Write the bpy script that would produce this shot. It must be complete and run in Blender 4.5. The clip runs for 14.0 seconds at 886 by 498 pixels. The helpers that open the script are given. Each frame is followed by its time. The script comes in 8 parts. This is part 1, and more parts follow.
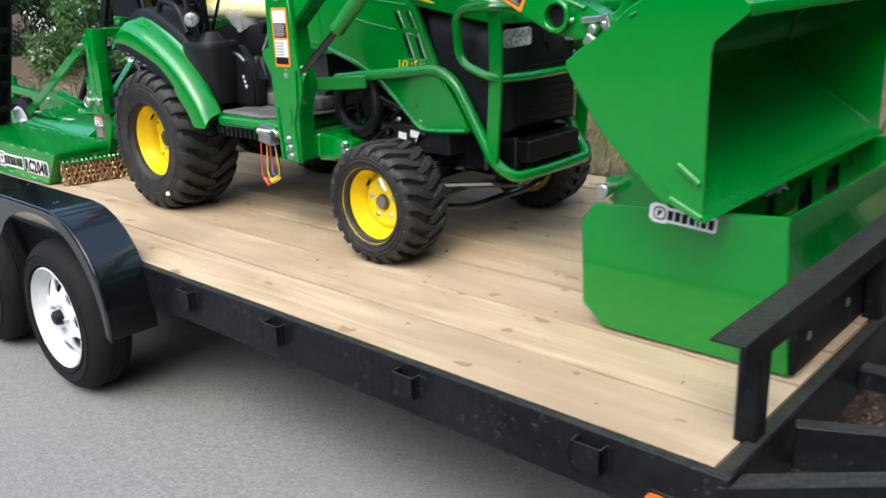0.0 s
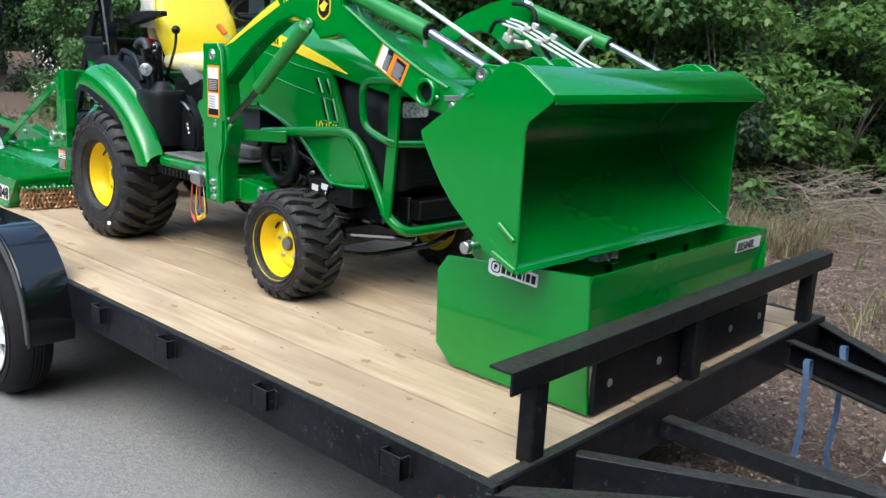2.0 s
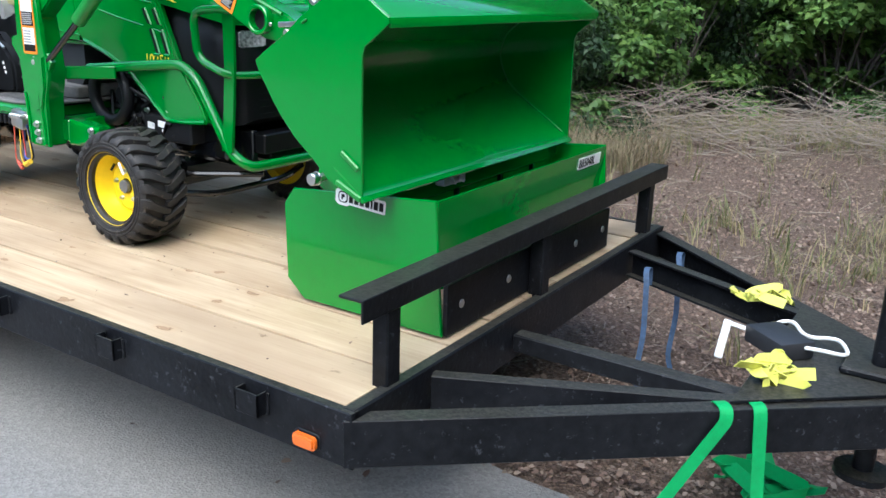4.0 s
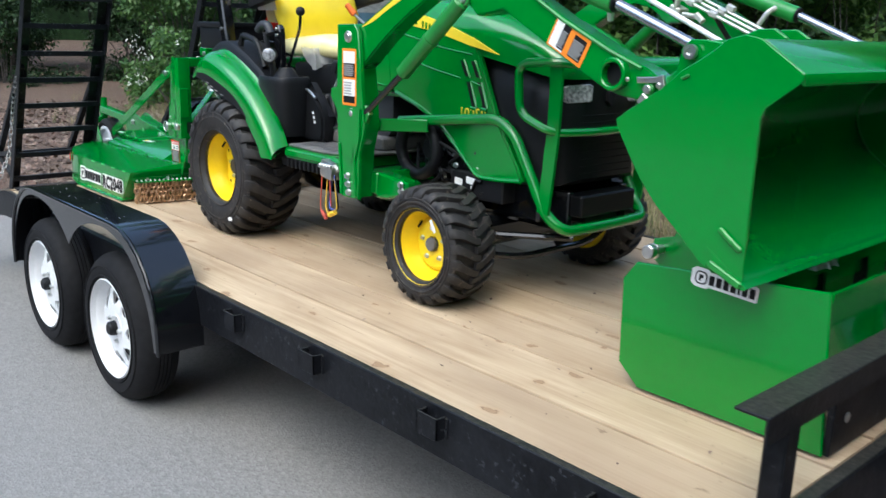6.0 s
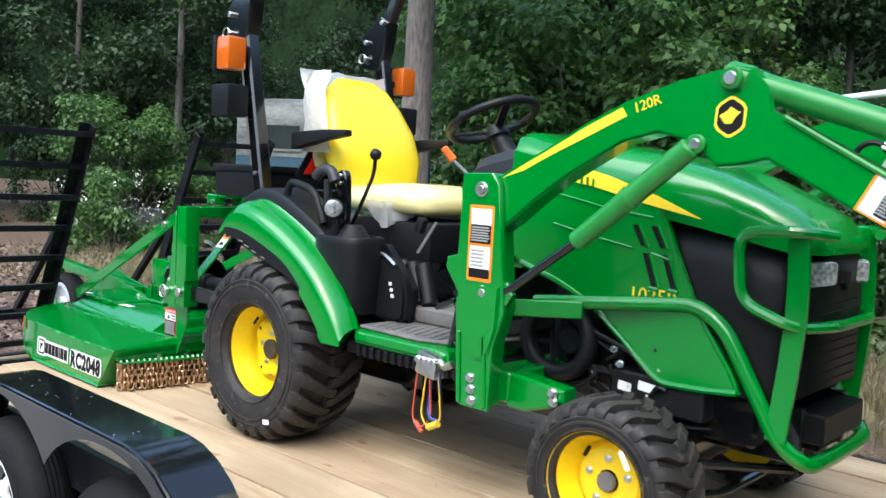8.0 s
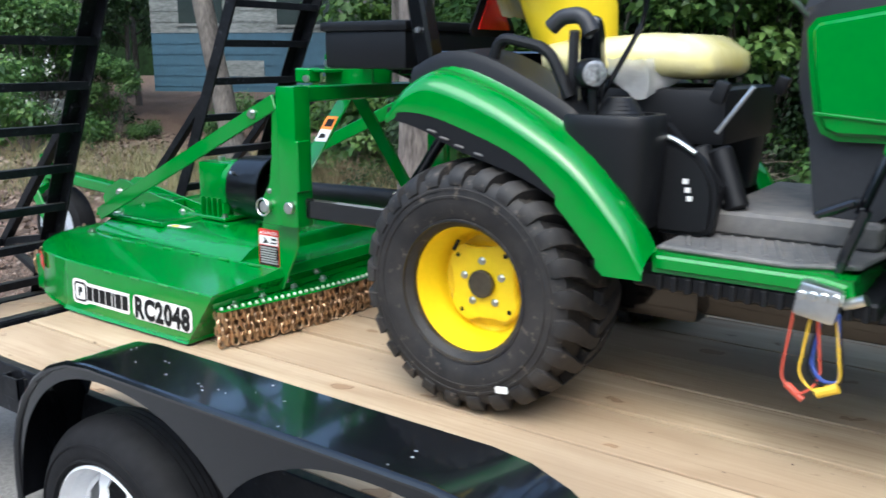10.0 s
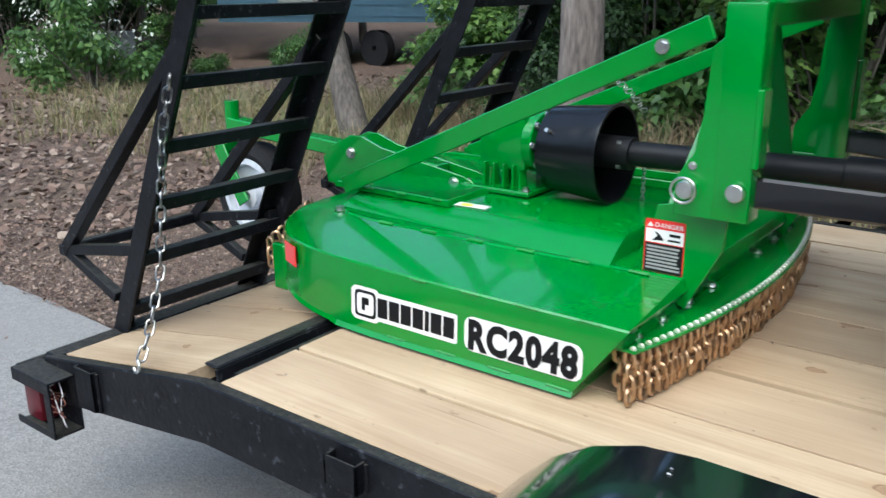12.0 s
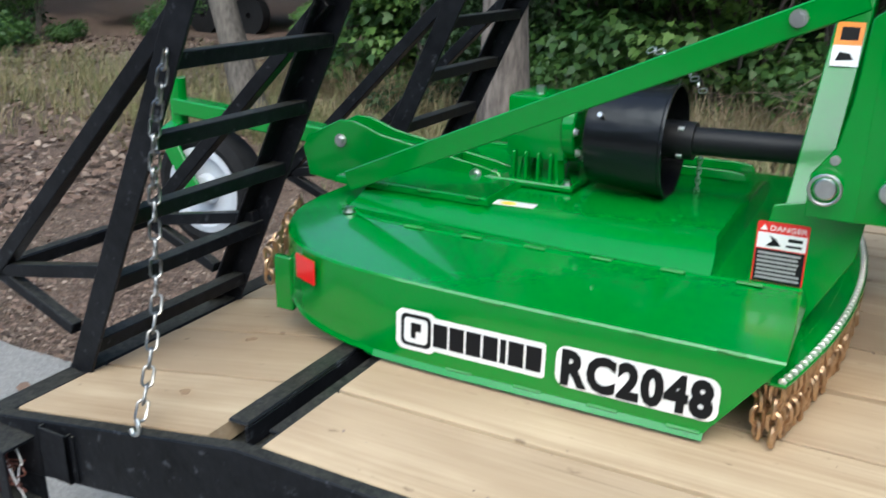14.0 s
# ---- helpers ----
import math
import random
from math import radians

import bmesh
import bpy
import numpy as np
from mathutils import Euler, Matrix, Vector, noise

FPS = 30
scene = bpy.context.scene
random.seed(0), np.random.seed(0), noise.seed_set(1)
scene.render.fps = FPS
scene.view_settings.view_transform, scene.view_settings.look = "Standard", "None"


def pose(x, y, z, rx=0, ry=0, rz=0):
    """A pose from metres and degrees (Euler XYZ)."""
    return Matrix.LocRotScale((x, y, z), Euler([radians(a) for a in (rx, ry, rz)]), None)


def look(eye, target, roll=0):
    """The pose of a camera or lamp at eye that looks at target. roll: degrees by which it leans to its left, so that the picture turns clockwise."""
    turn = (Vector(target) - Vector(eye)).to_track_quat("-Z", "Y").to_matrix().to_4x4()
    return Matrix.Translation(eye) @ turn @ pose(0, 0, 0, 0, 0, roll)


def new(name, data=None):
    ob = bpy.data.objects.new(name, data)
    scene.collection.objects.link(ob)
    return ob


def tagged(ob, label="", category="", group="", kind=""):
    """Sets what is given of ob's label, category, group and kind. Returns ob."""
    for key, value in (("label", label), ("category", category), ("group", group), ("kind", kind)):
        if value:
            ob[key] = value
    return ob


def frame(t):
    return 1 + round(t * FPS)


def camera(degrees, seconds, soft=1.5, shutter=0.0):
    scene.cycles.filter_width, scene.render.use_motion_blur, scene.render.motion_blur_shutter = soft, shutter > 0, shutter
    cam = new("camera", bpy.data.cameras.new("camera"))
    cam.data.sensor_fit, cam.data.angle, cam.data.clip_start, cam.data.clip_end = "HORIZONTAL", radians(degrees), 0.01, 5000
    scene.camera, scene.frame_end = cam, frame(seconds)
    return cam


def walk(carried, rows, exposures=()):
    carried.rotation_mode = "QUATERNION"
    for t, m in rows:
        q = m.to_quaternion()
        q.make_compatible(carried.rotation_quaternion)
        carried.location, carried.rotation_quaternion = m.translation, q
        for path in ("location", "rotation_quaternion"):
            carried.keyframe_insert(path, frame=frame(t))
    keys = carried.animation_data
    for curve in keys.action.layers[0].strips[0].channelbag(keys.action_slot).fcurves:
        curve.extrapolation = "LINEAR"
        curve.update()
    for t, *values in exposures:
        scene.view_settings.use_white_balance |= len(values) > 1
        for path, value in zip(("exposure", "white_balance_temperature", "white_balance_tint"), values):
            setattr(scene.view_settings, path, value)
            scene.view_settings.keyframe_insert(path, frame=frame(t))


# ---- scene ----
cam = camera(54.5, 14.0, 1.5, 0.22)
PATH = [
    (0, (0.669, -1.529, 1.627), (-0.625, -0.132, 1.017), -2.4),
    (0.5, (1.071, -1.499, 1.618), (-0.25, -0.073, 1.148), 2.0),
    (1, (1.176, -1.521, 1.636), (-0.155, -0.1, 1.177), 2.6),
    (1.5, (1.207, -1.54, 1.639), (-0.106, -0.1, 1.192), 2.9),
    (2, (1.212, -1.53, 1.636), (-0.102, -0.091, 1.188), 2.9),
    (2.5, (1.231, -1.516, 1.638), (-0.086, -0.082, 1.18), 2.6),
    (2.7, (1.226, -1.504, 1.637), (-0.036, -0.03, 1.149), 2.1),
    (4.8, (1.25, -1.483, 1.62), (0.217, 0.134, 1.0), 1.6),
    (5, (1.241, -1.475, 1.621), (0.089, 0.044, 1.016), 1.1),
    (5.5, (1.029, -1.501, 1.615), (-0.347, -0.148, 1.091), 1.5),
    (6, (0.742, -1.495, 1.61), (-0.685, -0.184, 1.116), 1.6),
    (6.5, (0.464, -1.443, 1.602), (-1.002, -0.114, 1.307), 2.2),
    (7, (0.2, -1.389, 1.64), (-1.251, -0.024, 1.465), 2.1),
    (7.2, (0.081, -1.384, 1.632), (-1.339, 0.016, 1.478), 2.7),
    (9.3, (-1.364, -1.294, 1.567), (-2.497, 0.336, 1.327), 0.9),
    (9.5, (-1.503, -1.288, 1.574), (-2.576, 0.369, 1.251), 0.8),
    (10, (-1.84, -1.255, 1.52), (-2.971, 0.335, 1.079), 0.1),
    (10.5, (-2.22, -1.194, 1.516), (-3.458, 0.301, 1.033), 0.2),
    (11, (-2.592, -1.206, 1.484), (-3.718, 0.384, 1.032), -0.6),
    (11.5, (-2.883, -1.176, 1.467), (-3.912, 0.455, 0.938), 1.2),
    (12, (-3.211, -1.083, 1.462), (-4.371, 0.436, 0.872), -0.4),
    (12.5, (-3.514, -1.057, 1.453), (-4.589, 0.504, 0.815), -0.5),
    (13, (-3.741, -1.043, 1.442), (-4.622, 0.6, 0.718), -0.4),
    (13.5, (-3.804, -1.059, 1.438), (-4.786, 0.495, 0.651), -0.3),
    (14, (-3.784, -1.005, 1.437), (-4.665, 0.666, 0.782), 0.8),
]
EXPOSURES = [(0, 0.98, 6050, 3), (1.5, 0.94, 5900, 2), (4.6, 1.26, 5600, 2), (5.1, 1.26, 5600, 2), (6, 0.84, 5750, 2), (6.5, 0.84, 5950, 2), (7, 1.21, 6050, 2), (9.3, 1.15, 5750, 3), (11, 0.95, 5800, 2), (12, 0.93, 5800, 1), (12.5, 0.77, 5750, 0), (13, 0.74, 5700, 0), (14, 0.78, 5900, 0)]
SKY, SUN = 0.208, 0.70
walk(cam, [(t, look(eye, target, roll)) for t, eye, target, roll in PATH], EXPOSURES)

# world, sun and sky: bright overcast daylight in a gap between woods
world = bpy.data.worlds.new("sky")
scene.world = world
world.use_nodes = True
wn = world.node_tree
sky = wn.nodes.new("ShaderNodeTexSky")
sky.sky_type, sky.sun_disc = "NISHITA", False
sky.sun_elevation, sky.sun_rotation = radians(55), radians(153)
sky.air_density, sky.dust_density, sky.ozone_density = 1.0, 4.0, 1.0
wn.links.new(sky.outputs[0], wn.nodes["Background"].inputs[0])
wn.nodes["Background"].inputs[1].default_value = SKY
sun = new("sun", bpy.data.lights.new("sun", "SUN"))
sun.data.energy, sun.data.angle, sun.data.color = SUN, radians(40), (1.0, 0.97, 0.92)
sun.matrix_world = look((-0.6, -1.2, 1.9), (0, 0, 0))

D, YC = 0.62, 1.07  # deck height, middle line of trailer and tractor


# ---- materials ----
def material(name, col, rough=0.5, metal=0.0, var=0.12, fine=60.0, broad=2.5, bump=0.0, bump_scale=80.0, coat=0.0, col2=None, stretch=(1, 1, 1), rand=0.0, spec=0.5, trans=0.0, rvar=0.12, chips=None, dust=None):
    m = bpy.data.materials.new(name)
    m.use_nodes = True
    nt = m.node_tree
    bsdf = nt.nodes["Principled BSDF"]
    N, L = nt.nodes.new, nt.links.new
    tc, mp = N("ShaderNodeTexCoord"), N("ShaderNodeMapping")
    mp.inputs["Scale"].default_value = stretch
    L(tc.outputs["Object"], mp.inputs[0])
    n1, n2 = N("ShaderNodeTexNoise"), N("ShaderNodeTexNoise")
    n1.inputs["Scale"].default_value, n2.inputs["Scale"].default_value = fine, broad
    n1.inputs["Detail"].default_value = n2.inputs["Detail"].default_value = 5
    L(mp.outputs[0], n1.inputs[0]), L(mp.outputs[0], n2.inputs[0])
    add = N("ShaderNodeMath")
    add.operation = "ADD"
    L(n1.outputs[0], add.inputs[0]), L(n2.outputs[0], add.inputs[1])
    ramp = N("ShaderNodeMapRange")
    ramp.inputs[1].default_value, ramp.inputs[2].default_value = 0.65, 1.35
    L(add.outputs[0], ramp.inputs[0])
    fac = ramp.outputs[0]
    if rand:
        oi, mm = N("ShaderNodeObjectInfo"), N("ShaderNodeMath")
        mm.operation, mm.use_clamp = "MULTIPLY_ADD", True
        L(oi.outputs["Random"], mm.inputs[0])
        mm.inputs[1].default_value = rand
        sub = N("ShaderNodeMath")
        sub.operation = "SUBTRACT"
        L(fac, sub.inputs[0])
        sub.inputs[1].default_value = rand / 2
        L(sub.outputs[0], mm.inputs[2])
        fac = mm.outputs[0]
    mix = N("ShaderNodeMix")
    mix.data_type = "RGBA"
    a = [max(0, c * (1 - var)) for c in col]
    b = list(col2) if col2 else [min(1, c * (1 + var)) for c in col]
    mix.inputs[6].default_value, mix.inputs[7].default_value = (*a, 1), (*b, 1)
    L(fac, mix.inputs[0])
    base = mix.outputs[2]
    if chips:  # sparse small scratches and dust specks: (colour, scale, threshold)
        nc, cr, cm = N("ShaderNodeTexNoise"), N("ShaderNodeMapRange"), N("ShaderNodeMix")
        nc.inputs["Scale"].default_value, nc.inputs["Detail"].default_value, nc.inputs["Roughness"].default_value = chips[1], 3, 0.7
        L(tc.outputs["Object"], nc.inputs[0]), L(nc.outputs[0], cr.inputs[0])
        cr.inputs[1].default_value, cr.inputs[2].default_value = chips[2], chips[2] + 0.08
        cm.data_type = "RGBA"
        L(cr.outputs[0], cm.inputs[0]), L(base, cm.inputs[6])
        cm.inputs[7].default_value = (*chips[0], 1)
        base = cm.outputs[2]
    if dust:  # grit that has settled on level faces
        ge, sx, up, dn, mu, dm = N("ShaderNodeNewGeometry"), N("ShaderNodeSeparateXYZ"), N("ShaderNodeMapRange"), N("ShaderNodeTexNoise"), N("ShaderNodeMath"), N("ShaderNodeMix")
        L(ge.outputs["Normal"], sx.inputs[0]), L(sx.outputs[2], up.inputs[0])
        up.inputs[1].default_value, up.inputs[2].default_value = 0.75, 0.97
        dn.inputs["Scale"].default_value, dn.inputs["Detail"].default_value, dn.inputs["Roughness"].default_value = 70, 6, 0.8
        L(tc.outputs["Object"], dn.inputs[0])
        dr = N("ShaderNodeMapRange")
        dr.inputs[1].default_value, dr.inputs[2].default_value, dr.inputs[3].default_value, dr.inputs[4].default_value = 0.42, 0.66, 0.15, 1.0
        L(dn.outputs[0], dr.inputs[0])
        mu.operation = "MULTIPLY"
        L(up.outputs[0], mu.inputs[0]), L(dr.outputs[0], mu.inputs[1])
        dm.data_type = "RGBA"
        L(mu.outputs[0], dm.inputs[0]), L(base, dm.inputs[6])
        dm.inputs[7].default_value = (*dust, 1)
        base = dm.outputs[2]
    L(base, bsdf.inputs["Base Color"])
    rr = N("ShaderNodeMapRange")
    rr.inputs[3].default_value, rr.inputs[4].default_value = max(0.02, rough - rvar * rough), min(1, rough + rvar * rough)
    L(n2.outputs[0], rr.inputs[0]), L(rr.outputs[0], bsdf.inputs["Roughness"])
    bsdf.inputs["Metallic"].default_value = metal
    bsdf.inputs["Specular IOR Level"].default_value = spec
    bsdf.inputs["Coat Weight"].default_value, bsdf.inputs["Coat Roughness"].default_value = coat, 0.06
    if trans:
        bsdf.inputs["Transmission Weight"].default_value = trans
    if bump:
        n3, bp = N("ShaderNodeTexNoise"), N("ShaderNodeBump")
        n3.inputs["Scale"].default_value, n3.inputs["Detail"].default_value = bump_scale, 4
        L(mp.outputs[0], n3.inputs[0]), L(n3.outputs[0], bp.inputs["Height"])
        bp.inputs["Strength"].default_value, bp.inputs["Distance"].default_value = bump, 0.01
        L(bp.outputs[0], bsdf.inputs["Normal"])
    return m


GREEN = material("green_enamel", (0.003, 0.195, 0.015), 0.24, var=0.06, fine=30, bump=0.02, bump_scale=120, coat=0.6)
GREEN_DUSTY = material("green_enamel_dusty", (0.006, 0.19, 0.016), 0.36, var=0.15, fine=18, broad=4, bump=0.03, coat=0.15, col2=(0.03, 0.24, 0.04))
YELLOW = material("yellow_enamel", (0.86, 0.62, 0.004), 0.35, var=0.05, bump=0.02, coat=0.2)
DECAL_YELLOW = material("yellow_decal", (0.85, 0.66, 0.03), 0.4, var=0.04)
BLACK = material("black_enamel", (0.0045, 0.005, 0.0065), 0.16, var=0.3, fine=25, broad=3, bump=0.02, bump_scale=40, coat=0.65, spec=0.42)
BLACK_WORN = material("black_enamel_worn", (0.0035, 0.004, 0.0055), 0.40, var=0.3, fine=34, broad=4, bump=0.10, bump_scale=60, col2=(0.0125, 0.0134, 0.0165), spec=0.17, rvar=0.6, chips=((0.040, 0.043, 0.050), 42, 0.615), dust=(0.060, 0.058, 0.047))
PLASTIC = material("black_plastic", (0.0075, 0.008, 0.0095), 0.46, var=0.2, fine=120, bump=0.05, bump_scale=400, spec=0.26)
PLASTIC_GREY = material("dark_grey_plastic", (0.022, 0.023, 0.027), 0.5, var=0.15, bump=0.04, bump_scale=300)
RUBBER = material("tyre_rubber", (0.010, 0.0105, 0.0125), 0.6, var=0.3, fine=22, broad=5, bump=0.12, bump_scale=60, col2=(0.034, 0.031, 0.029), spec=0.40, chips=((0.085, 0.070, 0.056), 34, 0.61), dust=(0.05, 0.043, 0.036))
RUBBER_ROAD = material("road_tyre_rubber", (0.007, 0.0072, 0.0085), 0.75, var=0.25, fine=30, bump=0.06, bump_scale=90, col2=(0.014, 0.014, 0.0155), spec=0.2)
MAT_GREY = material("grey_rubber_mat", (0.11, 0.115, 0.12), 0.75, var=0.35, fine=25, broad=8, bump=0.2, bump_scale=60, col2=(0.16, 0.15, 0.14))
STEEL = material("zinc_steel", (0.62, 0.63, 0.62), 0.3, 1.0, var=0.15, fine=50, bump=0.03)
CHAIN_STEEL = material("galvanised_chain", (0.12, 0.12, 0.118), 0.28, 1.0, var=0.5, fine=40, col2=(0.46, 0.46, 0.45))
GLOSS_PLASTIC = material("glossy_black_plastic", (0.006, 0.0065, 0.008), 0.24, var=0.2, fine=40, bump=0.35, bump_scale=13, spec=0.35)
ZINC = material("bright_zinc", (0.62, 0.61, 0.56), 0.32, 0.55, var=0.15, fine=80)
ROD_STEEL = material("ground_steel_rod", (0.36, 0.37, 0.39), 0.27, 1.0, var=0.08)
GOLD = material("yellow_zinc_chain", (0.48, 0.29, 0.16), 0.38, 0.9, var=0.25, fine=60, col2=(0.68, 0.48, 0.30))
WHITE_RIM = material("white_wheel_enamel", (0.72, 0.73, 0.74), 0.35, var=0.06, coat=0.2)
GREY_RIM = material("grey_cast_wheel", (0.42, 0.43, 0.44), 0.45, var=0.1)
WHITE = material("white_decal", (0.78, 0.78, 0.76), 0.45, var=0.03)
LENS_DARK = material("dark_red_lens", (0.085, 0.006, 0.012), 0.3, var=0.3, spec=0.35)
INK = material("black_ink", (0.006, 0.006, 0.007), 0.7, var=0.1, spec=0.2)
GREY_INK = material("grey_ink", (0.3, 0.3, 0.3), 0.5, var=0.1)
ORANGE = material("orange_decal", (0.85, 0.24, 0.01), 0.45, var=0.04)
RED = material("red_decal", (0.62, 0.02, 0.015), 0.4, var=0.06)
REFLECTOR = material("red_reflector", (0.75, 0.015, 0.012), 0.2, var=0.1, fine=300, coat=0.5)
AMBER = material("amber_lens", (0.62, 0.13, 0.012), 0.15, var=0.12, fine=150, coat=0.6)
VINYL = material("yellow_vinyl", (0.88, 0.67, 0.02), 0.34, var=0.06, fine=12, bump=0.1, bump_scale=14, coat=0.2)
FILM = material("clear_wrap", (0.92, 0.92, 0.90), 0.15, var=0.04, fine=15, bump=0.6, bump_scale=30, trans=0.55)
VINYL_WRAPPED = material("wrapped_yellow_vinyl", (0.90, 0.76, 0.20), 0.22, var=0.10, fine=9, broad=3, bump=0.35, bump_scale=22, coat=0.5, col2=(0.93, 0.86, 0.50))
STRAP_GREEN = material("green_webbing", (0.014, 0.31, 0.08), 0.7, var=0.12, bump=0.2, bump_scale=300)
STRAP_BLUE = material("blue_webbing", (0.05, 0.09, 0.17), 0.8, var=0.35, bump=0.2, bump_scale=300)
STRAP_YELLOW = material("yellow_webbing", (0.66, 0.66, 0.12), 0.65, var=0.12, bump=0.2, bump_scale=300)
ORANGE_RUBBER = material("orange_plastic", (0.8, 0.16, 0.02), 0.45, var=0.08)
RED_CORD = material("red_cord", (0.46, 0.07, 0.04), 0.5, var=0.1)
BLUE_CORD = material("blue_cord", (0.03, 0.06, 0.26), 0.5, var=0.1)
YELLOW_CORD = material("yellow_cord", (0.7, 0.45, 0.03), 0.5, var=0.1)
WIRE_BROWN = material("brown_wire", (0.16, 0.05, 0.03), 0.5, var=0.1)
HUB_BROWN = material("rusty_hub", (0.06, 0.05, 0.035), 0.6, 0.3, var=0.4, fine=60)
HUB_PALE = material("pale_grey_hub", (0.50, 0.53, 0.58), 0.5, var=0.08)
GLASS_LAMP = material("lamp_glass", (0.10, 0.11, 0.12), 0.06, 0.3, var=0.6, fine=90, col2=(0.75, 0.77, 0.8), coat=0.6)
GRILLE = material("matt_black_plastic", (0.0045, 0.0048, 0.0055), 0.40, var=0.2, fine=90, bump=0.04, bump_scale=300, spec=0.25)


def wood_material():
    m = bpy.data.materials.new("pine_planks")
    m.use_nodes = True
    nt = m.node_tree
    bsdf = nt.nodes["Principled BSDF"]
    N, L = nt.nodes.new, nt.links.new
    tc, oi, comb, vadd = N("ShaderNodeTexCoord"), N("ShaderNodeObjectInfo"), N("ShaderNodeCombineXYZ"), N("ShaderNodeVectorMath")
    scl = N("ShaderNodeMath")
    scl.operation = "MULTIPLY"
    scl.inputs[1].default_value = 37.0
    L(oi.outputs["Random"], scl.inputs[0])
    L(scl.outputs[0], comb.inputs[0]), L(scl.outputs[0], comb.inputs[1])
    L(tc.outputs["Object"], vadd.inputs[0]), L(comb.outputs[0], vadd.inputs[1])

    def noise_at(scale, stretch, detail=5, dist=0.0):
        mp, n = N("ShaderNodeMapping"), N("ShaderNodeTexNoise")
        mp.inputs["Scale"].default_value = stretch
        L(vadd.outputs[0], mp.inputs[0]), L(mp.outputs[0], n.inputs[0])
        n.inputs["Scale"].default_value, n.inputs["Detail"].default_value, n.inputs["Distortion"].default_value = scale, detail, dist
        return n.outputs[0]

    def ranged(src, lo, hi, a, b):
        n = N("ShaderNodeMapRange")
        n.inputs[1].default_value, n.inputs[2].default_value, n.inputs[3].default_value, n.inputs[4].default_value = lo, hi, a, b
        L(src, n.inputs[0])
        return n.outputs[0]

    def op(kind, a, b):
        n = N("ShaderNodeMath")
        n.operation = kind
        L(a, n.inputs[0])
        if isinstance(b, float):
            n.inputs[1].default_value = b
        else:
            L(b, n.inputs[1])
        return n.outputs[0]

    def blend(fac, under, colour):
        n = N("ShaderNodeMix")
        n.data_type = "RGBA"
        L(fac, n.inputs[0]), L(under, n.inputs[6])
        n.inputs[7].default_value = (*colour, 1)
        return n.outputs[2]

    # flat-sawn figure: growth rings drawn out along the board
    figure = noise_at(1.0, (0.22, 2.1, 2.1), 2, 0.3)
    rings = op("PINGPONG", op("MULTIPLY", figure, 22.0), 1.0)
    fibre = noise_at(9.0, (0.35, 11, 11), 5, 0.2)
    mottle = noise_at(5.0, (0.5, 1.4, 1.4), 5, 0.5)
    tone0 = op("ADD", op("ADD", op("MULTIPLY", rings, 0.15), op("MULTIPLY", fibre, 0.42)), op("MULTIPLY", mottle, 0.62))
    r = N("ShaderNodeValToRGB")
    e = r.color_ramp.elements
    e[0].position, e[0].color = 0.36, (0.565, 0.448, 0.298, 1)
    e[1].position, e[1].color = 0.80, (0.352, 0.250, 0.152, 1)
    L(tone0, r.inputs[0])
    base = r.outputs[0]
    # broad grubby, brownish areas where boards have been walked on
    dirt = noise_at(0.8, (0.8, 1.3, 1.3), 5, 0.6)
    base = blend(ranged(dirt, 0.44, 0.68, 0.0, 0.70), base, (0.315, 0.228, 0.148))
    # knots: a pale halo, a brown disc and a dark rim, drawn out along the grain and uneven
    warp, wsc, wad = noise_at(11.0, (1, 1, 1), 3), N("ShaderNodeVectorMath"), N("ShaderNodeVectorMath")
    wsc.operation = "MULTIPLY_ADD"
    wsc.inputs[1].default_value = (0.10, 0.10, 0.10)
    L(warp, wsc.inputs[0]), L(vadd.outputs[0], wsc.inputs[2])
    mp, vo = N("ShaderNodeMapping"), N("ShaderNodeTexVoronoi")
    mp.inputs["Scale"].default_value = (1.0, 1.75, 1.75)
    L(wsc.outputs[0], mp.inputs[0]), L(mp.outputs[0], vo.inputs[0])
    vo.voronoi_dimensions, vo.inputs["Scale"].default_value = "2D", 2.3
    pick = N("ShaderNodeSeparateColor")
    L(vo.outputs["Color"], pick.inputs[0])
    some = op("GREATER_THAN", pick.outputs[0], 0.42)
    dist = op("MULTIPLY", vo.outputs["Distance"], ranged(pick.outputs[1], 0.0, 1.0, 0.75, 1.7))
    base = blend(op("MULTIPLY", ranged(dist, 0.05, 0.13, 0.5, 0.0), some), base, (0.42, 0.285, 0.165))
    base = blend(op("MULTIPLY", ranged(dist, 0.035, 0.066, 0.75, 0.0), some), base, (0.25, 0.155, 0.085))
    rim = op("MULTIPLY", ranged(dist, 0.044, 0.056, 0.0, 1.0), ranged(dist, 0.058, 0.070, 1.0, 0.0))
    base = blend(op("MULTIPLY", op("MULTIPLY", rim, 0.75), some), base, (0.15, 0.085, 0.045))
    # short checks and dark specks
    check, specks = noise_at(7.0, (0.16, 9, 9), 2), noise_at(26.0, (0.7, 1.3, 1.3), 4)
    base = blend(ranged(check, 0.70, 0.76, 0.0, 0.55), base, (0.17, 0.11, 0.065))
    base = blend(ranged(specks, 0.675, 0.75, 0.0, 0.6), base, (0.13, 0.083, 0.05))
    tone, hsv = N("ShaderNodeMapRange"), N("ShaderNodeHueSaturation")
    tone.inputs[3].default_value, tone.inputs[4].default_value = 0.86, 1.08
    L(oi.outputs["Random"], tone.inputs[0]), L(tone.outputs[0], hsv.inputs["Value"]), L(base, hsv.inputs["Color"])
    L(hsv.outputs[0], bsdf.inputs["Base Color"])
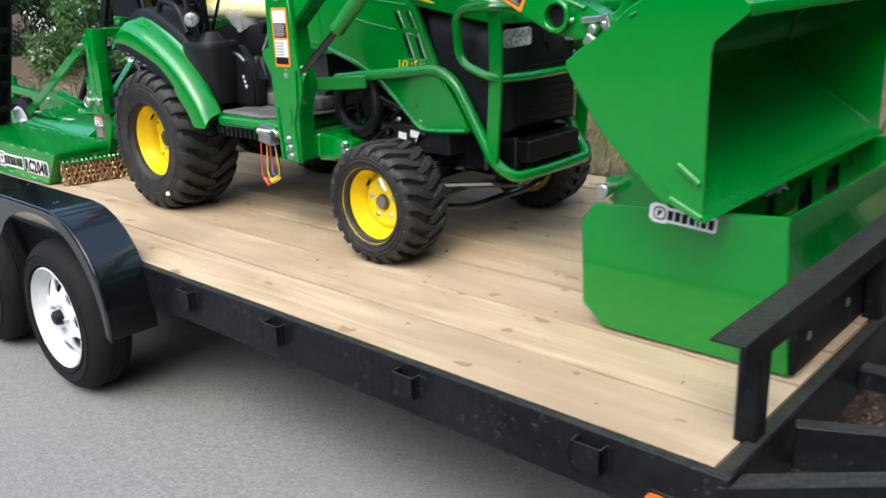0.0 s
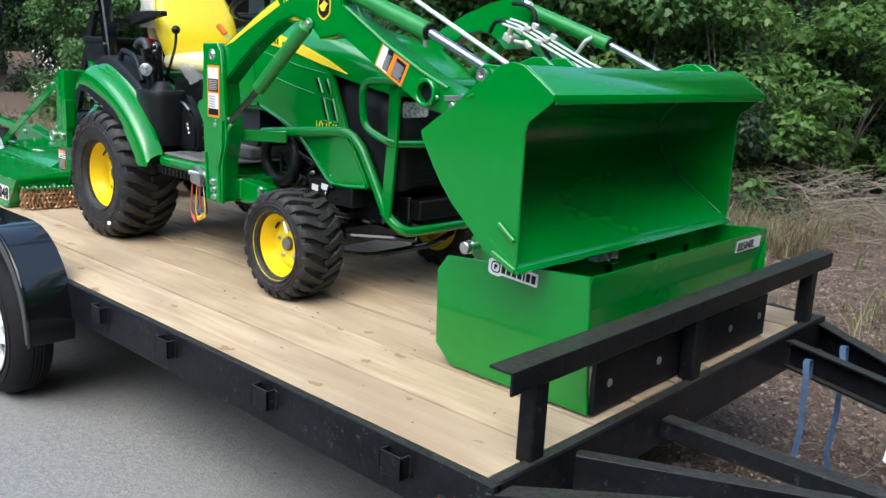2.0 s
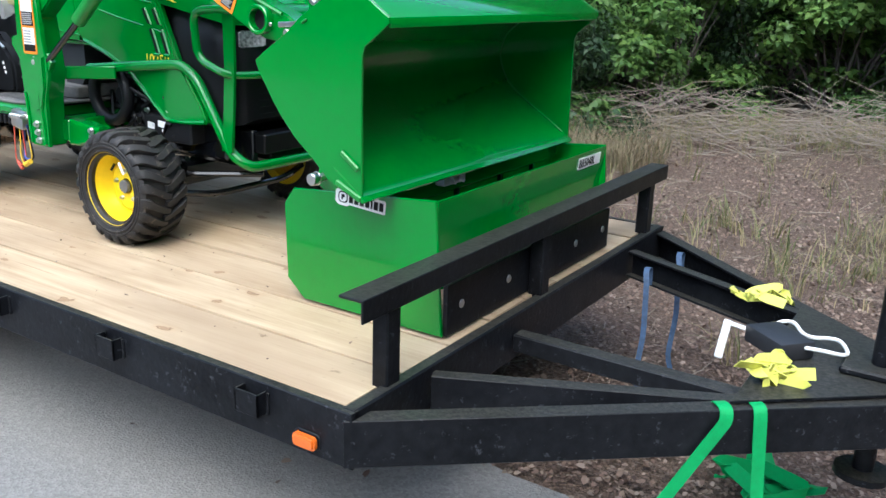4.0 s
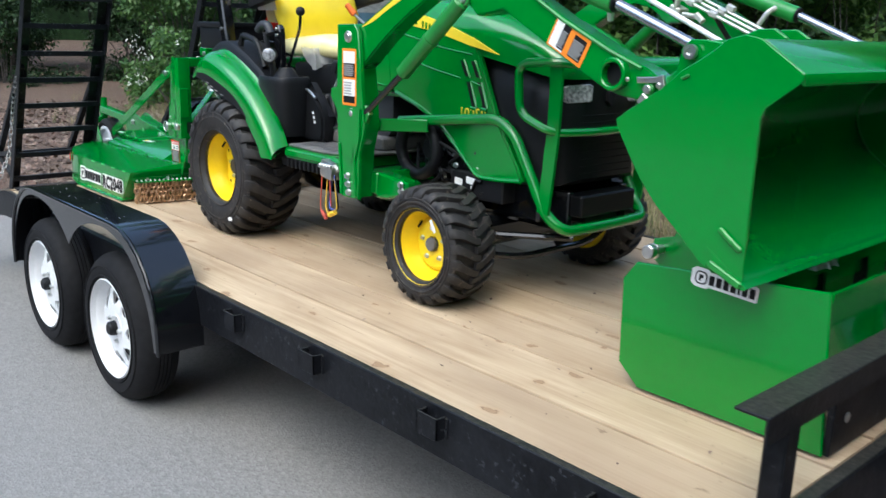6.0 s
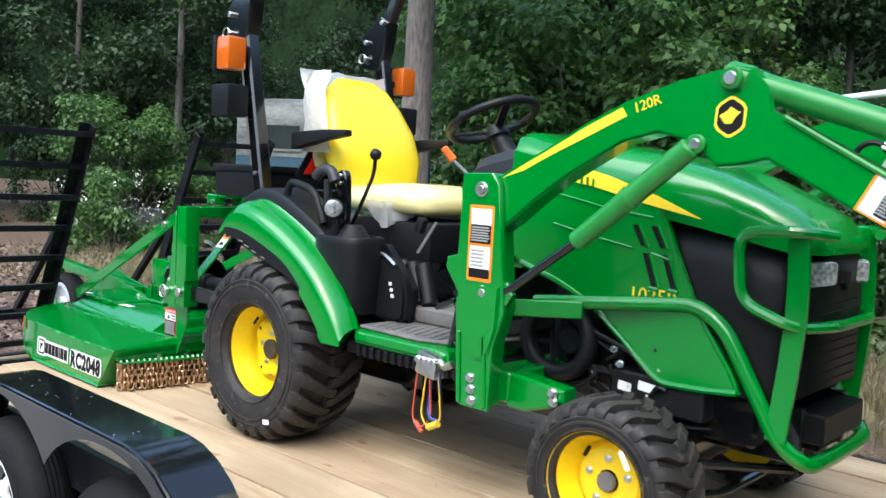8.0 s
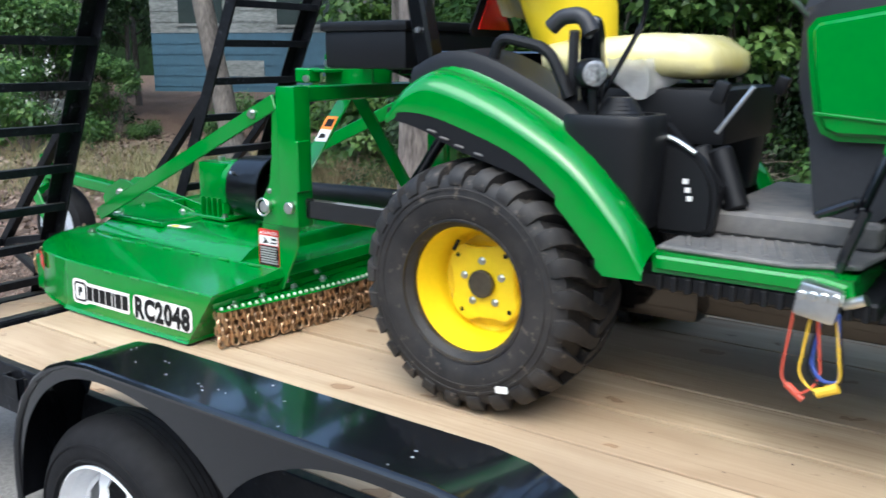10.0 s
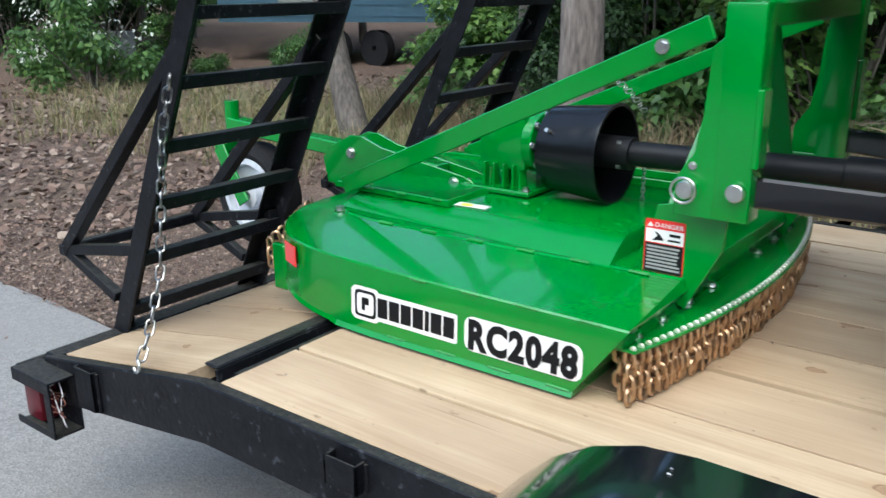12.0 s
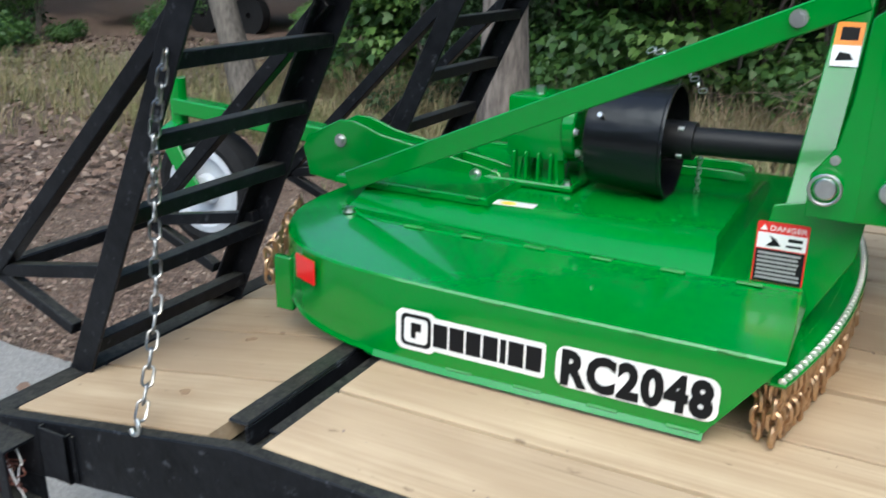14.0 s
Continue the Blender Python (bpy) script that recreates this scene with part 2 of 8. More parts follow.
    bsdf.inputs["Roughness"].default_value = 0.72
    bsdf.inputs["Specular IOR Level"].default_value = 0.3
    bp = N("ShaderNodeBump")
    bp.inputs["Strength"].default_value, bp.inputs["Distance"].default_value = 0.3, 0.004
    L(fibre, bp.inputs["Height"]), L(bp.outputs[0], bsdf.inputs["Normal"])
    return m


def ground_material(name, cols, cell, bump, stain=None, rough=0.9):
    """Mixed flakes of several colours on broad patches: litter, asphalt grit."""
    m = bpy.data.materials.new(name)
    m.use_nodes = True
    nt = m.node_tree
    bsdf = nt.nodes["Principled BSDF"]
    N, L = nt.nodes.new, nt.links.new
    tc = N("ShaderNodeTexCoord")
    warp = N("ShaderNodeTexNoise")
    warp.inputs["Scale"].default_value = cell * 0.6
    L(tc.outputs["Object"], warp.inputs[0])
    wadd = N("ShaderNodeVectorMath")
    wadd.operation = "MULTIPLY_ADD"
    wadd.inputs[1].default_value = (1.2 / cell,) * 3
    L(warp.outputs["Color"], wadd.inputs[0]), L(tc.outputs["Object"], wadd.inputs[2])
    vo = N("ShaderNodeTexVoronoi")
    vo.inputs["Scale"].default_value = cell
    L(wadd.outputs[0], vo.inputs[0])
    sp = N("ShaderNodeSeparateColor")
    L(vo.outputs["Color"], sp.inputs[0])
    r = N("ShaderNodeValToRGB")
    e = r.color_ramp.elements
    while len(e) < len(cols):
        e.new(0.5)
    for i, c in enumerate(cols):
        e[i].position, e[i].color = i / (len(cols) - 1), (*c, 1)
    L(sp.outputs[0], r.inputs[0])
    nb, n2 = N("ShaderNodeTexNoise"), N("ShaderNodeTexNoise")
    nb.inputs["Scale"].default_value, nb.inputs["Detail"].default_value = 0.9, 6
    n2.inputs["Scale"].default_value, n2.inputs["Detail"].default_value = cell * 2.5, 4
    L(tc.outputs["Object"], nb.inputs[0]), L(tc.outputs["Object"], n2.inputs[0])
    mr = N("ShaderNodeMapRange")
    mr.inputs[1].default_value, mr.inputs[2].default_value = 0.42, 0.68
    L(nb.outputs[0], mr.inputs[0])
    mx = N("ShaderNodeMix")
    mx.data_type, mx.blend_type = "RGBA", "MIX"
    sc2 = N("ShaderNodeMath")
    sc2.operation = "MULTIPLY"
    sc2.inputs[1].default_value = 0.55
    L(mr.outputs[0], sc2.inputs[0]), L(sc2.outputs[0], mx.inputs[0]), L(r.outputs[0], mx.inputs[6])
    mx.inputs[7].default_value = (*(stain or cols[0]), 1)
    hsv, vr = N("ShaderNodeHueSaturation"), N("ShaderNodeMapRange")
    vr.inputs[3].default_value, vr.inputs[4].default_value = 0.7, 1.3
    L(n2.outputs[0], vr.inputs[0]), L(vr.outputs[0], hsv.inputs["Value"]), L(mx.outputs[2], hsv.inputs["Color"])
    L(hsv.outputs[0], bsdf.inputs["Base Color"])
    bsdf.inputs["Roughness"].default_value = rough
    bp = N("ShaderNodeBump")
    bp.inputs["Strength"].default_value, bp.inputs["Distance"].default_value = bump, 0.02
    L(vo.outputs["Distance"], bp.inputs["Height"]), L(bp.outputs[0], bsdf.inputs["Normal"])
    return m


def island_material(name, cols, rough=0.6, trans=0.0):
    """Colour picked leaf by leaf (or flake by flake)."""
    m = bpy.data.materials.new(name)
    m.use_nodes = True
    nt = m.node_tree
    bsdf = nt.nodes["Principled BSDF"]
    N, L = nt.nodes.new, nt.links.new
    g, r = N("ShaderNodeNewGeometry"), N("ShaderNodeValToRGB")
    e = r.color_ramp.elements
    while len(e) < len(cols):
        e.new(0.5)
    for i, c in enumerate(cols):
        e[i].position, e[i].color = i / (len(cols) - 1), (*c, 1)
    L(g.outputs["Random Per Island"], r.inputs[0])
    L(r.outputs[0], bsdf.inputs["Base Color"])
    bsdf.inputs["Roughness"].default_value = rough
    if trans:
        tr, ad = N("ShaderNodeBsdfTranslucent"), N("ShaderNodeMixShader")
        L(r.outputs[0], tr.inputs[0])
        ad.inputs[0].default_value = trans
        L(bsdf.outputs[0], ad.inputs[1]), L(tr.outputs[0], ad.inputs[2])
        L(ad.outputs[0], nt.nodes["Material Output"].inputs[0])
    return m


WOOD = wood_material()
ASPHALT = ground_material("asphalt", [(0.165, 0.160, 0.152), (0.205, 0.199, 0.190), (0.25, 0.243, 0.232), (0.185, 0.180, 0.171)], 100, 0.22, (0.215, 0.208, 0.198))
LITTER = ground_material("leaf_litter", [(0.06, 0.036, 0.024), (0.14, 0.09, 0.066), (0.095, 0.06, 0.042), (0.20, 0.14, 0.107), (0.075, 0.049, 0.034)], 75, 0.8, (0.12, 0.088, 0.058))
FLAKES = island_material("fallen_leaves", [(0.065, 0.038, 0.026), (0.14, 0.088, 0.064), (0.21, 0.14, 0.104), (0.105, 0.064, 0.045), (0.30, 0.23, 0.18), (0.15, 0.11, 0.08)], 0.75)
FLAKES_PALE = island_material("tan_leaves", [(0.16, 0.105, 0.076), (0.24, 0.17, 0.13), (0.19, 0.128, 0.095), (0.31, 0.24, 0.19)], 0.75)
LEAF = island_material("green_leaves", [(0.034, 0.088, 0.024), (0.066, 0.15, 0.036), (0.105, 0.205, 0.046), (0.045, 0.112, 0.030), (0.15, 0.26, 0.06)], 0.5, 0.4)
# darker copy of the green leaves: woodland shade put into the colour
LEAF_SHADED = island_material("shaded_leaves", [(0.010, 0.028, 0.008), (0.022, 0.054, 0.014), (0.044, 0.092, 0.024)], 0.6, 0.3)
LEAF_PALE = island_material("pale_leaves", [(0.075, 0.16, 0.036), (0.12, 0.225, 0.05), (0.19, 0.31, 0.075), (0.05, 0.115, 0.03)], 0.5, 0.45)
FLOWER = island_material("white_flowers", [(0.45, 0.48, 0.42), (0.65, 0.66, 0.6)], 0.6, 0.2)
GRASS = island_material("dry_grass", [(0.10, 0.13, 0.04), (0.22, 0.20, 0.09), (0.34, 0.27, 0.15), (0.07, 0.12, 0.03)], 0.7, 0.2)
TWIG = island_material("dead_twigs", [(0.16, 0.13, 0.10), (0.28, 0.24, 0.2), (0.21, 0.16, 0.12)], 0.8)
BARK = material("bark", (0.07, 0.062, 0.055), 0.9, var=0.5, fine=14, broad=2, bump=0.8, bump_scale=16, col2=(0.17, 0.15, 0.13), stretch=(3, 3, 0.6))
BARK_PALE = material("pale_bark", (0.11, 0.092, 0.08), 0.9, var=0.6, fine=12, broad=2, bump=0.9, bump_scale=18, col2=(0.25, 0.215, 0.19), stretch=(3, 3, 0.7))
CAMPER_BLUE = material("faded_blue_siding", (0.030, 0.078, 0.115), 0.65, var=0.15, fine=6, broad=1, bump=0.1)
CAMPER_WHITE = material("weathered_white_siding", (0.11, 0.12, 0.11), 0.65, var=0.45, fine=9, broad=1.2, col2=(0.22, 0.235, 0.225), stretch=(1, 1, 4))
WINDOW_DARK = material("dark_window", (0.03, 0.04, 0.04), 0.15, var=0.2, coat=0.5)


# ---- mesh helpers ----
ORIGIN = {}


def thing(name, at, label, category, group="", kind=""):
    ob = new(name)
    ob.location = at
    ob.empty_display_size = 0.1
    ORIGIN[ob.name] = Vector(at)
    return tagged(ob, label, category, group, kind)


def origin_of(ob):
    while ob.parent:
        ob = ob.parent
    return ORIGIN[ob.name]


def finish(bm, name, mats, smooth=35):
    bmesh.ops.recalc_face_normals(bm, faces=bm.faces)
    me = bpy.data.meshes.new(name)
    bm.to_mesh(me)
    bm.free()
    for m in mats if isinstance(mats, (list, tuple)) else [mats]:
        me.materials.append(m)
    if smooth:
        me.shade_smooth()
        me.set_sharp_from_angle(angle=radians(smooth))
    return me


def part(name, bm, mats, parent, label="", smooth=35):
    """One mesh part, built in world metres, under a thing or a part of it."""
    bmesh.ops.translate(bm, verts=bm.verts, vec=-origin_of(parent))
    ob = new(name, finish(bm, name, mats, smooth))
    ob.parent = parent
    return tagged(ob, label) if label else ob


def pieces(name, bm, mats, parent, label="", smooth=35):
    """Every loose piece of a mesh as a part of its own; pieces that touch stay together."""
    bm.verts.ensure_lookup_table()
    seen, groups = set(), []
    for v in bm.verts:
        if v in seen:
            continue
        stack, isle = [v], []
        seen.add(v)
        while stack:
            u = stack.pop()
            isle.append(u)
            for e in u.link_edges:
                w = e.other_vert(u)
                if w not in seen:
                    seen.add(w)
                    stack.append(w)
        lo = [min(u.co[k] for u in isle) - 0.0005 for k in range(3)]
        hi = [max(u.co[k] for u in isle) + 0.0005 for k in range(3)]
        touching = [q for q in groups if all(q[1][k] <= hi[k] and q[2][k] >= lo[k] for k in range(3))]
        for q in touching:
            groups.remove(q)
            isle = isle + q[0]
            lo = [min(a, b) for a, b in zip(lo, q[1])]
            hi = [max(a, b) for a, b in zip(hi, q[2])]
        groups.append((isle, lo, hi))
    for isle, lo, hi in groups:
        one = B()
        twin = {v: one.verts.new(v.co) for v in isle}
        for f in {f for v in isle for f in v.link_faces}:
            one.faces.new([twin[v] for v in f.verts]).material_index = f.material_index
        part(name, one, mats, parent, label, smooth)
    bm.free()


def shared(name, me, parent, m):
    """A piece on mesh data that others use too, at the world pose m."""
    ob = new(name, me)
    ob.parent = parent
    ob.matrix_basis = Matrix.Translation(-origin_of(parent)) @ m
    return ob


def single(name, bm, mats, label, category, group="", kind="", smooth=35, at=None):
    """A thing that is one mesh."""
    if at is None:
        vs = [v.co for v in bm.verts]
        at = Vector(((min(v.x for v in vs) + max(v.x for v in vs)) / 2, (min(v.y for v in vs) + max(v.y for v in vs)) / 2, min(v.z for v in vs)))
    bmesh.ops.translate(bm, verts=bm.verts, vec=-Vector(at))
    ob = new(name, finish(bm, name, mats, smooth))
    ob.location = at
    ORIGIN[ob.name] = Vector(at)
    return tagged(ob, label, category, group, kind)


def B():
    return bmesh.new()


def bevel(bm, faces, w, seg=1):
    if w > 0:
        es = list({e for f in faces for e in f.edges})
        bmesh.ops.bevel(bm, geom=es, offset=w, segments=seg, affect="EDGES", profile=0.6, clamp_overlap=True)


def box(bm, c, s, rot=(0, 0, 0), w=0.004, seg=1):
    """A box by centre, size and turn in degrees."""
    r = bmesh.ops.create_cube(bm, size=1, matrix=pose(*c, *rot) @ Matrix.Diagonal((*s, 1)))
    bevel(bm, list({f for v in r["verts"] for f in v.link_faces}), min(w, min(s) * 0.45), seg)
    return bm


def span(bm, lo, hi, w=0.004, seg=1):
    """A box between two corners."""
    return box(bm, [(a + b) / 2 for a, b in zip(lo, hi)], [abs(b - a) for a, b in zip(lo, hi)], w=w, seg=seg)


def beam(bm, a, b, sx, sz, w=0.004, roll=0.0):
    """A bar of section sx (level) by sz (upright) from a to b."""
    a, b = Vector(a), Vector(b)
    q = (b - a).to_track_quat("Y", "Z").to_matrix().to_4x4()
    m = Matrix.Translation((a + b) / 2) @ q @ pose(0, 0, 0, 0, roll, 0) @ Matrix.Diagonal((sx, (b - a).length, sz, 1))
    r = bmesh.ops.create_cube(bm, size=1, matrix=m)
    bevel(bm, list({f for v in r["verts"] for f in v.link_faces}), w)
    return bm


def rod(bm, a, b, r, r2=None, n=14, w=0.0):
    """A round bar from a to b."""
    a, b = Vector(a), Vector(b)
    q = (b - a).to_track_quat("Z", "Y").to_matrix().to_4x4()
    g = bmesh.ops.create_cone(bm, cap_ends=True, segments=n, radius1=r, radius2=r if r2 is None else r2, depth=(b - a).length, matrix=Matrix.Translation((a + b) / 2) @ q)
    if w:
        caps = [f for f in {f for v in g["verts"] for f in v.link_faces} if len(f.verts) > 4]
        bevel(bm, caps, w)
    return bm


def bend(points, radius=0.05, n=5):
    """A polyline with its corners rounded."""
    ps = [Vector(p) for p in points]
    out = [ps[0]]
    for a, b, c in zip(ps, ps[1:], ps[2:]):
        r = min(radius, (a - b).length * 0.48, (c - b).length * 0.48)
        p, q = b + (a - b).normalized() * r, b + (c - b).normalized() * r
        for i in range(n + 1):
            t = i / n
            out.append(p * (1 - t) ** 2 + b * 2 * t * (1 - t) + q * t * t)
    return out + [ps[-1]]


def sweep(bm, points, r, n=10, closed=False, section=None):
    """A tube (or a flat section) along a line of points."""
    ps = [Vector(p) for p in points]
    k = len(ps)
    sec = section or [(r * math.cos(2 * math.pi * j / n), r * math.sin(2 * math.pi * j / n)) for j in range(n)]
    n = len(sec)
    rings, side = [], None
    for i in range(k):
        if closed:
            d = ps[(i + 1) % k] - ps[i - 1]
        else:
            d = ps[min(i + 1, k - 1)] - ps[max(i - 1, 0)]
        d.normalize()
        if side is None:
            side = d.orthogonal().normalized() if section is None else d.cross(Vector((0, 0, 1)) if abs(d.z) < 0.9 else Vector((0, 1, 0))).normalized()
        side = (side - d * side.dot(d)).normalized()
        up = d.cross(side)
        rr = r[i] / r[0] if isinstance(r, (list, tuple)) else 1
        rings.append([bm.verts.new(ps[i] + side * x * rr + up * y * rr) for x, y in sec])
    for i in range(k if closed else k - 1):
        a, b = rings[i], rings[(i + 1) % k]
        for j in range(n):
            bm.faces.new((a[j], a[(j + 1) % n], b[(j + 1) % n], b[j]))
    if not closed:
        bm.faces.new(rings[0][::-1]), bm.faces.new(rings[-1])
    return bm


def plate(bm, pts, y0, y1, w=0.004, seg=1, plane="xz"):
    """A flat shape, given by its outline in a plane, with thickness."""
    def at(p, d):
        return {"xz": (p[0], d, p[1]), "xy": (p[0], p[1], d), "yz": (d, p[0], p[1])}[plane]
    a = [bm.verts.new(at(p, y0)) for p in pts]
    b = [bm.verts.new(at(p, y1)) for p in pts]
    n = len(pts)
    fs = [bm.faces.new(a), bm.faces.new(b[::-1])]
    fs += [bm.faces.new((a[i], b[i], b[(i + 1) % n], a[(i + 1) % n])) for i in range(n)]
    bmesh.ops.recalc_face_normals(bm, faces=fs)
    if w:
        es = list({e for f in fs[:2] for e in f.edges})
        bmesh.ops.bevel(bm, geom=es, offset=w, segments=seg, affect="EDGES", clamp_overlap=True)
    return bm


def lathe(bm, profile, c, n=40, axis="y", closed=True):
    """A turned shape: profile of (radius, along the axis), about an axis through c."""
    c = Vector(c)
    rings = []
    for i in range(n):
        a = 2 * math.pi * i / n
        ring = []
        for r, h in profile:
            u, v = r * math.cos(a), r * math.sin(a)
            ring.append(bm.verts.new(c + Vector({"y": (u, h, v), "x": (h, u, v), "z": (u, v, h)}[axis])))
        rings.append(ring)
    k = len(profile)
    for i in range(n):
        a, b = rings[i], rings[(i + 1) % n]
        for j in range(k if closed else k - 1):
            bm.faces.new((a[j], b[j], b[(j + 1) % k], a[(j + 1) % k]))
    bmesh.ops.remove_doubles(bm, verts=bm.verts, dist=1e-5)
    return bm


def loft(bm, sections, cap=True):
    rings = [[bm.verts.new(p) for p in s] for s in sections]
    n = len(rings[0])
    for a, b in zip(rings, rings[1:]):
        for j in range(n):
            bm.faces.new((a[j], a[(j + 1) % n], b[(j + 1) % n], b[j]))
    if cap:
        bm.faces.new(rings[0][::-1]), bm.faces.new(rings[-1])
    return bm


def hexbolt(bm, p, axis, r=0.012, h=0.010):
    p, d = Vector(p), Vector(axis).normalized()
    rod(bm, p, p + d * 0.002, r * 1.5, n=12)
    rod(bm, p + d * 0.0015, p + d * h, r, n=6)
    return bm


def ring_points(c, r, axis="y", n=20, sx=1.0, tilt=None):
    out = []
    for i in range(n):
        a = 2 * math.pi * i / n
        u, v = r * sx * math.cos(a), r * math.sin(a)
        p = Vector({"y": (u, 0, v), "x": (0, u, v), "z": (u, v, 0)}[axis])
        out.append(Vector(c) + (tilt @ p if tilt else p))
    return out


def letters(name, body, size, m, mat, parent, label="", depth=0.0006, bold=0.0, wide=1.0, gap=1.0):
    """Raised lettering in the built-in font, standing at the pose m, set from its left end."""
    cu = bpy.data.curves.new("lettering", "FONT")
    cu.body, cu.size, cu.extrude, cu.offset, cu.resolution_u, cu.space_character = body, size, depth, bold, 3, gap
    tmp = bpy.data.objects.new("lettering", cu)
    scene.collection.objects.link(tmp)
    bpy.context.view_layer.update()
    me = bpy.data.meshes.new_from_object(tmp.evaluated_get(bpy.context.evaluated_depsgraph_get()))
    bpy.data.objects.remove(tmp)
    bpy.data.curves.remove(cu)
    me.materials.clear()
    me.materials.append(mat)
    ob = new(name, me)
    ob.parent = parent
    ob.matrix_basis = Matrix.Translation(-origin_of(parent)) @ m @ Matrix.Diagonal((wide, 1, 1, 1))
    return tagged(ob, label) if label else ob


def rounded(w, h, r, n=4):
    """Outline of a rounded rectangle about 0, 0."""
    out = []
    for cx, cy, a0 in ((w / 2 - r, h / 2 - r, 0), (-w / 2 + r, h / 2 - r, 90), (-w / 2 + r, -h / 2 + r, 180), (w / 2 - r, -h / 2 + r, 270)):
        out += [(cx + r * math.cos(radians(a0 + 90 * i / n)), cy + r * math.sin(radians(a0 + 90 * i / n))) for i in range(n + 1)]
    return out


def flat(bm, pts, m, t=0.0015, lift=0.0, mi=0):
    """A thin flat shape in the x-y plane of the pose m, t thick."""
    a = [bm.verts.new(m @ Vector((x, y, lift))) for x, y in pts]
    b = [bm.verts.new(m @ Vector((x, y, lift + t))) for x, y in pts]
    n = len(pts)
    fs = [bm.faces.new(a[::-1]), bm.faces.new(b)] + [bm.faces.new((a[i], a[(i + 1) % n], b[(i + 1) % n], b[i])) for i in range(n)]
    for f in fs:
        f.material_index = mi
    return bm


def bars(bm, x0, x1, y0, y1, rows, m, lift, mi, seed=1, ragged=0.25):
    """Rows of small print too fine to read."""
    rr = random.Random(seed)
    step = (y1 - y0) / rows
    for i in range(rows):
        e = x1 - (x1 - x0) * ragged * rr.random()
        y = y1 - (i + 0.5) * step
        flat(bm, [(x0, y - step * 0.28), (e, y - step * 0.28), (e, y + step * 0.28), (x0, y + step * 0.28)], m, 0.0006, lift, mi)
    return bm


def rect(x0, y0, x1, y1):
    return [(x0, y0), (x1, y0), (x1, y1), (x0, y1)]


SIDE = lambda x, y, z, tilt=0.0: pose(x, y, z, 90 + tilt, 0, 0)  # faces -y
FRONT = lambda x, y, z, tilt=0.0: pose(x, y, z, 90 + tilt, 0, 90)  # faces +x

# ---- the setting ----
def outline_noise(x, k):
    return 0.05 * noise.noise((x * 1.3 + k, k, 0)) + 0.02 * noise.noise((x * 6 + k, 3, 0))


bm = B()
g = 90.0
bmesh.ops.create_grid(bm, x_segments=60, y_segments=60, size=g, matrix=pose(-4, 6, 0))
for v in bm.verts:
    far = math.hypot(v.co.x + 2, v.co.y)
    v.co.z = -0.02 + (0.25 * max(0, far - 14) / 10 if v.co.y > 3 else 0) + (0.1 * noise.noise(v.co * 0.2) if far > 8 and v.co.y > 4 else 0)
tagged(single("ground", bm, LITTER, "brown leaf litter and bare soil at the edge of the woods", "ground", kind="structure", at=(0, 0, 0)))

bm = B()
edge = [(x, 0.87 + outline_noise(x, 5)) for x in [-40 + 0.5 * i for i in range(64)] + [-8 + 0.12 * i for i in range(100)] + [4 + 0.5 * i for i in range(60)]]
lo = [bm.verts.new((x, -9, 0)) for x, y in edge]
hi = [bm.verts.new((x, y, 0)) for x, y in edge]
dn = [bm.verts.new((x, y + 0.02, -0.03)) for x, y in edge]
for i in range(len(edge) - 1):
    bm.faces.new((lo[i], lo[i + 1], hi[i + 1], hi[i])), bm.faces.new((hi[i], hi[i + 1], dn[i + 1], dn[i]))
single("road", bm, ASPHALT, "weathered light grey asphalt driveway with a ragged edge", "driveway", kind="structure", at=(0, 0, 0))

# ---- trailer ----
TW, TL, KINK, TAIL = 2.14, 0.0, -4.70, -5.38
trailer = thing("flatbed_trailer", (-2.7, YC, 0), "black steel tandem-axle flatbed trailer with a pine plank deck", "trailer")


def rail(y, out):
    """A side rail with its drop at the tail."""
    bm = B()
    top = [(0.05, D), (KINK, D), (TAIL, D - 0.12)]
    low = [(TAIL, D - 0.25), (KINK, D - 0.155), (0.05, D - 0.155)]
    plate(bm, top + low, y, y + 0.031 * out, 0.003)
    plate(bm, [(0.045, D - 0.147), (KINK, D - 0.147), (TAIL + 0.01, D - 0.239), (TAIL + 0.01, D - 0.245), (KINK, D - 0.154), (0.045, D - 0.154)], y - 0.05 * out, y, 0)
    return bm


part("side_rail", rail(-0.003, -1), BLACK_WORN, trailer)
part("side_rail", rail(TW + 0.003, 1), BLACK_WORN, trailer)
for x in (-0.02, -0.62, -1.23, -1.84, -2.45, -3.05, -3.66, -4.27):
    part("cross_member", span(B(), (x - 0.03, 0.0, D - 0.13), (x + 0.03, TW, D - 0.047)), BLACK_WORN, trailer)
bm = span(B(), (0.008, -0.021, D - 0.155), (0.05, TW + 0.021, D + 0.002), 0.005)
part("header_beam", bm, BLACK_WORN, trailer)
# steel channel between main deck and dovetail
bm = B()
span(bm, (KINK - 0.10, 0.0, D - 0.075), (KINK + 0.035, TW, D - 0.060), 0.002)
span(bm, (KINK + 0.016, 0.0, D - 0.06), (KINK + 0.030, TW, D - 0.014), 0.002)
span(bm, (KINK - 0.012, 0.075, D - 0.030), (KINK + 0.016, TW, D - 0.022), 0.002)
beam(bm, (KINK - 0.064, 0.05, D - 0.010), (KINK - 0.064, TW, D - 0.010), 0.048, 0.008)
span(bm, (KINK - 0.048, 0.05, D - 0.06), (KINK - 0.040, TW, D - 0.014), 0.002)
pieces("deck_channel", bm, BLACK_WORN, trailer)
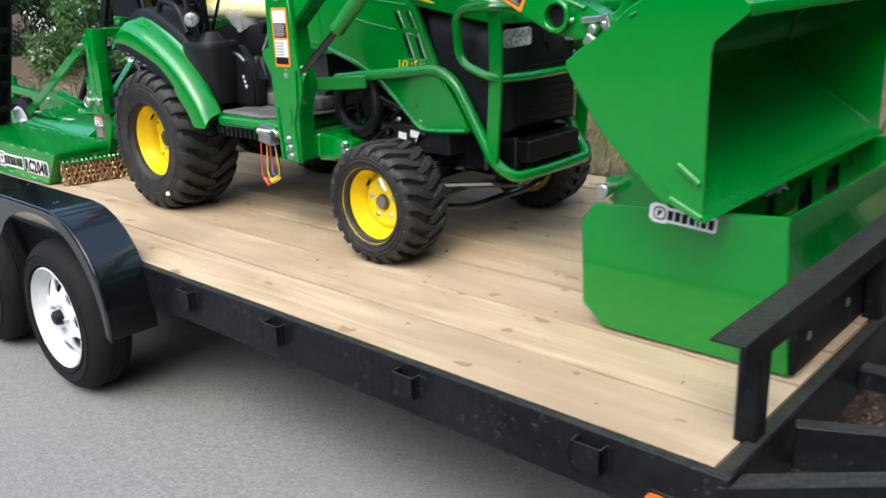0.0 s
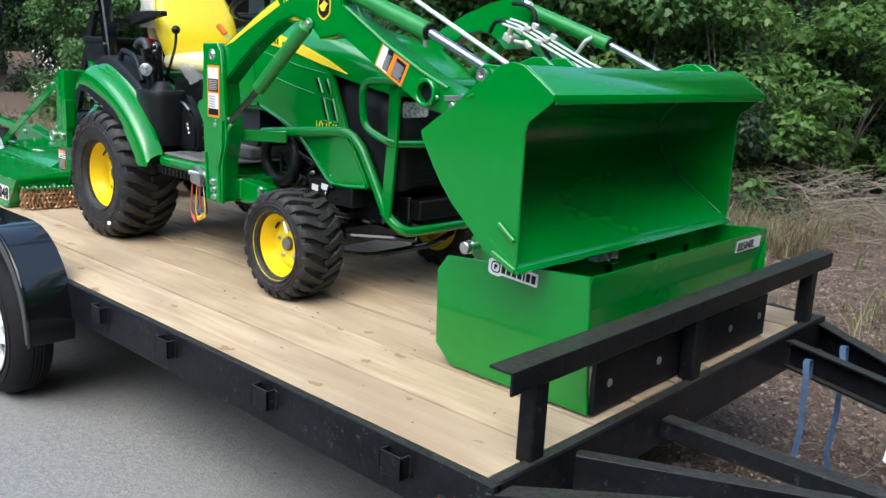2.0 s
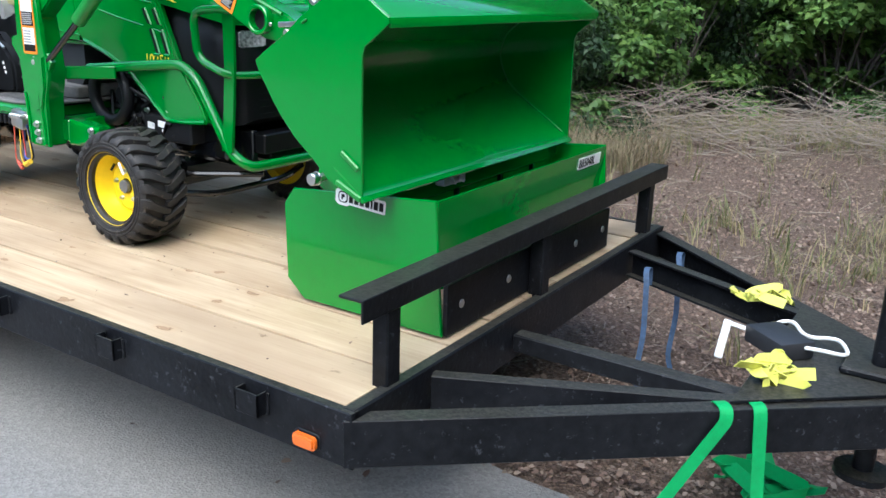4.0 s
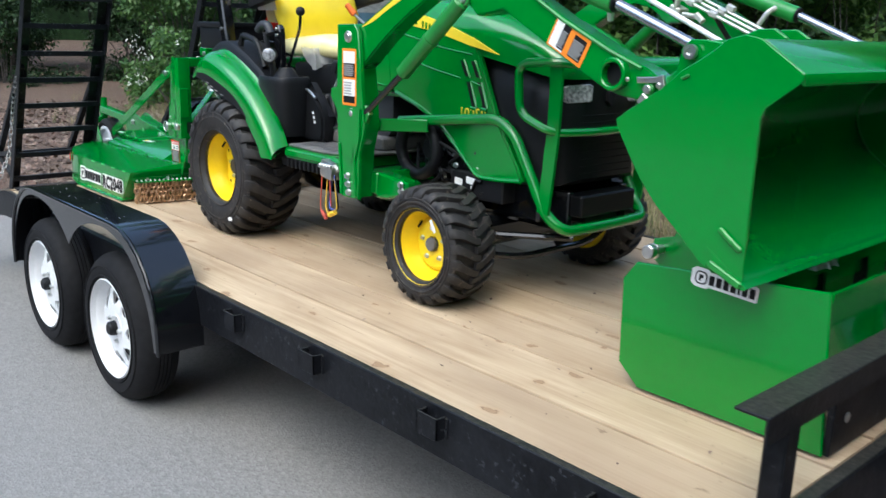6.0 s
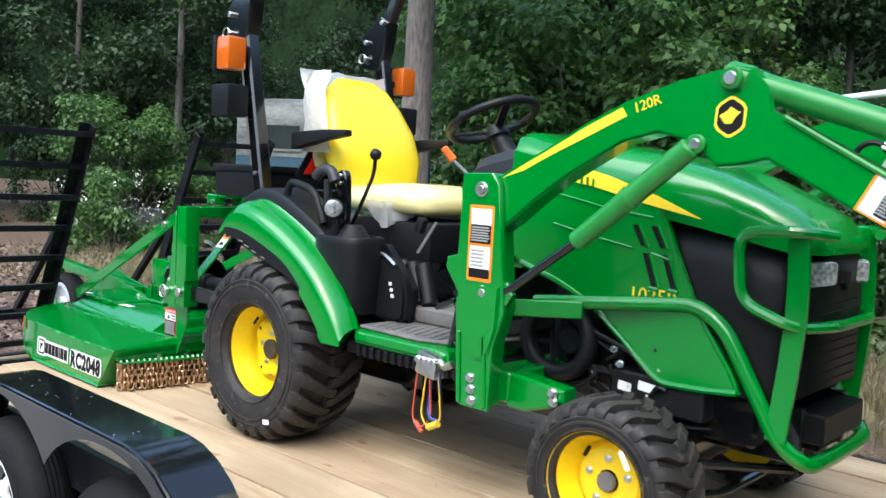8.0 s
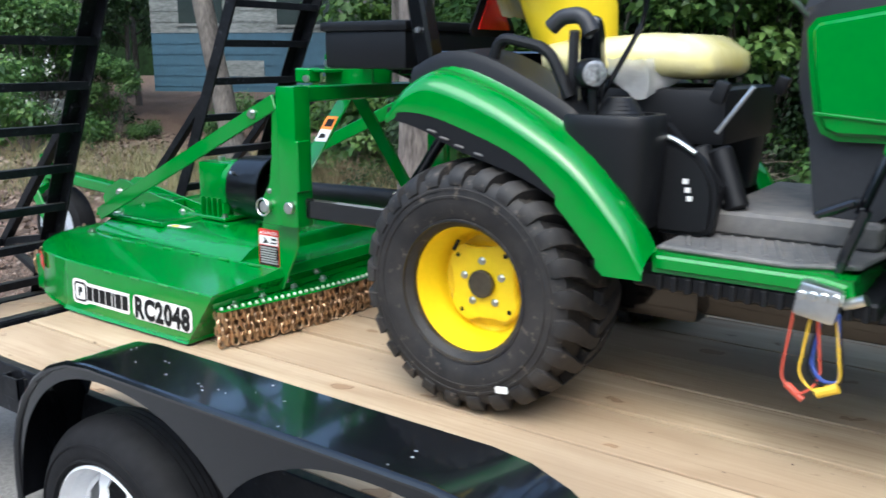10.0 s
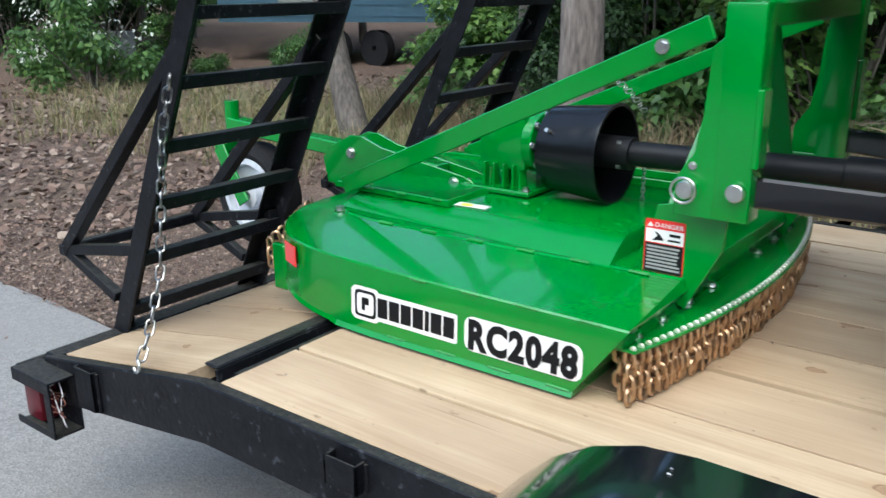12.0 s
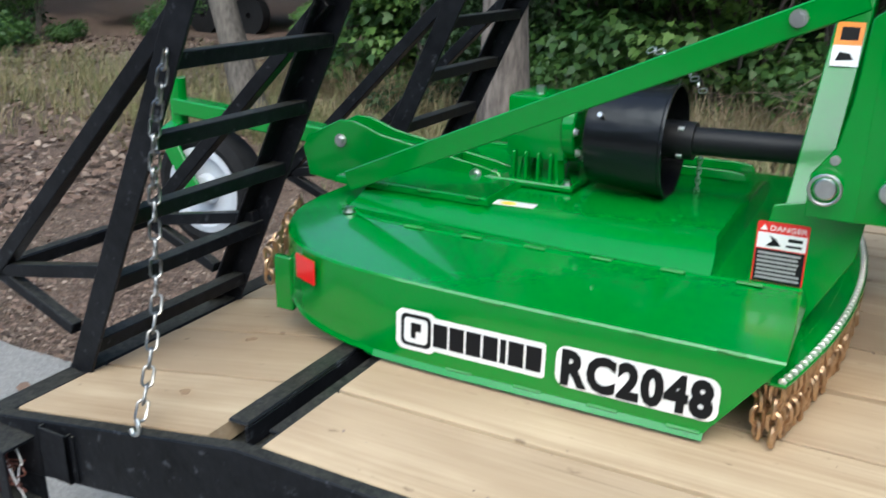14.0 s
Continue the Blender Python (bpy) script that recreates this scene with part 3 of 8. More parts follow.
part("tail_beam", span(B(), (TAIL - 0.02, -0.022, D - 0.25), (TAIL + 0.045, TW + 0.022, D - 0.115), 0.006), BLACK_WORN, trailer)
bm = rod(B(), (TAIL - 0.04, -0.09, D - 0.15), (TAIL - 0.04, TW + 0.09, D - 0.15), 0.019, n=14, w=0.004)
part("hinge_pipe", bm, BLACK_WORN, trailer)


def pocket(x, y, s, z=D - 0.020, deep=0.064, out=0.036):
    """An open stake pocket on the rail, s = -1 on the camera's side."""
    bm = B()
    y1 = y + s * out
    span(bm, (x + 0.016, y, z - deep), (x + 0.022, y1, z), 0.001)
    span(bm, (x + 0.094, y, z - deep), (x + 0.10, y1, z), 0.001)
    span(bm, (x + 0.016, y1 - s * 0.006, z - deep), (x + 0.10, y1, z), 0.001)
    # weld runs at both ends
    sweep(bm, [(x + 0.103, y + s * 0.002, z - 0.004), (x + 0.103, y + s * 0.002, z - deep)], 0.005, 6)
    sweep(bm, [(x + 0.013, y + s * 0.002, z - 0.004), (x + 0.013, y + s * 0.002, z - deep)], 0.004, 6)
    return bm


for x in (-0.33, -0.915, -1.50, -2.0, -4.30):
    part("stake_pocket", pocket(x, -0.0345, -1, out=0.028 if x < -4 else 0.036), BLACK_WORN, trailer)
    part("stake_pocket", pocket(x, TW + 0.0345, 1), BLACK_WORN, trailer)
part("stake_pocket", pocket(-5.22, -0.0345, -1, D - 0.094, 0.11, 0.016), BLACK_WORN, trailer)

# front rail: an angle iron on three posts
bm = B()
span(bm, (-0.032, 0.018, 0.889), (0.045, 2.165, 0.897), 0.002)
span(bm, (0.037, 0.018, 0.835), (0.045, 2.165, 0.893), 0.002)
part("front_rail", bm, BLACK_WORN, trailer, "black angle-iron front rail")
for y in (0.162, 1.03, 2.02):
    part("rail_post", span(B(), (-0.018, y - 0.03, D - 0.15), (0.034, y + 0.03, 0.8885), 0.005), BLACK_WORN, trailer)

# drawbar
def channel(a, b, h=0.13, w=0.05):
    bm = B()
    a, b = Vector(a), Vector(b)
    d = (b - a).normalized()
    n = Vector((-d.y, d.x, 0))
    beam(bm, a, b, 0.012, h, 0.002)
    for z in (h / 2 - 0.005, -h / 2 + 0.005):
        u = Vector((0, 0, z))
        beam(bm, a + n * w / 2 + u, b + n * w / 2 + u, w, 0.009, 0.002)
    return bm


part("tongue", channel((0.03, -0.04, 0.535), (1.30, 1.03, 0.535)), BLACK_WORN, trailer)
part("tongue", channel((1.30, 1.11, 0.535), (0.03, TW + 0.04, 0.535)), BLACK_WORN, trailer)
part("tongue_brace", channel((0.06, 0.30, 0.545), (0.83, 0.68, 0.545), 0.11, 0.04), BLACK_WORN, trailer)
part("tongue_brace", channel((0.83, 1.46, 0.545), (0.06, 1.80, 0.545), 0.11, 0.04), BLACK_WORN, trailer)
part("tongue_brace", span(B(), (0.05, 0.78, 0.50), (0.82, 0.84, 0.56), 0.005), BLACK_WORN, trailer)
bm = B()
plate(bm, [(0.78, 0.62), (1.18, 0.97), (1.18, 1.17), (0.78, 1.52)], 0.604, 0.612, 0.001, plane="xy")
part("tongue_plate", bm, BLACK_WORN, trailer)
bm = B()
span(bm, (0.98, 0.98, 0.613), (1.30, 1.16, 0.635), 0.006)
rod(bm, (1.08, 1.07, 0.3), (1.08, 1.07, 0.95), 0.03, w=0.004)
rod(bm, (1.08, 1.07, 0.28), (1.08, 1.07, 0.30), 0.08)
part("jack", bm, BLACK_WORN, trailer, "black tongue jack")
part("coupler", loft(B(), [[(x, YC + a * w, 0.55 + b * h) for a, b in ((-1, -1), (1, -1), (1, 1), (-1, 1))] for x, w, h in ((1.25, 0.05, 0.05), (1.4, 0.05, 0.05), (1.5, 0.04, 0.035), (1.55, 0.025, 0.02))]), BLACK_WORN, trailer)
amber = part("marker_light", plate(B(), [(-0.09 + u, 0.508 + v) for u, v in rounded(0.075, 0.038, 0.012)], -0.036, -0.058, 0.006, 2), AMBER, trailer, "amber oval side marker light")
part("lamp_base", plate(B(), [(-0.09 + u, 0.508 + v) for u, v in rounded(0.085, 0.048, 0.014)], -0.0335, -0.038, 0.002), PLASTIC, amber)

# tail lamp box
bm = B()
X0, X1, Y0, Y1, Z0, Z1 = -5.42, -5.235, -0.108, -0.024, 0.325, 0.487
for lo3, hi3 in (((X0 + 0.001, Y0 - 0.001, Z0 + 0.002), (X1 + 0.001, Y0 + 0.005, Z0 + 0.022)), ((X0 + 0.001, Y0 - 0.001, Z1 - 0.035), (X1 + 0.001, Y0 + 0.005, Z1 - 0.003)), ((X1 - 0.03, Y0 + 0.001, Z0 + 0.0225), (X1 - 0.001, Y0 + 0.006, Z1 - 0.0355)), ((X0, Y0, Z1 - 0.006), (X1, Y1, Z1)), ((X0, Y0, Z0), (X1, Y1, Z0 + 0.006)), ((X0, Y1 - 0.006, Z0), (X1, Y1, Z1))):
    span(bm, lo3, hi3, 0.001)
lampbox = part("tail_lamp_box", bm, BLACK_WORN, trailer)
part("tail_lens", span(B(), (X0 + 0.006, Y0 + 0.024, Z0 + 0.012), (X0 + 0.085, Y1 - 0.010, Z1 - 0.014), 0.006, 2), LENS_DARK, lampbox, "dark red tail lamp lens")
bm = B()
rr = random.Random(3)
for k in range(5):
    p = Vector((-5.28, -0.06, 0.455))
    pts = [p + Vector((rr.uniform(-0.05, 0.05), -0.012 * rr.random(), -0.02 * i + rr.uniform(-0.02, 0.02))) for i in range(6)]
    part("wire", sweep(B(), bend(pts, 0.02, 3), 0.002, 6), WHITE if k % 2 else WIRE_BROWN, lampbox, "loose thin wire")
bm.free()


# wheels and fenders
def road_wheel(x, s):
    """A white spoke trailer wheel on its tyre; s = -1 on the camera's side."""
    yo = -0.190 if s < 0 else TW + 0.190
    c = (x, yo, 0.331)
    i = -s  # towards the middle of the trailer
    bm = B()
    lathe(bm, [(0.205, 0.024 * i), (0.218, 0.010 * i), (0.238, 0.001 * i), (0.262, -0.003 * i), (0.288, 0.006 * i), (0.307, 0.022 * i), (0.320, 0.042 * i), (0.3245, 0.062 * i)] + [(rr0, (0.066 + 0.0165 * k + dy) * i) for k in range(4) for rr0, dy in ((0.3255, 0.0), (0.3255, 0.012), (0.318, 0.013), (0.318, 0.0155))] + [(0.3255, 0.132 * i), (0.320, 0.150 * i), (0.305, 0.172 * i), (0.262, 0.188 * i), (0.2, 0.170 * i)], c, 64)
    for r1 in (0.228, 0.268):
        lathe(bm, [(r1, 0.006 * i), (r1 + 0.002, -0.0045 * i), (r1 + 0.006, -0.0045 * i), (r1 + 0.008, 0.006 * i)], c, 64)
    rim = B()
    lathe(rim, [(0.213, 0.000 * i), (0.219, 0.005 * i), (0.217, 0.014 * i), (0.205, 0.020 * i), (0.194, 0.034 * i), (0.184, 0.058 * i), (0.176, 0.08 * i), (0.176, 0.16 * i), (0.181, 0.16 * i), (0.196, 0.04 * i), (0.204, 0.020 * i)], c, 56)
    for k in range(8):  # disc between eight triangular windows
        a0 = 2 * math.pi * (k + 0.5) / 8
        d, e = Vector((math.cos(a0), 0, math.sin(a0))), Vector((-math.sin(a0), 0, math.cos(a0)))
        cc = Vector(c)
        yv = Vector((0, i, 0))
        loft(rim, [[cc + d * r + e * w1 * sgn + yv * (dep + th) for sgn, th in ((-1, 0), (1, 0), (1, 0.006), (-1, 0.006))] for r, w1, dep in ((0.060, 0.027, 0.030), (0.098, 0.038, 0.026), (0.118, 0.022, 0.029), (0.145, 0.016, 0.038), (0.165, 0.030, 0.050), (0.184, 0.045, 0.058))])
        a1 = 2 * math.pi * k / 8
        d, e = Vector((math.cos(a1), 0, math.sin(a1))), Vector((-math.sin(a1), 0, math.cos(a1)))
        loft(rim, [[cc + d * r + e * w1 * sgn + yv * (dep + th) for sgn, th in ((-1, 0), (1, 0), (1, 0.006), (-1, 0.006))] for r, w1, dep in ((0.060, 0.024, 0.031), (0.093, 0.038, 0.027), (0.106, 0.018, 0.029))])
        loft(rim, [[cc + d * r + e * w1 * sgn + yv * (dep + th) for sgn, th in ((-1, 0), (1, 0), (1, 0.006), (-1, 0.006))] for r, w1, dep in ((0.166, 0.042, 0.0505), (0.185, 0.052, 0.0585))])
    lathe(rim, [(0.001, 0.026 * i), (0.066, 0.026 * i), (0.074, 0.032 * i), (0.074, 0.04 * i), (0.001, 0.04 * i)], c, 24)
    drum = lathe(B(), [(0.001, 0.085 * i), (0.150, 0.085 * i), (0.158, 0.093 * i), (0.158, 0.15 * i), (0.001, 0.15 * i)], c, 32)
    nut = B()
    for k in range(5):
        a0 = 2 * math.pi * k / 5
        hexbolt(nut, Vector(c) + Vector((0.057 * math.cos(a0), 0.026 * i, 0.057 * math.sin(a0))), (0, s, 0), 0.009, 0.014)
    hub = B()
    lathe(hub, [(0.001, -0.006 * i), (0.022, -0.006 * i), (0.030, 0.002 * i), (0.034, 0.04 * i), (0.001, 0.04 * i)], c, 20)
    w = part("trailer_wheel", rim, WHITE_RIM, trailer, "white eight-spoke steel trailer wheel")
    part("tyre", bm, RUBBER_ROAD, w, "black road tyre")
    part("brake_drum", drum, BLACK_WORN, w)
    part("hub_cap", hub, PLASTIC, w)
    pieces("lug_nut", nut, STEEL, w)


for x in (-2.775, -3.605):
    road_wheel(x, -1)
    road_wheel(x, 1)
for x in (-2.775, -3.605):
    part("axle", rod(B(), (x, -0.10, 0.331), (x, TW + 0.10, 0.331), 0.03), BLACK_WORN, trailer)


def arch(x0, x1, zb, zt, r, n=7):
    """Outline over both wheels: up, round, along, round, down."""
    out = [(x1, zb)]
    out += [(x1 - r * (1 - math.cos(radians(90 * i / n))), zt - r + r * math.sin(radians(90 * i / n))) for i in range(n + 1)]
    out += [(x0 + r * (1 - math.sin(radians(90 * i / n))), zt - r + r * math.cos(radians(90 * i / n))) for i in range(n + 1)]
    return out + [(x0, zb)]


def fender(s):
    yo, yi = (-0.212, -0.024) if s < 0 else (TW + 0.212, TW + 0.024)
    outer = arch(-3.945, -2.235, 0.38, 0.826, 0.37)
    inner = arch(-3.940, -2.240, 0.38, 0.821, 0.366)
    bm = B()
    top = [bm.verts.new((x, yo, z)) for x, z in outer], [bm.verts.new((x, yi, z)) for x, z in outer], [bm.verts.new((x, yi, z)) for x, z in inner], [bm.verts.new((x, yo, z)) for x, z in inner]
    for a, b in zip(top, top[1:] + top[:1]):
        for k in range(len(outer) - 1):
            bm.faces.new((a[k], a[k + 1], b[k + 1], b[k]))
    # fill by strips between the skirt's lower line and the outline above it
    def top_z(x):
        for (x1, z1), (x2, z2) in zip(outer, outer[1:]):
            if min(x1, x2) - 1e-6 <= x <= max(x1, x2) + 1e-6 and abs(x1 - x2) > 1e-6:
                return z1 + (z2 - z1) * (x - x1) / (x2 - x1)
        return 0.4
    def low_z(x):
        z = 0.38
        for cx, o in ((-2.725, 1), (-3.525, -1)):
            u = (x - cx) * o
            a = (0.445 if o > 0 else 0.408) if u > 0 else 0.50
            z = max(z, 0.38 + 0.412 * math.sqrt(max(0, 1 - (abs(u) / a) ** 2.2)))
        return z
    xs = sorted({-3.9449, -2.2351} | {p[0] for p in outer} | {-3.945 + 0.01 * i for i in range(171)})
    for y in (yo, yo - s * 0.004):
        up = [bm.verts.new((x, y, max(top_z(x), low_z(x) + 0.004))) for x in xs]
        dn = [bm.verts.new((x, y, low_z(x))) for x in xs]
        for k in range(len(xs) - 1):
            bm.faces.new((up[k], up[k + 1], dn[k + 1], dn[k]))
        if y == yo:
            first = dn
        else:
            for k in range(len(xs) - 1):
                bm.faces.new((first[k], first[k + 1], dn[k + 1], dn[k]))
    # rolled edge along the outside
    sweep(bm, [(x, yo + s * 0.001, z - 0.004) for x, z in outer], 0.009, 8)
    return bm


part("fender", fender(-1), BLACK, trailer, "glossy black steel tandem fender with paint specks")
part("fender", fender(1), BLACK, trailer, "glossy black steel tandem fender with paint specks")
bm = B()
rr = random.Random(12)
for k in range(18):
    x, y = rr.uniform(-3.62, -2.62), rr.uniform(-0.20, -0.045)
    a = rr.uniform(0, 3)
    s1, s2 = rr.uniform(0.0012, 0.0035), rr.uniform(0.001, 0.002)
    flat(bm, [(s1 * math.cos(a), s1 * math.sin(a)), (-s2 * math.sin(a), s2 * math.cos(a)), (-s1 * math.cos(a), -s1 * math.sin(a)), (s2 * math.sin(a), -s2 * math.cos(a))], pose(x, y, 0.826), 0.0008)
tagged(part("paint_specks", bm, WHITE, trailer, "white droppings and chips on the fender"), kind="stuff")


# ramps
def ramp(y0, y1, group):
    base, top = Vector((-5.36, 0, 0.50)), Vector((-4.74, 0, 1.78))
    r = thing("loading_ramp", (-5.36, (y0 + y1) / 2, 0.48), "black angle-iron ladder ramp standing folded up at the trailer's tail", "ramp", group)
    d = (top - base).normalized()
    nrm = Vector((-d.z, 0, d.x))  # to the rear
    for y, s in ((y0, 1), (y1, -1)):
        bm = B()
        beam(bm, (base.x, y, base.z), (top.x, y, top.z), 0.008, 0.062, 0.002)
        o = nrm * 0.028
        beam(bm, Vector((base.x, y + s * 0.03, base.z)) + o, Vector((top.x, y + s * 0.03, top.z)) + o, 0.06, 0.007, 0.002)
        part("ramp_rail", bm, BLACK_WORN, r)
    L = (top - base).length
    for k in range(8):
        p = base + d * (0.10 + (L - 0.14) * k / 7)
        bm = B()
        beam(bm, (p.x, y0 + 0.004, p.z), (p.x, y1 - 0.004, p.z), 0.038, 0.006, 0.001, roll=0)
        beam(bm, (p.x + 0.017, y0 + 0.004, p.z - 0.013), (p.x + 0.017, y1 - 0.004, p.z - 0.013), 0.006, 0.030, 0.001)
        part("rung", bm, BLACK_WORN, r)
    for y in (y0 + 0.02, y1 - 0.02):
        a = base + d * 0.92
        foot = Vector((-5.63, y, 0.70))
        bm = beam(B(), (a.x - 0.02, y, a.z), foot, 0.035, 0.035, 0.002)
        beam(bm, foot, (base.x + d.x * 0.3, y, base.z + d.z * 0.3), 0.03, 0.03, 0.002)
        beam(bm, foot, (base.x - 0.02, y, base.z + 0.10), 0.03, 0.03, 0.002)
        part("ramp_leg", bm, BLACK_WORN, r)
    part("leg_bar", beam(B(), (-5.63, y0, 0.70), (-5.63, y1, 0.70), 0.035, 0.035), BLACK_WORN, r)
    part("ramp_hook", span(B(), (-5.40, y0, 0.475), (-5.33, y1, 0.512), 0.004), BLACK_WORN, r)


ramp(0.19, 0.70, "ramps at the tail")
ramp(1.30, 1.81, "ramps at the tail")


def link_mesh(length, width, r, mat, name="link"):
    bm = B()
    h = length / 2 - width / 2
    pts = [Vector((width / 2 * math.cos(a), 0, (h if math.sin(a) >= 0 else -h) + width / 2 * math.sin(a))) for a in [2 * math.pi * (i + 0.5) / 12 for i in range(12)]]
    sweep(bm, pts, r, 6, closed=True)
    return finish(bm, name, mat, 60)


LINK = link_mesh(0.040, 0.020, 0.0031, CHAIN_STEEL)
chain = thing("ramp_chain", (-4.97, -0.02, 0.585), "bright zinc safety chain hooked from the deck edge to a ramp", "chain")
pts = [(-4.935, -0.028, 0.592), (-4.955, 0.02, 0.65), (-4.985, 0.09, 0.78), (-5.01, 0.135, 0.98), (-5.01, 0.155, 1.12), (-4.985, 0.175, 1.26)]
fine = []
for a, b in zip(pts, pts[1:]):
    fine += [Vector(a).lerp(Vector(b), k / 40) for k in range(40)]
acc, last, n = 0, fine[0], 0
for p in fine[1:]:
    acc += (p - last).length
    if acc >= 0.031:
        dirn = (p - fine[max(0, fine.index(p) - 6)]).normalized()
        m = Matrix.Translation(p) @ dirn.to_track_quat("Z", "Y").to_matrix().to_4x4() @ pose(0, 0, 0, 0, 0, 90 * (n % 2) + 25)
        shared("link", LINK, chain, m)
        acc, n = 0, n + 1
    last = p
part("hook", sweep(B(), bend([(-4.940, -0.026, 0.606), (-4.930, -0.030, 0.592), (-4.932, -0.031, 0.578), (-4.946, -0.031, 0.574), (-4.954, -0.030, 0.584)], 0.006), 0.0045, 8), STEEL, chain)

# ---- tractor ----
tractor = thing("compact_tractor", (-2.3, YC, D), "new green and yellow compact utility tractor parked on the trailer deck", "tractor")


def lug_tyre(bm, c, R, W, rb, s, lugs, twist=0.26):
    """A bar-lug tyre about a y axis through c (s = -1: its outer side faces -y)."""
    h = W / 2
    rr = R * 0.922
    half = [(rb, 0.80), (rb + 0.010, 0.89), (rb + 0.026, 0.955), (R * 0.72, 0.995), (R * 0.80, 0.99), (R * 0.86, 0.945), (R * 0.895, 0.86), (rr - 0.010, 0.72), (rr - 0.002, 0.45)]
    lathe(bm, [(r, -h * y) for r, y in half] + [(rr + 0.002, 0)] + [(r, h * y) for r, y in reversed(half)], c, 72)
    for side in (-1, 1):  # raised rings on the wall
        for r0, y0 in ((rb + 0.019, 0.945), (R * 0.735, 0.992), (R * 0.79, 0.985)):
            lathe(bm, [(r0 - 0.004, side * h * (y0 - 0.03)), (r0 - 0.002, side * (h * y0 + 0.0035)), (r0 + 0.003, side * (h * y0 + 0.0035)), (r0 + 0.006, side * h * (y0 - 0.03))], c, 72)
    cc = Vector(c)
    pitch = 2 * math.pi / lugs
    for k in range(lugs):
        for side in (-1, 1):
            a0 = pitch * (k + (0.5 if side > 0 else 0))
            rows = []
            # along the lug: from the crown out over the shoulder and down the wall
            for u, rad, base, wf in ((-0.10, R, rr - 0.008, 0.20), (0.12, R, rr - 0.008, 0.235), (0.40, R - 0.002, rr - 0.010, 0.25), (0.64, R * 0.985, rr - 0.018, 0.27), (0.84, R * 0.958, R * 0.885, 0.30), (0.95, R * 0.918, R * 0.85, 0.31), (1.005, R * 0.865, R * 0.83, 0.29), (1.0, R * 0.825, R * 0.80, 0.25)):
                a = a0 + twist * (max(u, 0) ** 1.25 if u < 0.7 else 0.64 + 0.55 * (min(u, 0.95) - 0.7))
                y = side * h * u
                yb = side * h * (u if u < 0.7 else u - 0.12)
                w = pitch * wf
                rows.append([cc + Vector((r_ * math.cos(a + da), yy, r_ * math.sin(a + da))) for da, r_, yy in ((-w * 1.16, base, yb), (-w * 0.95, rad - 0.002, y), (-w * 0.85, rad, y), (w * 0.85, rad, y), (w * 0.95, rad - 0.002, y), (w * 1.16, base, yb))])
            loft(bm, rows)
    return bm


def drive_wheel(name, x, z, R, W, rb, off, s, lugs, dish, label, spin=0.0):
    yo = YC + s * off
    c = (x, yo, z)
    i = -s  # towards the middle
    h = W / 2
    rim = B()
    f = -i * h * 0.80  # outer bead, from the wheel's middle
    lathe(rim, [(rb + 0.012, f - i * 0.012), (rb + 0.016, f - i * 0.004), (rb + 0.004, f + i * 0.008), (rb - 0.006, f + i * 0.03), (rb - 0.010, f + i * 0.055), (rb - 0.022, f + i * 0.07), (rb - 0.026, f + i * dish), (rb - 0.02, -f), (rb + 0.012, -f + i * 0.012), (rb + 0.004, -f - i * 0.01), (rb - 0.01, f + i * 0.10), (rb - 0.002, f + i * 0.02)], c, 64)
    yd = f + i * dish
    if rb > 0.14:
        lathe(rim, [(rb - 0.022, yd - i * 0.020), (rb * 0.83, yd - i * 0.002), (rb * 0.76, yd + i * 0.006), (0.03, yd + i * 0.006), (0.03, yd + i * 0.014), (rb * 0.76, yd + i * 0.014), (rb - 0.02, yd - i * 0.008)], c, 48)
    else:
        lathe(rim, [(rb - 0.02, yd + i * 0.004), (rb * 0.74, yd - i * 0.012), (rb * 0.66, yd - i * 0.022), (0.03, yd - i * 0.022), (0.03, yd), (rb * 0.66, yd), (rb - 0.02, yd + i * 0.012)], c, 48)
    w = part(name, rim, YELLOW, tractor, label)
    if rb > 0.14:  # lobed centre plate bolted into the bowl
        outline = []
        for k in range(64):
            a = 2 * math.pi * k / 64
            r_ = rb * (0.665 + 0.075 * math.tanh(2.0 * math.cos(4 * (a - 2 * math.pi * 0.56 / 4))))
            outline.append((x + r_ * math.cos(a), z + r_ * math.sin(a)))
        part("centre_plate", plate(B(), outline, yo + yd - i * 0.012, yo + yd - i * 0.034, 0.004, 2), YELLOW, w)
    tb = lug_tyre(B(), c, R, W, rb, s, lugs)
    bmesh.ops.rotate(tb, verts=tb.verts, cent=c, matrix=Matrix.Rotation(spin, 3, "Y"))
    part("tyre", tb, RUBBER, w, "chunky bar-lug black tyre")
    hub = B()
    yh = yo + yd - i * (0.034 if rb > 0.14 else 0.022)
    rod(hub, (x, yh, z), (x, yh - i * 0.018, z), 0.037 if R > 0.3 else 0.026, n=20, w=0.003)
    part("hub", hub, HUB_BROWN if R > 0.3 else MAT_GREY, w)
    nuts = B()
    for k in range(5):
        a = 2 * math.pi * (k + 0.3) / 5
        hexbolt(nuts, (x + 0.060 * math.cos(a), yh, z + 0.060 * math.sin(a)), (0, s, 0), 0.0072, 0.010)
    pieces("lug_nut", nuts, STEEL, w)
    if rb > 0.14:
        holes = B()
        for k in range(4):
            a = 2 * math.pi * (k + 0.56) / 4
            box(holes, (x + rb * 0.64 * math.cos(a), yh + i * 0.0055, z + rb * 0.64 * math.sin(a)), (0.013, 0.012, 0.013), (0, 30 * k, 0), 0.001)
        pieces("square_hole", holes, INK, w)
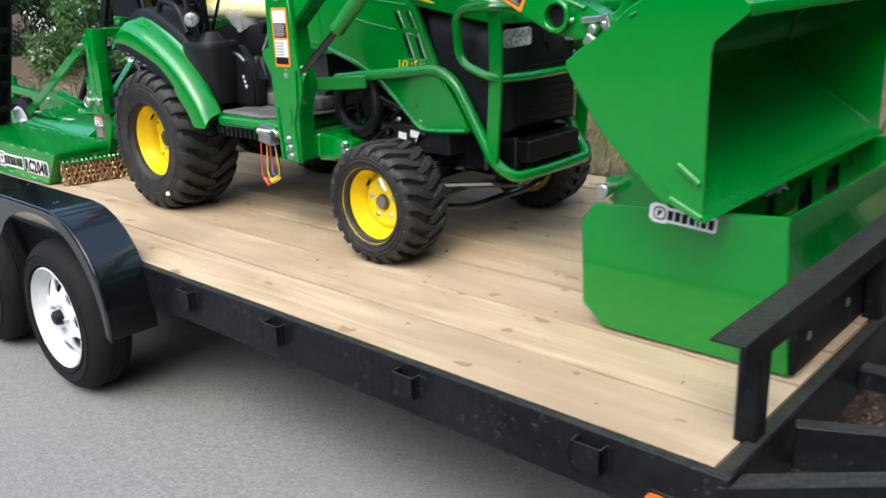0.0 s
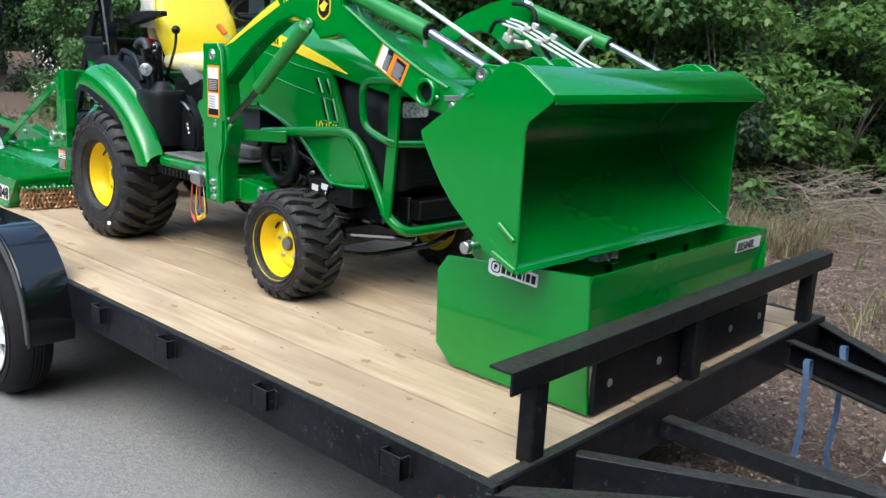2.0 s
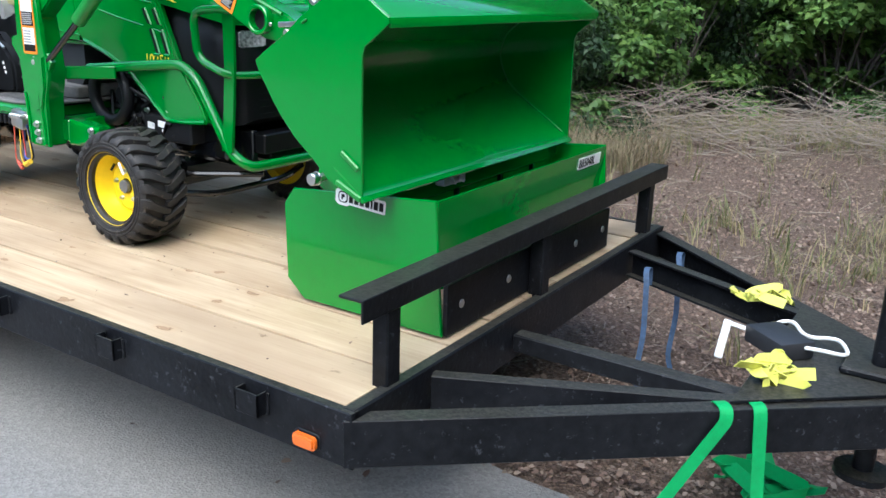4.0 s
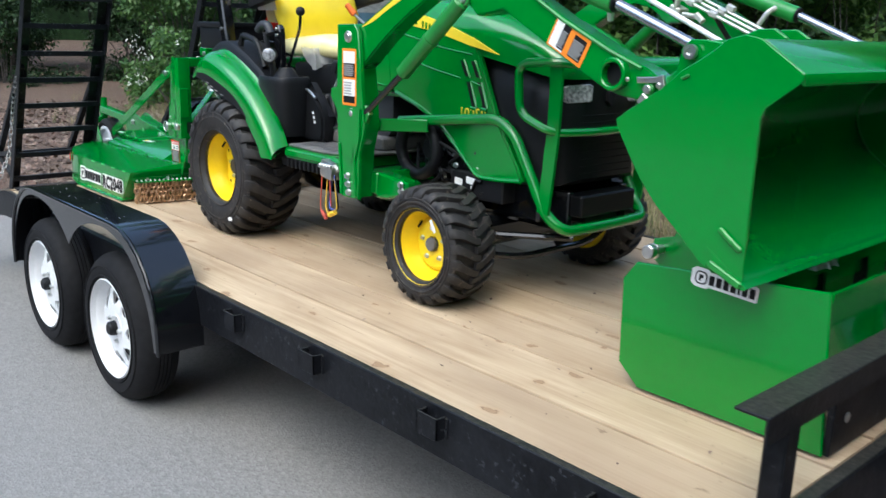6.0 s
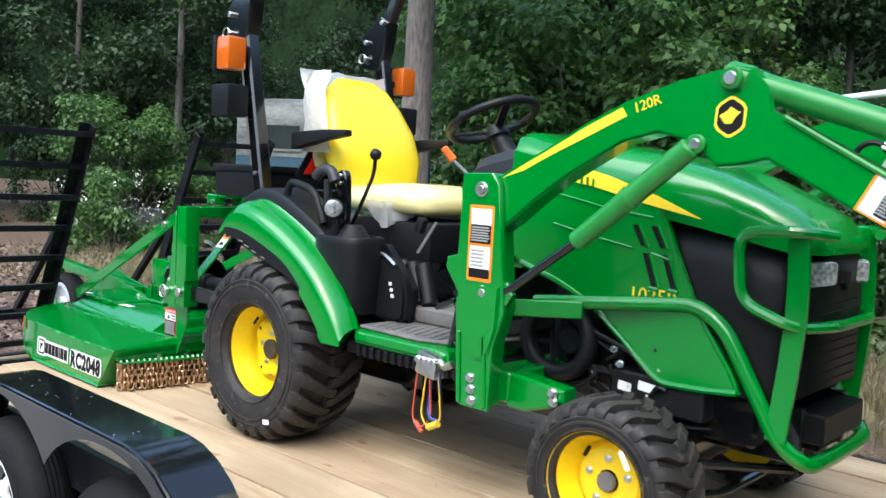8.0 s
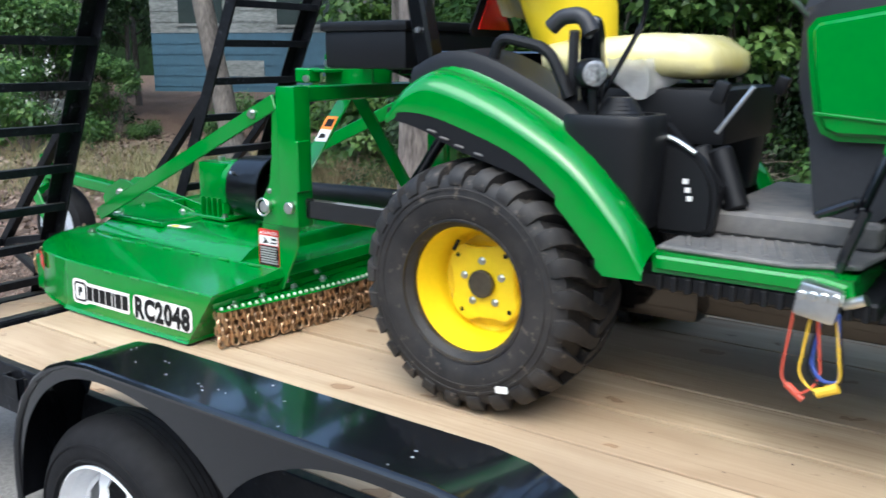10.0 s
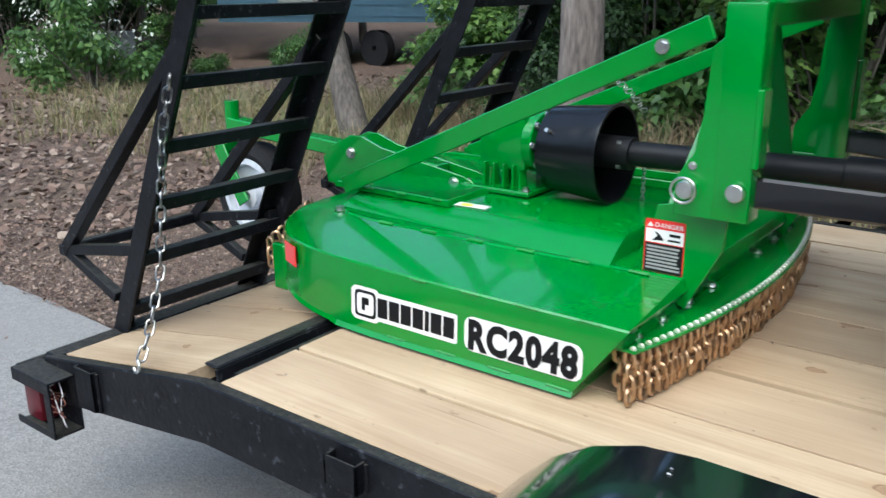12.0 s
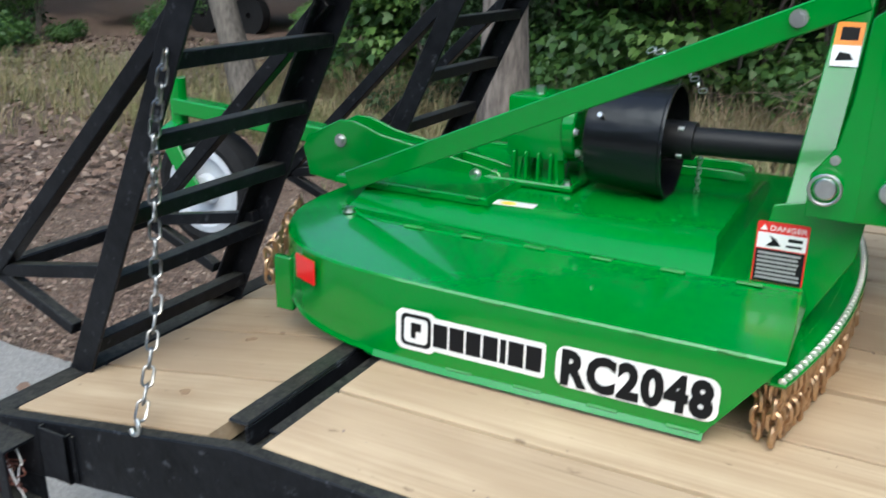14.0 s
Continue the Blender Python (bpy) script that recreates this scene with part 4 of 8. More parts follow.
    valve = rod(B(), (x - 0.06, yo + f + i * 0.06, z + rb - 0.05), (x - 0.066, yo + f + i * 0.045, z + rb - 0.075), 0.005, n=8)
    part("valve", valve, INK, w)
    return w


RWX, RWZ, FWX, FWZ = -3.012, D + 0.318, -1.568, D + 0.217
for s in (-1, 1):
    w = drive_wheel("rear_wheel", RWX, RWZ, 0.330, 0.30, 0.163, 0.462, s, 25, 0.12, "yellow dished rear wheel", 0.1)
    if s < 0:
        m = SIDE(-2.878, YC - 0.462 - 0.1535, 0.712, 0) @ pose(0, 0, 0, 0, 0, 8)
        part("sticker", flat(B(), rounded(0.036, 0.018, 0.004), m, 0.001), WHITE, w, "white tyre sticker")
    w = drive_wheel("front_wheel", FWX, FWZ, 0.226, 0.21, 0.130, 0.472, s, 23, 0.085, "yellow dished front wheel", 0.05)
    if s < 0:
        m = SIDE(-1.478, YC - 0.472 - 0.1065, 0.932, 0) @ pose(0, 0, 0, 0, 0, 120)
        part("sticker", flat(B(), rounded(0.05, 0.014, 0.004), m, 0.001), WHITE, w, "white tyre sticker")

# chassis, engine and axles
bm = B()
span(bm, (-3.15, YC - 0.17, D + 0.20), (-2.55, YC + 0.17, D + 0.52), 0.03, 2)
span(bm, (-2.6, YC - 0.13, D + 0.22), (-1.9, YC + 0.13, D + 0.48), 0.02, 2)
part("transmission", bm, BLACK, tractor, "black gearbox and rear axle housing")
part("rear_axle", rod(B(), (RWX, YC - 0.42, RWZ), (RWX, YC + 0.42, RWZ), 0.075, n=20), BLACK, tractor)
bm = B()
span(bm, (-1.98, YC - 0.19, D + 0.34), (-1.38, YC + 0.19, D + 0.86), 0.02, 2)
for k in range(5):
    span(bm, (-1.94 + 0.1 * k, YC - 0.215, D + 0.40), (-1.90 + 0.1 * k, YC - 0.18, D + 0.60), 0.005)
rod(bm, (-1.86, YC - 0.27, D + 0.52), (-1.86, YC - 0.18, D + 0.52), 0.045, n=18, w=0.008)
part("engine", bm, PLASTIC, tractor)
bm = B()
beam(bm, (-2.5, YC - 0.16, D + 0.36), (-1.2, YC - 0.16, D + 0.36), 0.03, 0.15)
beam(bm, (-2.5, YC + 0.16, D + 0.36), (-1.2, YC + 0.16, D + 0.36), 0.03, 0.15)
span(bm, (-1.62, YC - 0.22, D + 0.31), (-1.30, YC + 0.22, D + 0.45), 0.01)
part("front_frame", bm, BLACK, tractor)
bm = B()
beam(bm, (FWX + 0.03, YC - 0.36, FWZ + 0.02), (FWX + 0.03, YC + 0.36, FWZ + 0.02), 0.09, 0.10, 0.02)
for s in (-1, 1):
    rod(bm, (FWX, YC + s * 0.30, FWZ - 0.03), (FWX, YC + s * 0.37, FWZ + 0.16), 0.04, n=16, w=0.006)
    beam(bm, (FWX, YC + s * 0.36, FWZ), (FWX, YC + s * 0.44, FWZ), 0.1, 0.1, 0.02)
part("front_axle", bm, BLACK, tractor)
bm = sweep(B(), bend([(FWX + 0.13, YC - 0.36, FWZ - 0.03), (FWX + 0.17, YC - 0.2, FWZ - 0.06), (FWX + 0.17, YC + 0.2, FWZ - 0.06), (FWX + 0.13, YC + 0.36, FWZ - 0.03)], 0.08), 0.014, 10)
part("tie_rod", bm, BLACK, tractor)
# hose loop by the engine
bm = sweep(B(), ring_points((-1.885, 0.77, 1.145), 0.105, "y", 28, 1.05), 0.025, 12, closed=True)
part("coiled_hose", bm, PLASTIC, tractor, "black rubber hose in a loop")
rr = random.Random(5)
for k in range(9):
    x0, z0 = rr.uniform(-1.9, -1.5), rr.uniform(1.0, 1.2)
    pts = [(x0 + rr.uniform(-0.1, 0.1), 0.80 + rr.uniform(-0.03, 0.03), z0 + rr.uniform(-0.09, 0.09)) for _ in range(4)]
    part("engine_hose", sweep(B(), bend(pts, 0.05), 0.007, 7), PLASTIC, tractor)
bm = B()
for k in range(13):
    hexbolt(bm, (rr.uniform(-1.95, -1.48), 0.805 + rr.uniform(-0.02, 0.03), rr.uniform(0.98, 1.2)), (0, -1, 0.2), 0.008, 0.014)
for x, z in ((-1.60, 1.00), (-1.66, 1.02), (-1.57, 1.08)):
    rod(bm, (x, 0.80, z), (x + 0.02, 0.78, z + 0.03), 0.007, n=8)
pieces("engine_fitting", bm, STEEL, tractor, "bright hydraulic fitting")
bm = span(B(), (-1.70, 0.78, 0.985), (-1.42, 0.86, 1.085), 0.006)
side_box = part("side_cover", bm, PLASTIC, tractor)
bm = B()
for x, w, z in ((-1.655, 0.042, 1.042), (-1.585, 0.055, 1.052)):
    flat(bm, rounded(w, 0.026, 0.003), SIDE(x, 0.7795, z) @ pose(0, 0, 0, 0, 0, -6), 0.001)
pieces("label", bm, WHITE, side_box)
bm = rod(B(), (-1.45, 0.78, 0.93), (-1.70, 0.82, 0.90), 0.012, n=8)
rod(bm, (-1.25, 1.0, 0.86), (-1.52, 0.78, 0.86), 0.013, n=8)
part("steering_cylinder", bm, BLACK, tractor)

# hood: crowned top over two side panels, black nose
def hood_section(x, hw, zt, zl):
    half = [(1.0, zl), (1.0, zl + (zt - zl) * 0.45), (0.97, zl + (zt - zl) * 0.72), (0.88, zl + (zt - zl) * 0.90), (0.66, zl + (zt - zl) * 0.985), (0.3, zt)]
    return [(x, YC - hw * a, z) for a, z in half] + [(x, YC + hw * a, z) for a, z in reversed(half)]


bm = loft(B(), [hood_section(*r) for r in ((-2.115, 0.27, 1.71, 1.50), (-2.105, 0.285, 1.766, 1.50), (-2.06, 0.288, 1.757, 1.51), (-2.0, 0.29, 1.742, 1.52), (-1.8, 0.29, 1.73, 1.53), (-1.62, 0.285, 1.70, 1.53), (-1.45, 0.275, 1.655, 1.50), (-1.33, 0.26, 1.605, 1.475), (-1.24, 0.235, 1.555, 1.455), (-1.19, 0.20, 1.505, 1.455), (-1.178, 0.17, 1.475, 1.455))])
hood = part("hood", bm, GREEN, tractor, "glossy green engine hood", 50)
for s in (-1, 1):
    y = YC + s * 0.291
    shape = [(-2.10, 1.70), (-1.60, 1.60), (-1.566, 1.525), (-1.52, 1.42), (-1.474, 1.322), (-1.42, 1.235), (-1.352, 1.14), (-1.325, 1.085), (-1.42, 1.074), (-1.545, 1.068), (-1.60, 1.11), (-1.665, 1.168), (-1.72, 1.213), (-1.779, 1.254), (-1.90, 1.308), (-2.043, 1.352), (-2.1, 1.37)]
    p = part("side_panel", plate(B(), shape, y + s * 0.002, y - s * 0.03, 0.008, 2), GREEN, hood)
    bm = B()
    # pressed creases and the rolled lower edge
    for line in (((-2.06, 1.600), (-1.75, 1.540), (-1.60, 1.522)), ((-1.93, 1.484), (-1.806, 1.458), (-1.66, 1.434)), ((-1.60, 1.424), (-1.535, 1.410))):
        sweep(bm, [(x, y + s * 0.001, z) for x, z in line], 0.0045, 6)
    pieces("panel_crease", bm, GREEN, hood)
    edge = bend([(x, y + s * 0.001, z) for x, z in ((-2.043, 1.356), (-1.90, 1.312), (-1.779, 1.258), (-1.665, 1.172), (-1.60, 1.114), (-1.548, 1.073), (-1.42, 1.078), (-1.33, 1.088))], 0.03)
    part("panel_edge", sweep(B(), edge, 0.0095, 8), GREEN, hood)
    # two slanted slots with pale lips, cut across by the crease
    bm = B()
    for dx in (0.0, 0.058):
        for top_x, top_z, low_x, low_z in ((-1.664, 1.500, -1.632, 1.442), (-1.626, 1.424, -1.592, 1.334)):
            plate(bm, [(top_x + dx, top_z), (top_x + dx + 0.020, top_z), (low_x + dx + 0.020, low_z), (low_x + dx, low_z)], y + s * 0.0032, y - s * 0.002, 0)
    pieces("side_vent", bm, GRILLE, hood, "dark slanted vent slot")
    bm = B()
    for dx in (0.0, 0.058):
        for ax, az, bx, bz in ((-1.641, 1.502, -1.609, 1.440), (-1.603, 1.424, -1.569, 1.332)):
            sweep(bm, [(ax + dx, y + s * 0.002, az), (bx + dx, y + s * 0.002, bz)], 0.0055, 6)
        sweep(bm, [(-1.598 + dx, y + s * 0.002, 1.328), (-1.570 + dx, y + s * 0.002, 1.326)], 0.007, 6)
    pieces("vent_lip", bm, GREEN, hood)
    # yellow flash with the maker's name in plain blocks
    yy = y + s * 0.0055
    stripe = [(-1.985, 1.672), (-1.90, 1.668), (-1.75, 1.632), (-1.60, 1.585), (-1.462, 1.528), (-1.62, 1.558), (-1.80, 1.60), (-1.985, 1.628)]
    d = part("hood_stripe", plate(B(), stripe, yy, y - s * 0.002, 0), DECAL_YELLOW, hood, "yellow hood flash with the maker's name")
    bm = B()
    for k, w in enumerate((0.018, 0.02, 0.02, 0.02, 0.006, 0.021, 0.018, 0.018, 0.02, 0.018)):
        x = -1.972 + 0.0195 * k
        if k == 4:
            continue
        z = 1.650 - 0.23 * (x + 1.972) * (1 if k > 4 else 0.7)
        beam(bm, (x, yy + s * 0.0004, z - 0.0125), (x, yy + s * 0.0004, z + 0.0125), 0.003, 0.0145, 0)
    part("maker_name", bm, GREEN, hood)
    letters("model_number", "1025R", 0.058, SIDE(-1.66, y - 0.0045, 1.288) if s < 0 else pose(-1.50, y + 0.0035, 1.285, 90, 0, 180), DECAL_YELLOW, hood, "yellow model number")
# nose
bm = loft(B(), [hood_section(*r) for r in ((-1.62, 0.27, 1.55, 1.08), (-1.42, 0.262, 1.545, 1.07), (-1.29, 0.25, 1.50, 1.07), (-1.215, 0.215, 1.47, 1.08), (-1.185, 0.17, 1.455, 1.10))])
nose = part("grille", bm, GRILLE, tractor, "black plastic front grille and lamp surround", 50)
for k in range(9):
    z = 1.12 + 0.026 * k
    part("grille_bar", beam(B(), (-1.185, YC - 0.15, z), (-1.185, YC + 0.15, z), 0.004, 0.004, 0.0005), INK, nose)
for s in (-1, 1):
    m = pose(-1.196, YC + s * 0.165, 1.405, 0, 0, -s * -32)
    bm = B()
    loft(bm, [[m @ Vector((dx, a * 0.052 * k, b * 0.034 * k)) for a, b in ((-1, -0.8), (-0.8, -1), (0.8, -0.8), (1, -0.6), (1, 0.8), (0.8, 1), (-0.8, 0.9), (-1, 0.7))] for dx, k in ((-0.02, 1.0), (0.008, 1.0), (0.012, 0.92))])
    part("headlight", bm, GLASS_LAMP, nose, "clear headlight")
part("nose_badge", plate(B(), [(YC + a * 0.02, 1.385 + b * 0.026) for a, b in ((-1, 1), (1, 1), (1, -0.3), (0, -1), (-1, -0.3))], -1.19, -1.172, 0.003, plane="yz"), INK, nose, "small dark shield badge")
bm = span(B(), (-1.23, YC - 0.16, 0.965), (-1.15, YC + 0.16, 1.045), 0.006)
span(bm, (-1.30, YC - 0.10, 0.93), (-1.18, YC + 0.10, 0.97), 0.006)
part("weight_bracket", bm, GRILLE, tractor)

# cowl, dash and steering
bm = B()
for s in (-1, 1):
    y = YC + s * 0.295
    plate(bm, [(-2.318, 1.575), (-2.30, 1.60), (-2.09, 1.635), (-2.05, 1.335), (-2.235, 1.335), (-2.27, 1.35), (-2.285, 1.38), (-2.305, 1.48)], y, y - s * 0.05, 0.02, 3)
beam(bm, (-2.285, YC - 0.297, 1.395), (-2.06, YC - 0.297, 1.375), 0.006, 0.008, 0.002)
pieces("cowl", bm, GREEN, tractor, "green side cowl under the dash")
bm = loft(B(), [[(x, YC - hw, zl), (x, YC - hw, zt - 0.04), (x, YC - hw * 0.8, zt), (x, YC + hw * 0.8, zt), (x, YC + hw, zt - 0.04), (x, YC + hw, zl)] for x, hw, zt, zl in ((-2.365, 0.10, 1.60, 1.50), (-2.345, 0.2, 1.66, 1.46), (-2.305, 0.23, 1.675, 1.34), (-2.27, 0.24, 1.685, 1.12), (-2.20, 0.25, 1.70, 1.10), (-2.1, 0.26, 1.72, 1.2))])
part("dash", bm, PLASTIC_GREY, tractor, "dark grey plastic dash and column cover")
tilt = Matrix.Rotation(radians(-26), 3, "Y")
cen = Vector((-2.425, YC, 1.818))
wheel = part("steering_wheel", sweep(B(), ring_points(cen, 0.163, "z", 36, 1.0, tilt), 0.0145, 10, closed=True), PLASTIC, tractor, "black steering wheel")
bm = B()
for a in (90, 210, 330):
    p = tilt @ Vector((0.156 * math.cos(radians(a)), 0.156 * math.sin(radians(a)), 0))
    beam(bm, cen + tilt @ Vector((0, 0, -0.045)), cen + p, 0.03, 0.012, 0.003)
rod(bm, cen + tilt @ Vector((0, 0, -0.065)), cen + tilt @ Vector((0, 0, -0.025)), 0.048, 0.035, 18)
part("spokes", bm, PLASTIC, wheel)
part("steering_column", rod(B(), cen + tilt @ Vector((0, 0, -0.06)), (-2.27, YC, 1.60), 0.032, 0.055, 18), PLASTIC, tractor)
bm = rod(B(), (-2.33, YC - 0.20, 1.60), (-2.385, YC - 0.27, 1.675), 0.006, n=8)
lever = part("throttle_lever", bm, STEEL, tractor)
part("knob", rod(B(), (-2.375, YC - 0.258, 1.662), (-2.40, YC - 0.285, 1.705), 0.015, 0.012, 12, 0.004), ORANGE_RUBBER, lever, "orange lever knob")

# operator platform
bm = B()
for s in (-1, 1):
    y = YC + s * 0.52
    plate(bm, [(-2.555, 1.088), (-2.19, 1.088), (-2.135, 1.078), (-2.125, 1.04), (-2.55, 1.04)], y, y - s * 0.50, 0.014, 3)
pieces("platform", bm, GREEN, tractor, "green operator platform")
bm = B()
span(bm, (-2.60, YC - 0.50, 1.0), (-2.08, YC + 0.50, 1.039), 0.006)
for k in range(14):
    span(bm, (-2.54 + 0.033 * k, YC - 0.513, 1.0), (-2.525 + 0.033 * k, YC - 0.49, 1.036), 0.003)
part("platform_skirt", bm, PLASTIC, tractor)
bm = B()
plate(bm, [(-2.55, YC - 0.49), (-2.26, YC - 0.505), (-2.13, YC - 0.44), (-2.10, YC - 0.25), (-2.10, YC + 0.25), (-2.13, YC + 0.44), (-2.26, YC + 0.505), (-2.55, YC + 0.49)], 1.088, 1.100, 0.004, plane="xy")
mat = part("floor_mat", bm, MAT_GREY, tractor, "worn grey ribbed rubber floor mat")
for k in range(11):
    part("mat_rib", box(B(), (-2.52 + 0.034 * k, YC - 0.36, 1.101), (0.012, 0.22, 0.005), (0, 0, 18), 0.002), MAT_GREY, mat)
bm = B()
span(bm, (-2.50, YC - 0.30, 1.10), (-2.12, YC + 0.30, 1.16), 0.02, 3)
part("floor_hump", bm, MAT_GREY, tractor)
for shape in (((-2.225, 0.615, 1.20), (-2.15, 0.62, 1.235), 0.06, 0.016), ((-2.22, 0.70, 1.19), (-2.15, 0.70, 1.225), 0.05, 0.016)):
    part("pedal", beam(B(), *shape, 0.005), BLACK, tractor)
bm = rod(B(), (-2.20, 0.63, 1.0), (-2.13, 0.60, 1.22), 0.012, n=10)
rod(bm, (-2.15, 0.66, 1.20), (-2.10, 0.68, 1.36), 0.012, n=10)
part("pedal_arm", bm, BLACK, tractor)

# rear fenders, liners and side consoles
def along(pts, n=6):
    """A smooth line through points (x, z)."""
    out = []
    ps = [pts[0], *pts, pts[-1]]
    for a, b, c, d in zip(ps, ps[1:], ps[2:], ps[3:]):
        for k in range(n):
            t = k / n
            out.append(tuple(0.5 * (2 * q + (r - p) * t + (2 * p - 5 * q + 4 * r - e) * t * t + (3 * q - p - 3 * r + e) * t ** 3) for p, q, r, e in zip(a, b, c, d)))
    return out + [pts[-1]]


TOPLINE = along([(-3.262, 1.405), (-3.20, 1.462), (-3.11, 1.483), (-2.92, 1.418), (-2.73, 1.307), (-2.60, 1.175), (-2.545, 1.09)])
LINER = along([(-3.262, 1.36), (-3.15, 1.335), (-3.03, 1.288), (-2.85, 1.235), (-2.70, 1.155), (-2.615, 1.06)])
LINE_IN = along([(-3.25, 1.475), (-3.15, 1.515), (-3.03, 1.505), (-2.85, 1.425), (-2.75, 1.36), (-2.66, 1.25), (-2.575, 1.10)])
for s in (-1, 1):
    yo = YC + s * 0.585
    bm = B()
    lo2 = along([(-3.258, 1.375), (-3.15, 1.375), (-3.03, 1.345), (-2.87, 1.285), (-2.72, 1.19), (-2.64, 1.09)], 6)
    k = len(TOPLINE)
    lo2 = [lo2[min(len(lo2) - 1, round(i * (len(lo2) - 1) / (k - 1)))] for i in range(k)]
    rings = []
    for (x, z), (xl, zl), (xi, zi) in zip(TOPLINE, lo2, LINE_IN):
        shoulder = [(x, yo - s * 0.088 * (1 - math.cos(radians(q))), z - 0.055 + 0.055 * math.sin(radians(q))) for q in (0, 15, 30, 45, 60, 75, 90)]
        rings.append([(xl, yo - s * 0.004, min(zl, z - 0.058)), *shoulder, (xi, yo - s * 0.10, zi - 0.02), (xi, yo - s * 0.11, zi - 0.03), (xl, yo - s * 0.03, zl + 0.01)])
    loft(bm, rings)
    fen = part("fender", bm, GREEN, tractor, "glossy green rear fender", 62)
    bm = B()
    rings = []
    n = len(LINER)
    for i, (x, z) in enumerate(LINER):
        xt, zt = lo2[round(i * (k - 1) / (n - 1))]
        rings.append([(x, yo + s * 0.003 - s * 0.008, z), (xt, yo - s * 0.005, zt + 0.012), (xt, yo - s * 0.30, zt + 0.03), (x, yo - s * 0.30, z)])
    loft(bm, rings)
    liner = part("fender_liner", bm, PLASTIC, fen, "black plastic wheel-arch liner")
    for k in range(4):
        x, z = LINER[8 + 2 * k]
        part("liner_tab", beam(B(), (x - 0.014, yo + s * 0.0, z + 0.016), (x + 0.014, yo + s * 0.0, z + 0.010), 0.006, 0.006, 0.002), MAT_GREY, liner)
    # console beside the seat
    bm = B()
    rings = []
    for (x, z) in LINE_IN[:31]:
        zl = min(z - 0.05, 1.40)
        y0, y1 = yo - s * 0.095, yo - s * 0.26
        rings.append([(x, y0, zl), (x, y0, z - 0.008), (x, y0 - s * 0.012, z + 0.012), (x, y1, z + 0.02), (x, y1, zl)])
    loft(bm, rings)
    for z0, z1, gx, gy in ((1.12, 1.385, 0.118, 0.095),):
        ovals = []
        for z, g in ((z0, 0.86), (1.25, 0.97), (1.355, 1.0), (1.378, 0.99), (z1, 0.95), (z1, 0.78), (z1 - 0.03, 0.74)):
            ovals.append([(-2.70 + gx * g * math.copysign(abs(math.cos(q)) ** 0.6, math.cos(q)), YC + s * 0.415 + gy * g * math.copysign(abs(math.sin(q)) ** 0.6, math.sin(q)), z) for q in [2 * math.pi * k / 28 for k in range(28)]])
        loft(bm, ovals)
    part("console", bm, PLASTIC, tractor, "black plastic side console")
    bm = sweep(B(), bend([(-3.02, yo - s * 0.13, 1.49), (-3.0, yo - s * 0.13, 1.565), (-2.86, yo - s * 0.13, 1.535), (-2.80, yo - s * 0.13, 1.42)], 0.04), 0.014, 10)
    part("grab_rail", bm, PLASTIC, tractor)
for y, turn in ((0.60, 52), (2 * YC - 0.60, 128)):
    bm = lathe(B(), [(0.001, -0.012), (0.032, -0.010), (0.036, 0.0), (0.034, 0.03), (0.026, 0.052), (0.001, 0.058)], (0, 0, 0), 20)
    bm.transform(pose(-2.735, y, 1.478, 0, 0, turn))
    rod(bm, (-2.74, y + 0.012, 1.45), (-2.74, y + 0.02, 1.39), 0.010, n=8)
    lamp = part("work_lamp", bm, PLASTIC, tractor, "small round work lamp")
    bm = lathe(B(), [(0.001, -0.016), (0.02, -0.0155), (0.0300, -0.011), (0.001, -0.010)], (0, 0, 0), 20)
    bm.transform(pose(-2.735, y, 1.478, 0, 0, turn))
    part("lens", bm, GLASS_LAMP, lamp)
# loader joystick: hooked grip on a stalk, beside its bracket
bm = sweep(B(), bend([(-2.815, 0.66, 1.40), (-2.805, 0.635, 1.50), (-2.795, 0.62, 1.575)], 0.05), 0.013, 10)
sweep(bm, bend([(-2.858, 0.62, 1.583), (-2.83, 0.62, 1.608), (-2.775, 0.62, 1.612), (-2.752, 0.62, 1.570)], 0.03), 0.0195, 12)
part("loader_lever", bm, PLASTIC_GREY, tractor, "black hooked loader control grip")
bm = plate(B(), along([(-2.805, 1.60), (-2.785, 1.612), (-2.762, 1.602), (-2.752, 1.55), (-2.752, 1.42), (-2.80, 1.42), (-2.808, 1.55)], 3), 0.70, 0.67, 0.004)
br = part("lever_bracket", bm, BLACK, tractor, "black lever bracket with two bright bolts")
bm = B()
for z in (1.592, 1.565):
    rod(bm, (-2.781, 0.671, z), (-2.781, 0.662, z), 0.008, n=10, w=0.002)
pieces("bracket_bolt", bm, STEEL, br)
bm = sweep(B(), bend([(-2.78, 0.72, 1.40), (-2.72, 0.72, 1.50), (-2.665, 0.72, 1.60), (-2.66, 0.72, 1.66)], 0.06), 0.007, 8)
lever = part("range_lever", bm, BLACK, tractor)
bm = B()
bmesh.ops.create_uvsphere(bm, u_segments=14, v_segments=10, radius=0.021, matrix=pose(-2.66, 0.72, 1.672))
part("knob", bm, PLASTIC, lever)
bm = B()
for k in range(5):
    rod(bm, (-2.69, 0.66, 1.378 + 0.009 * k), (-2.69, 0.66, 1.387 + 0.009 * k), 0.062 - 0.006 * k, 0.054 - 0.006 * k, 20)
part("lever_boot", bm, PLASTIC, tractor)
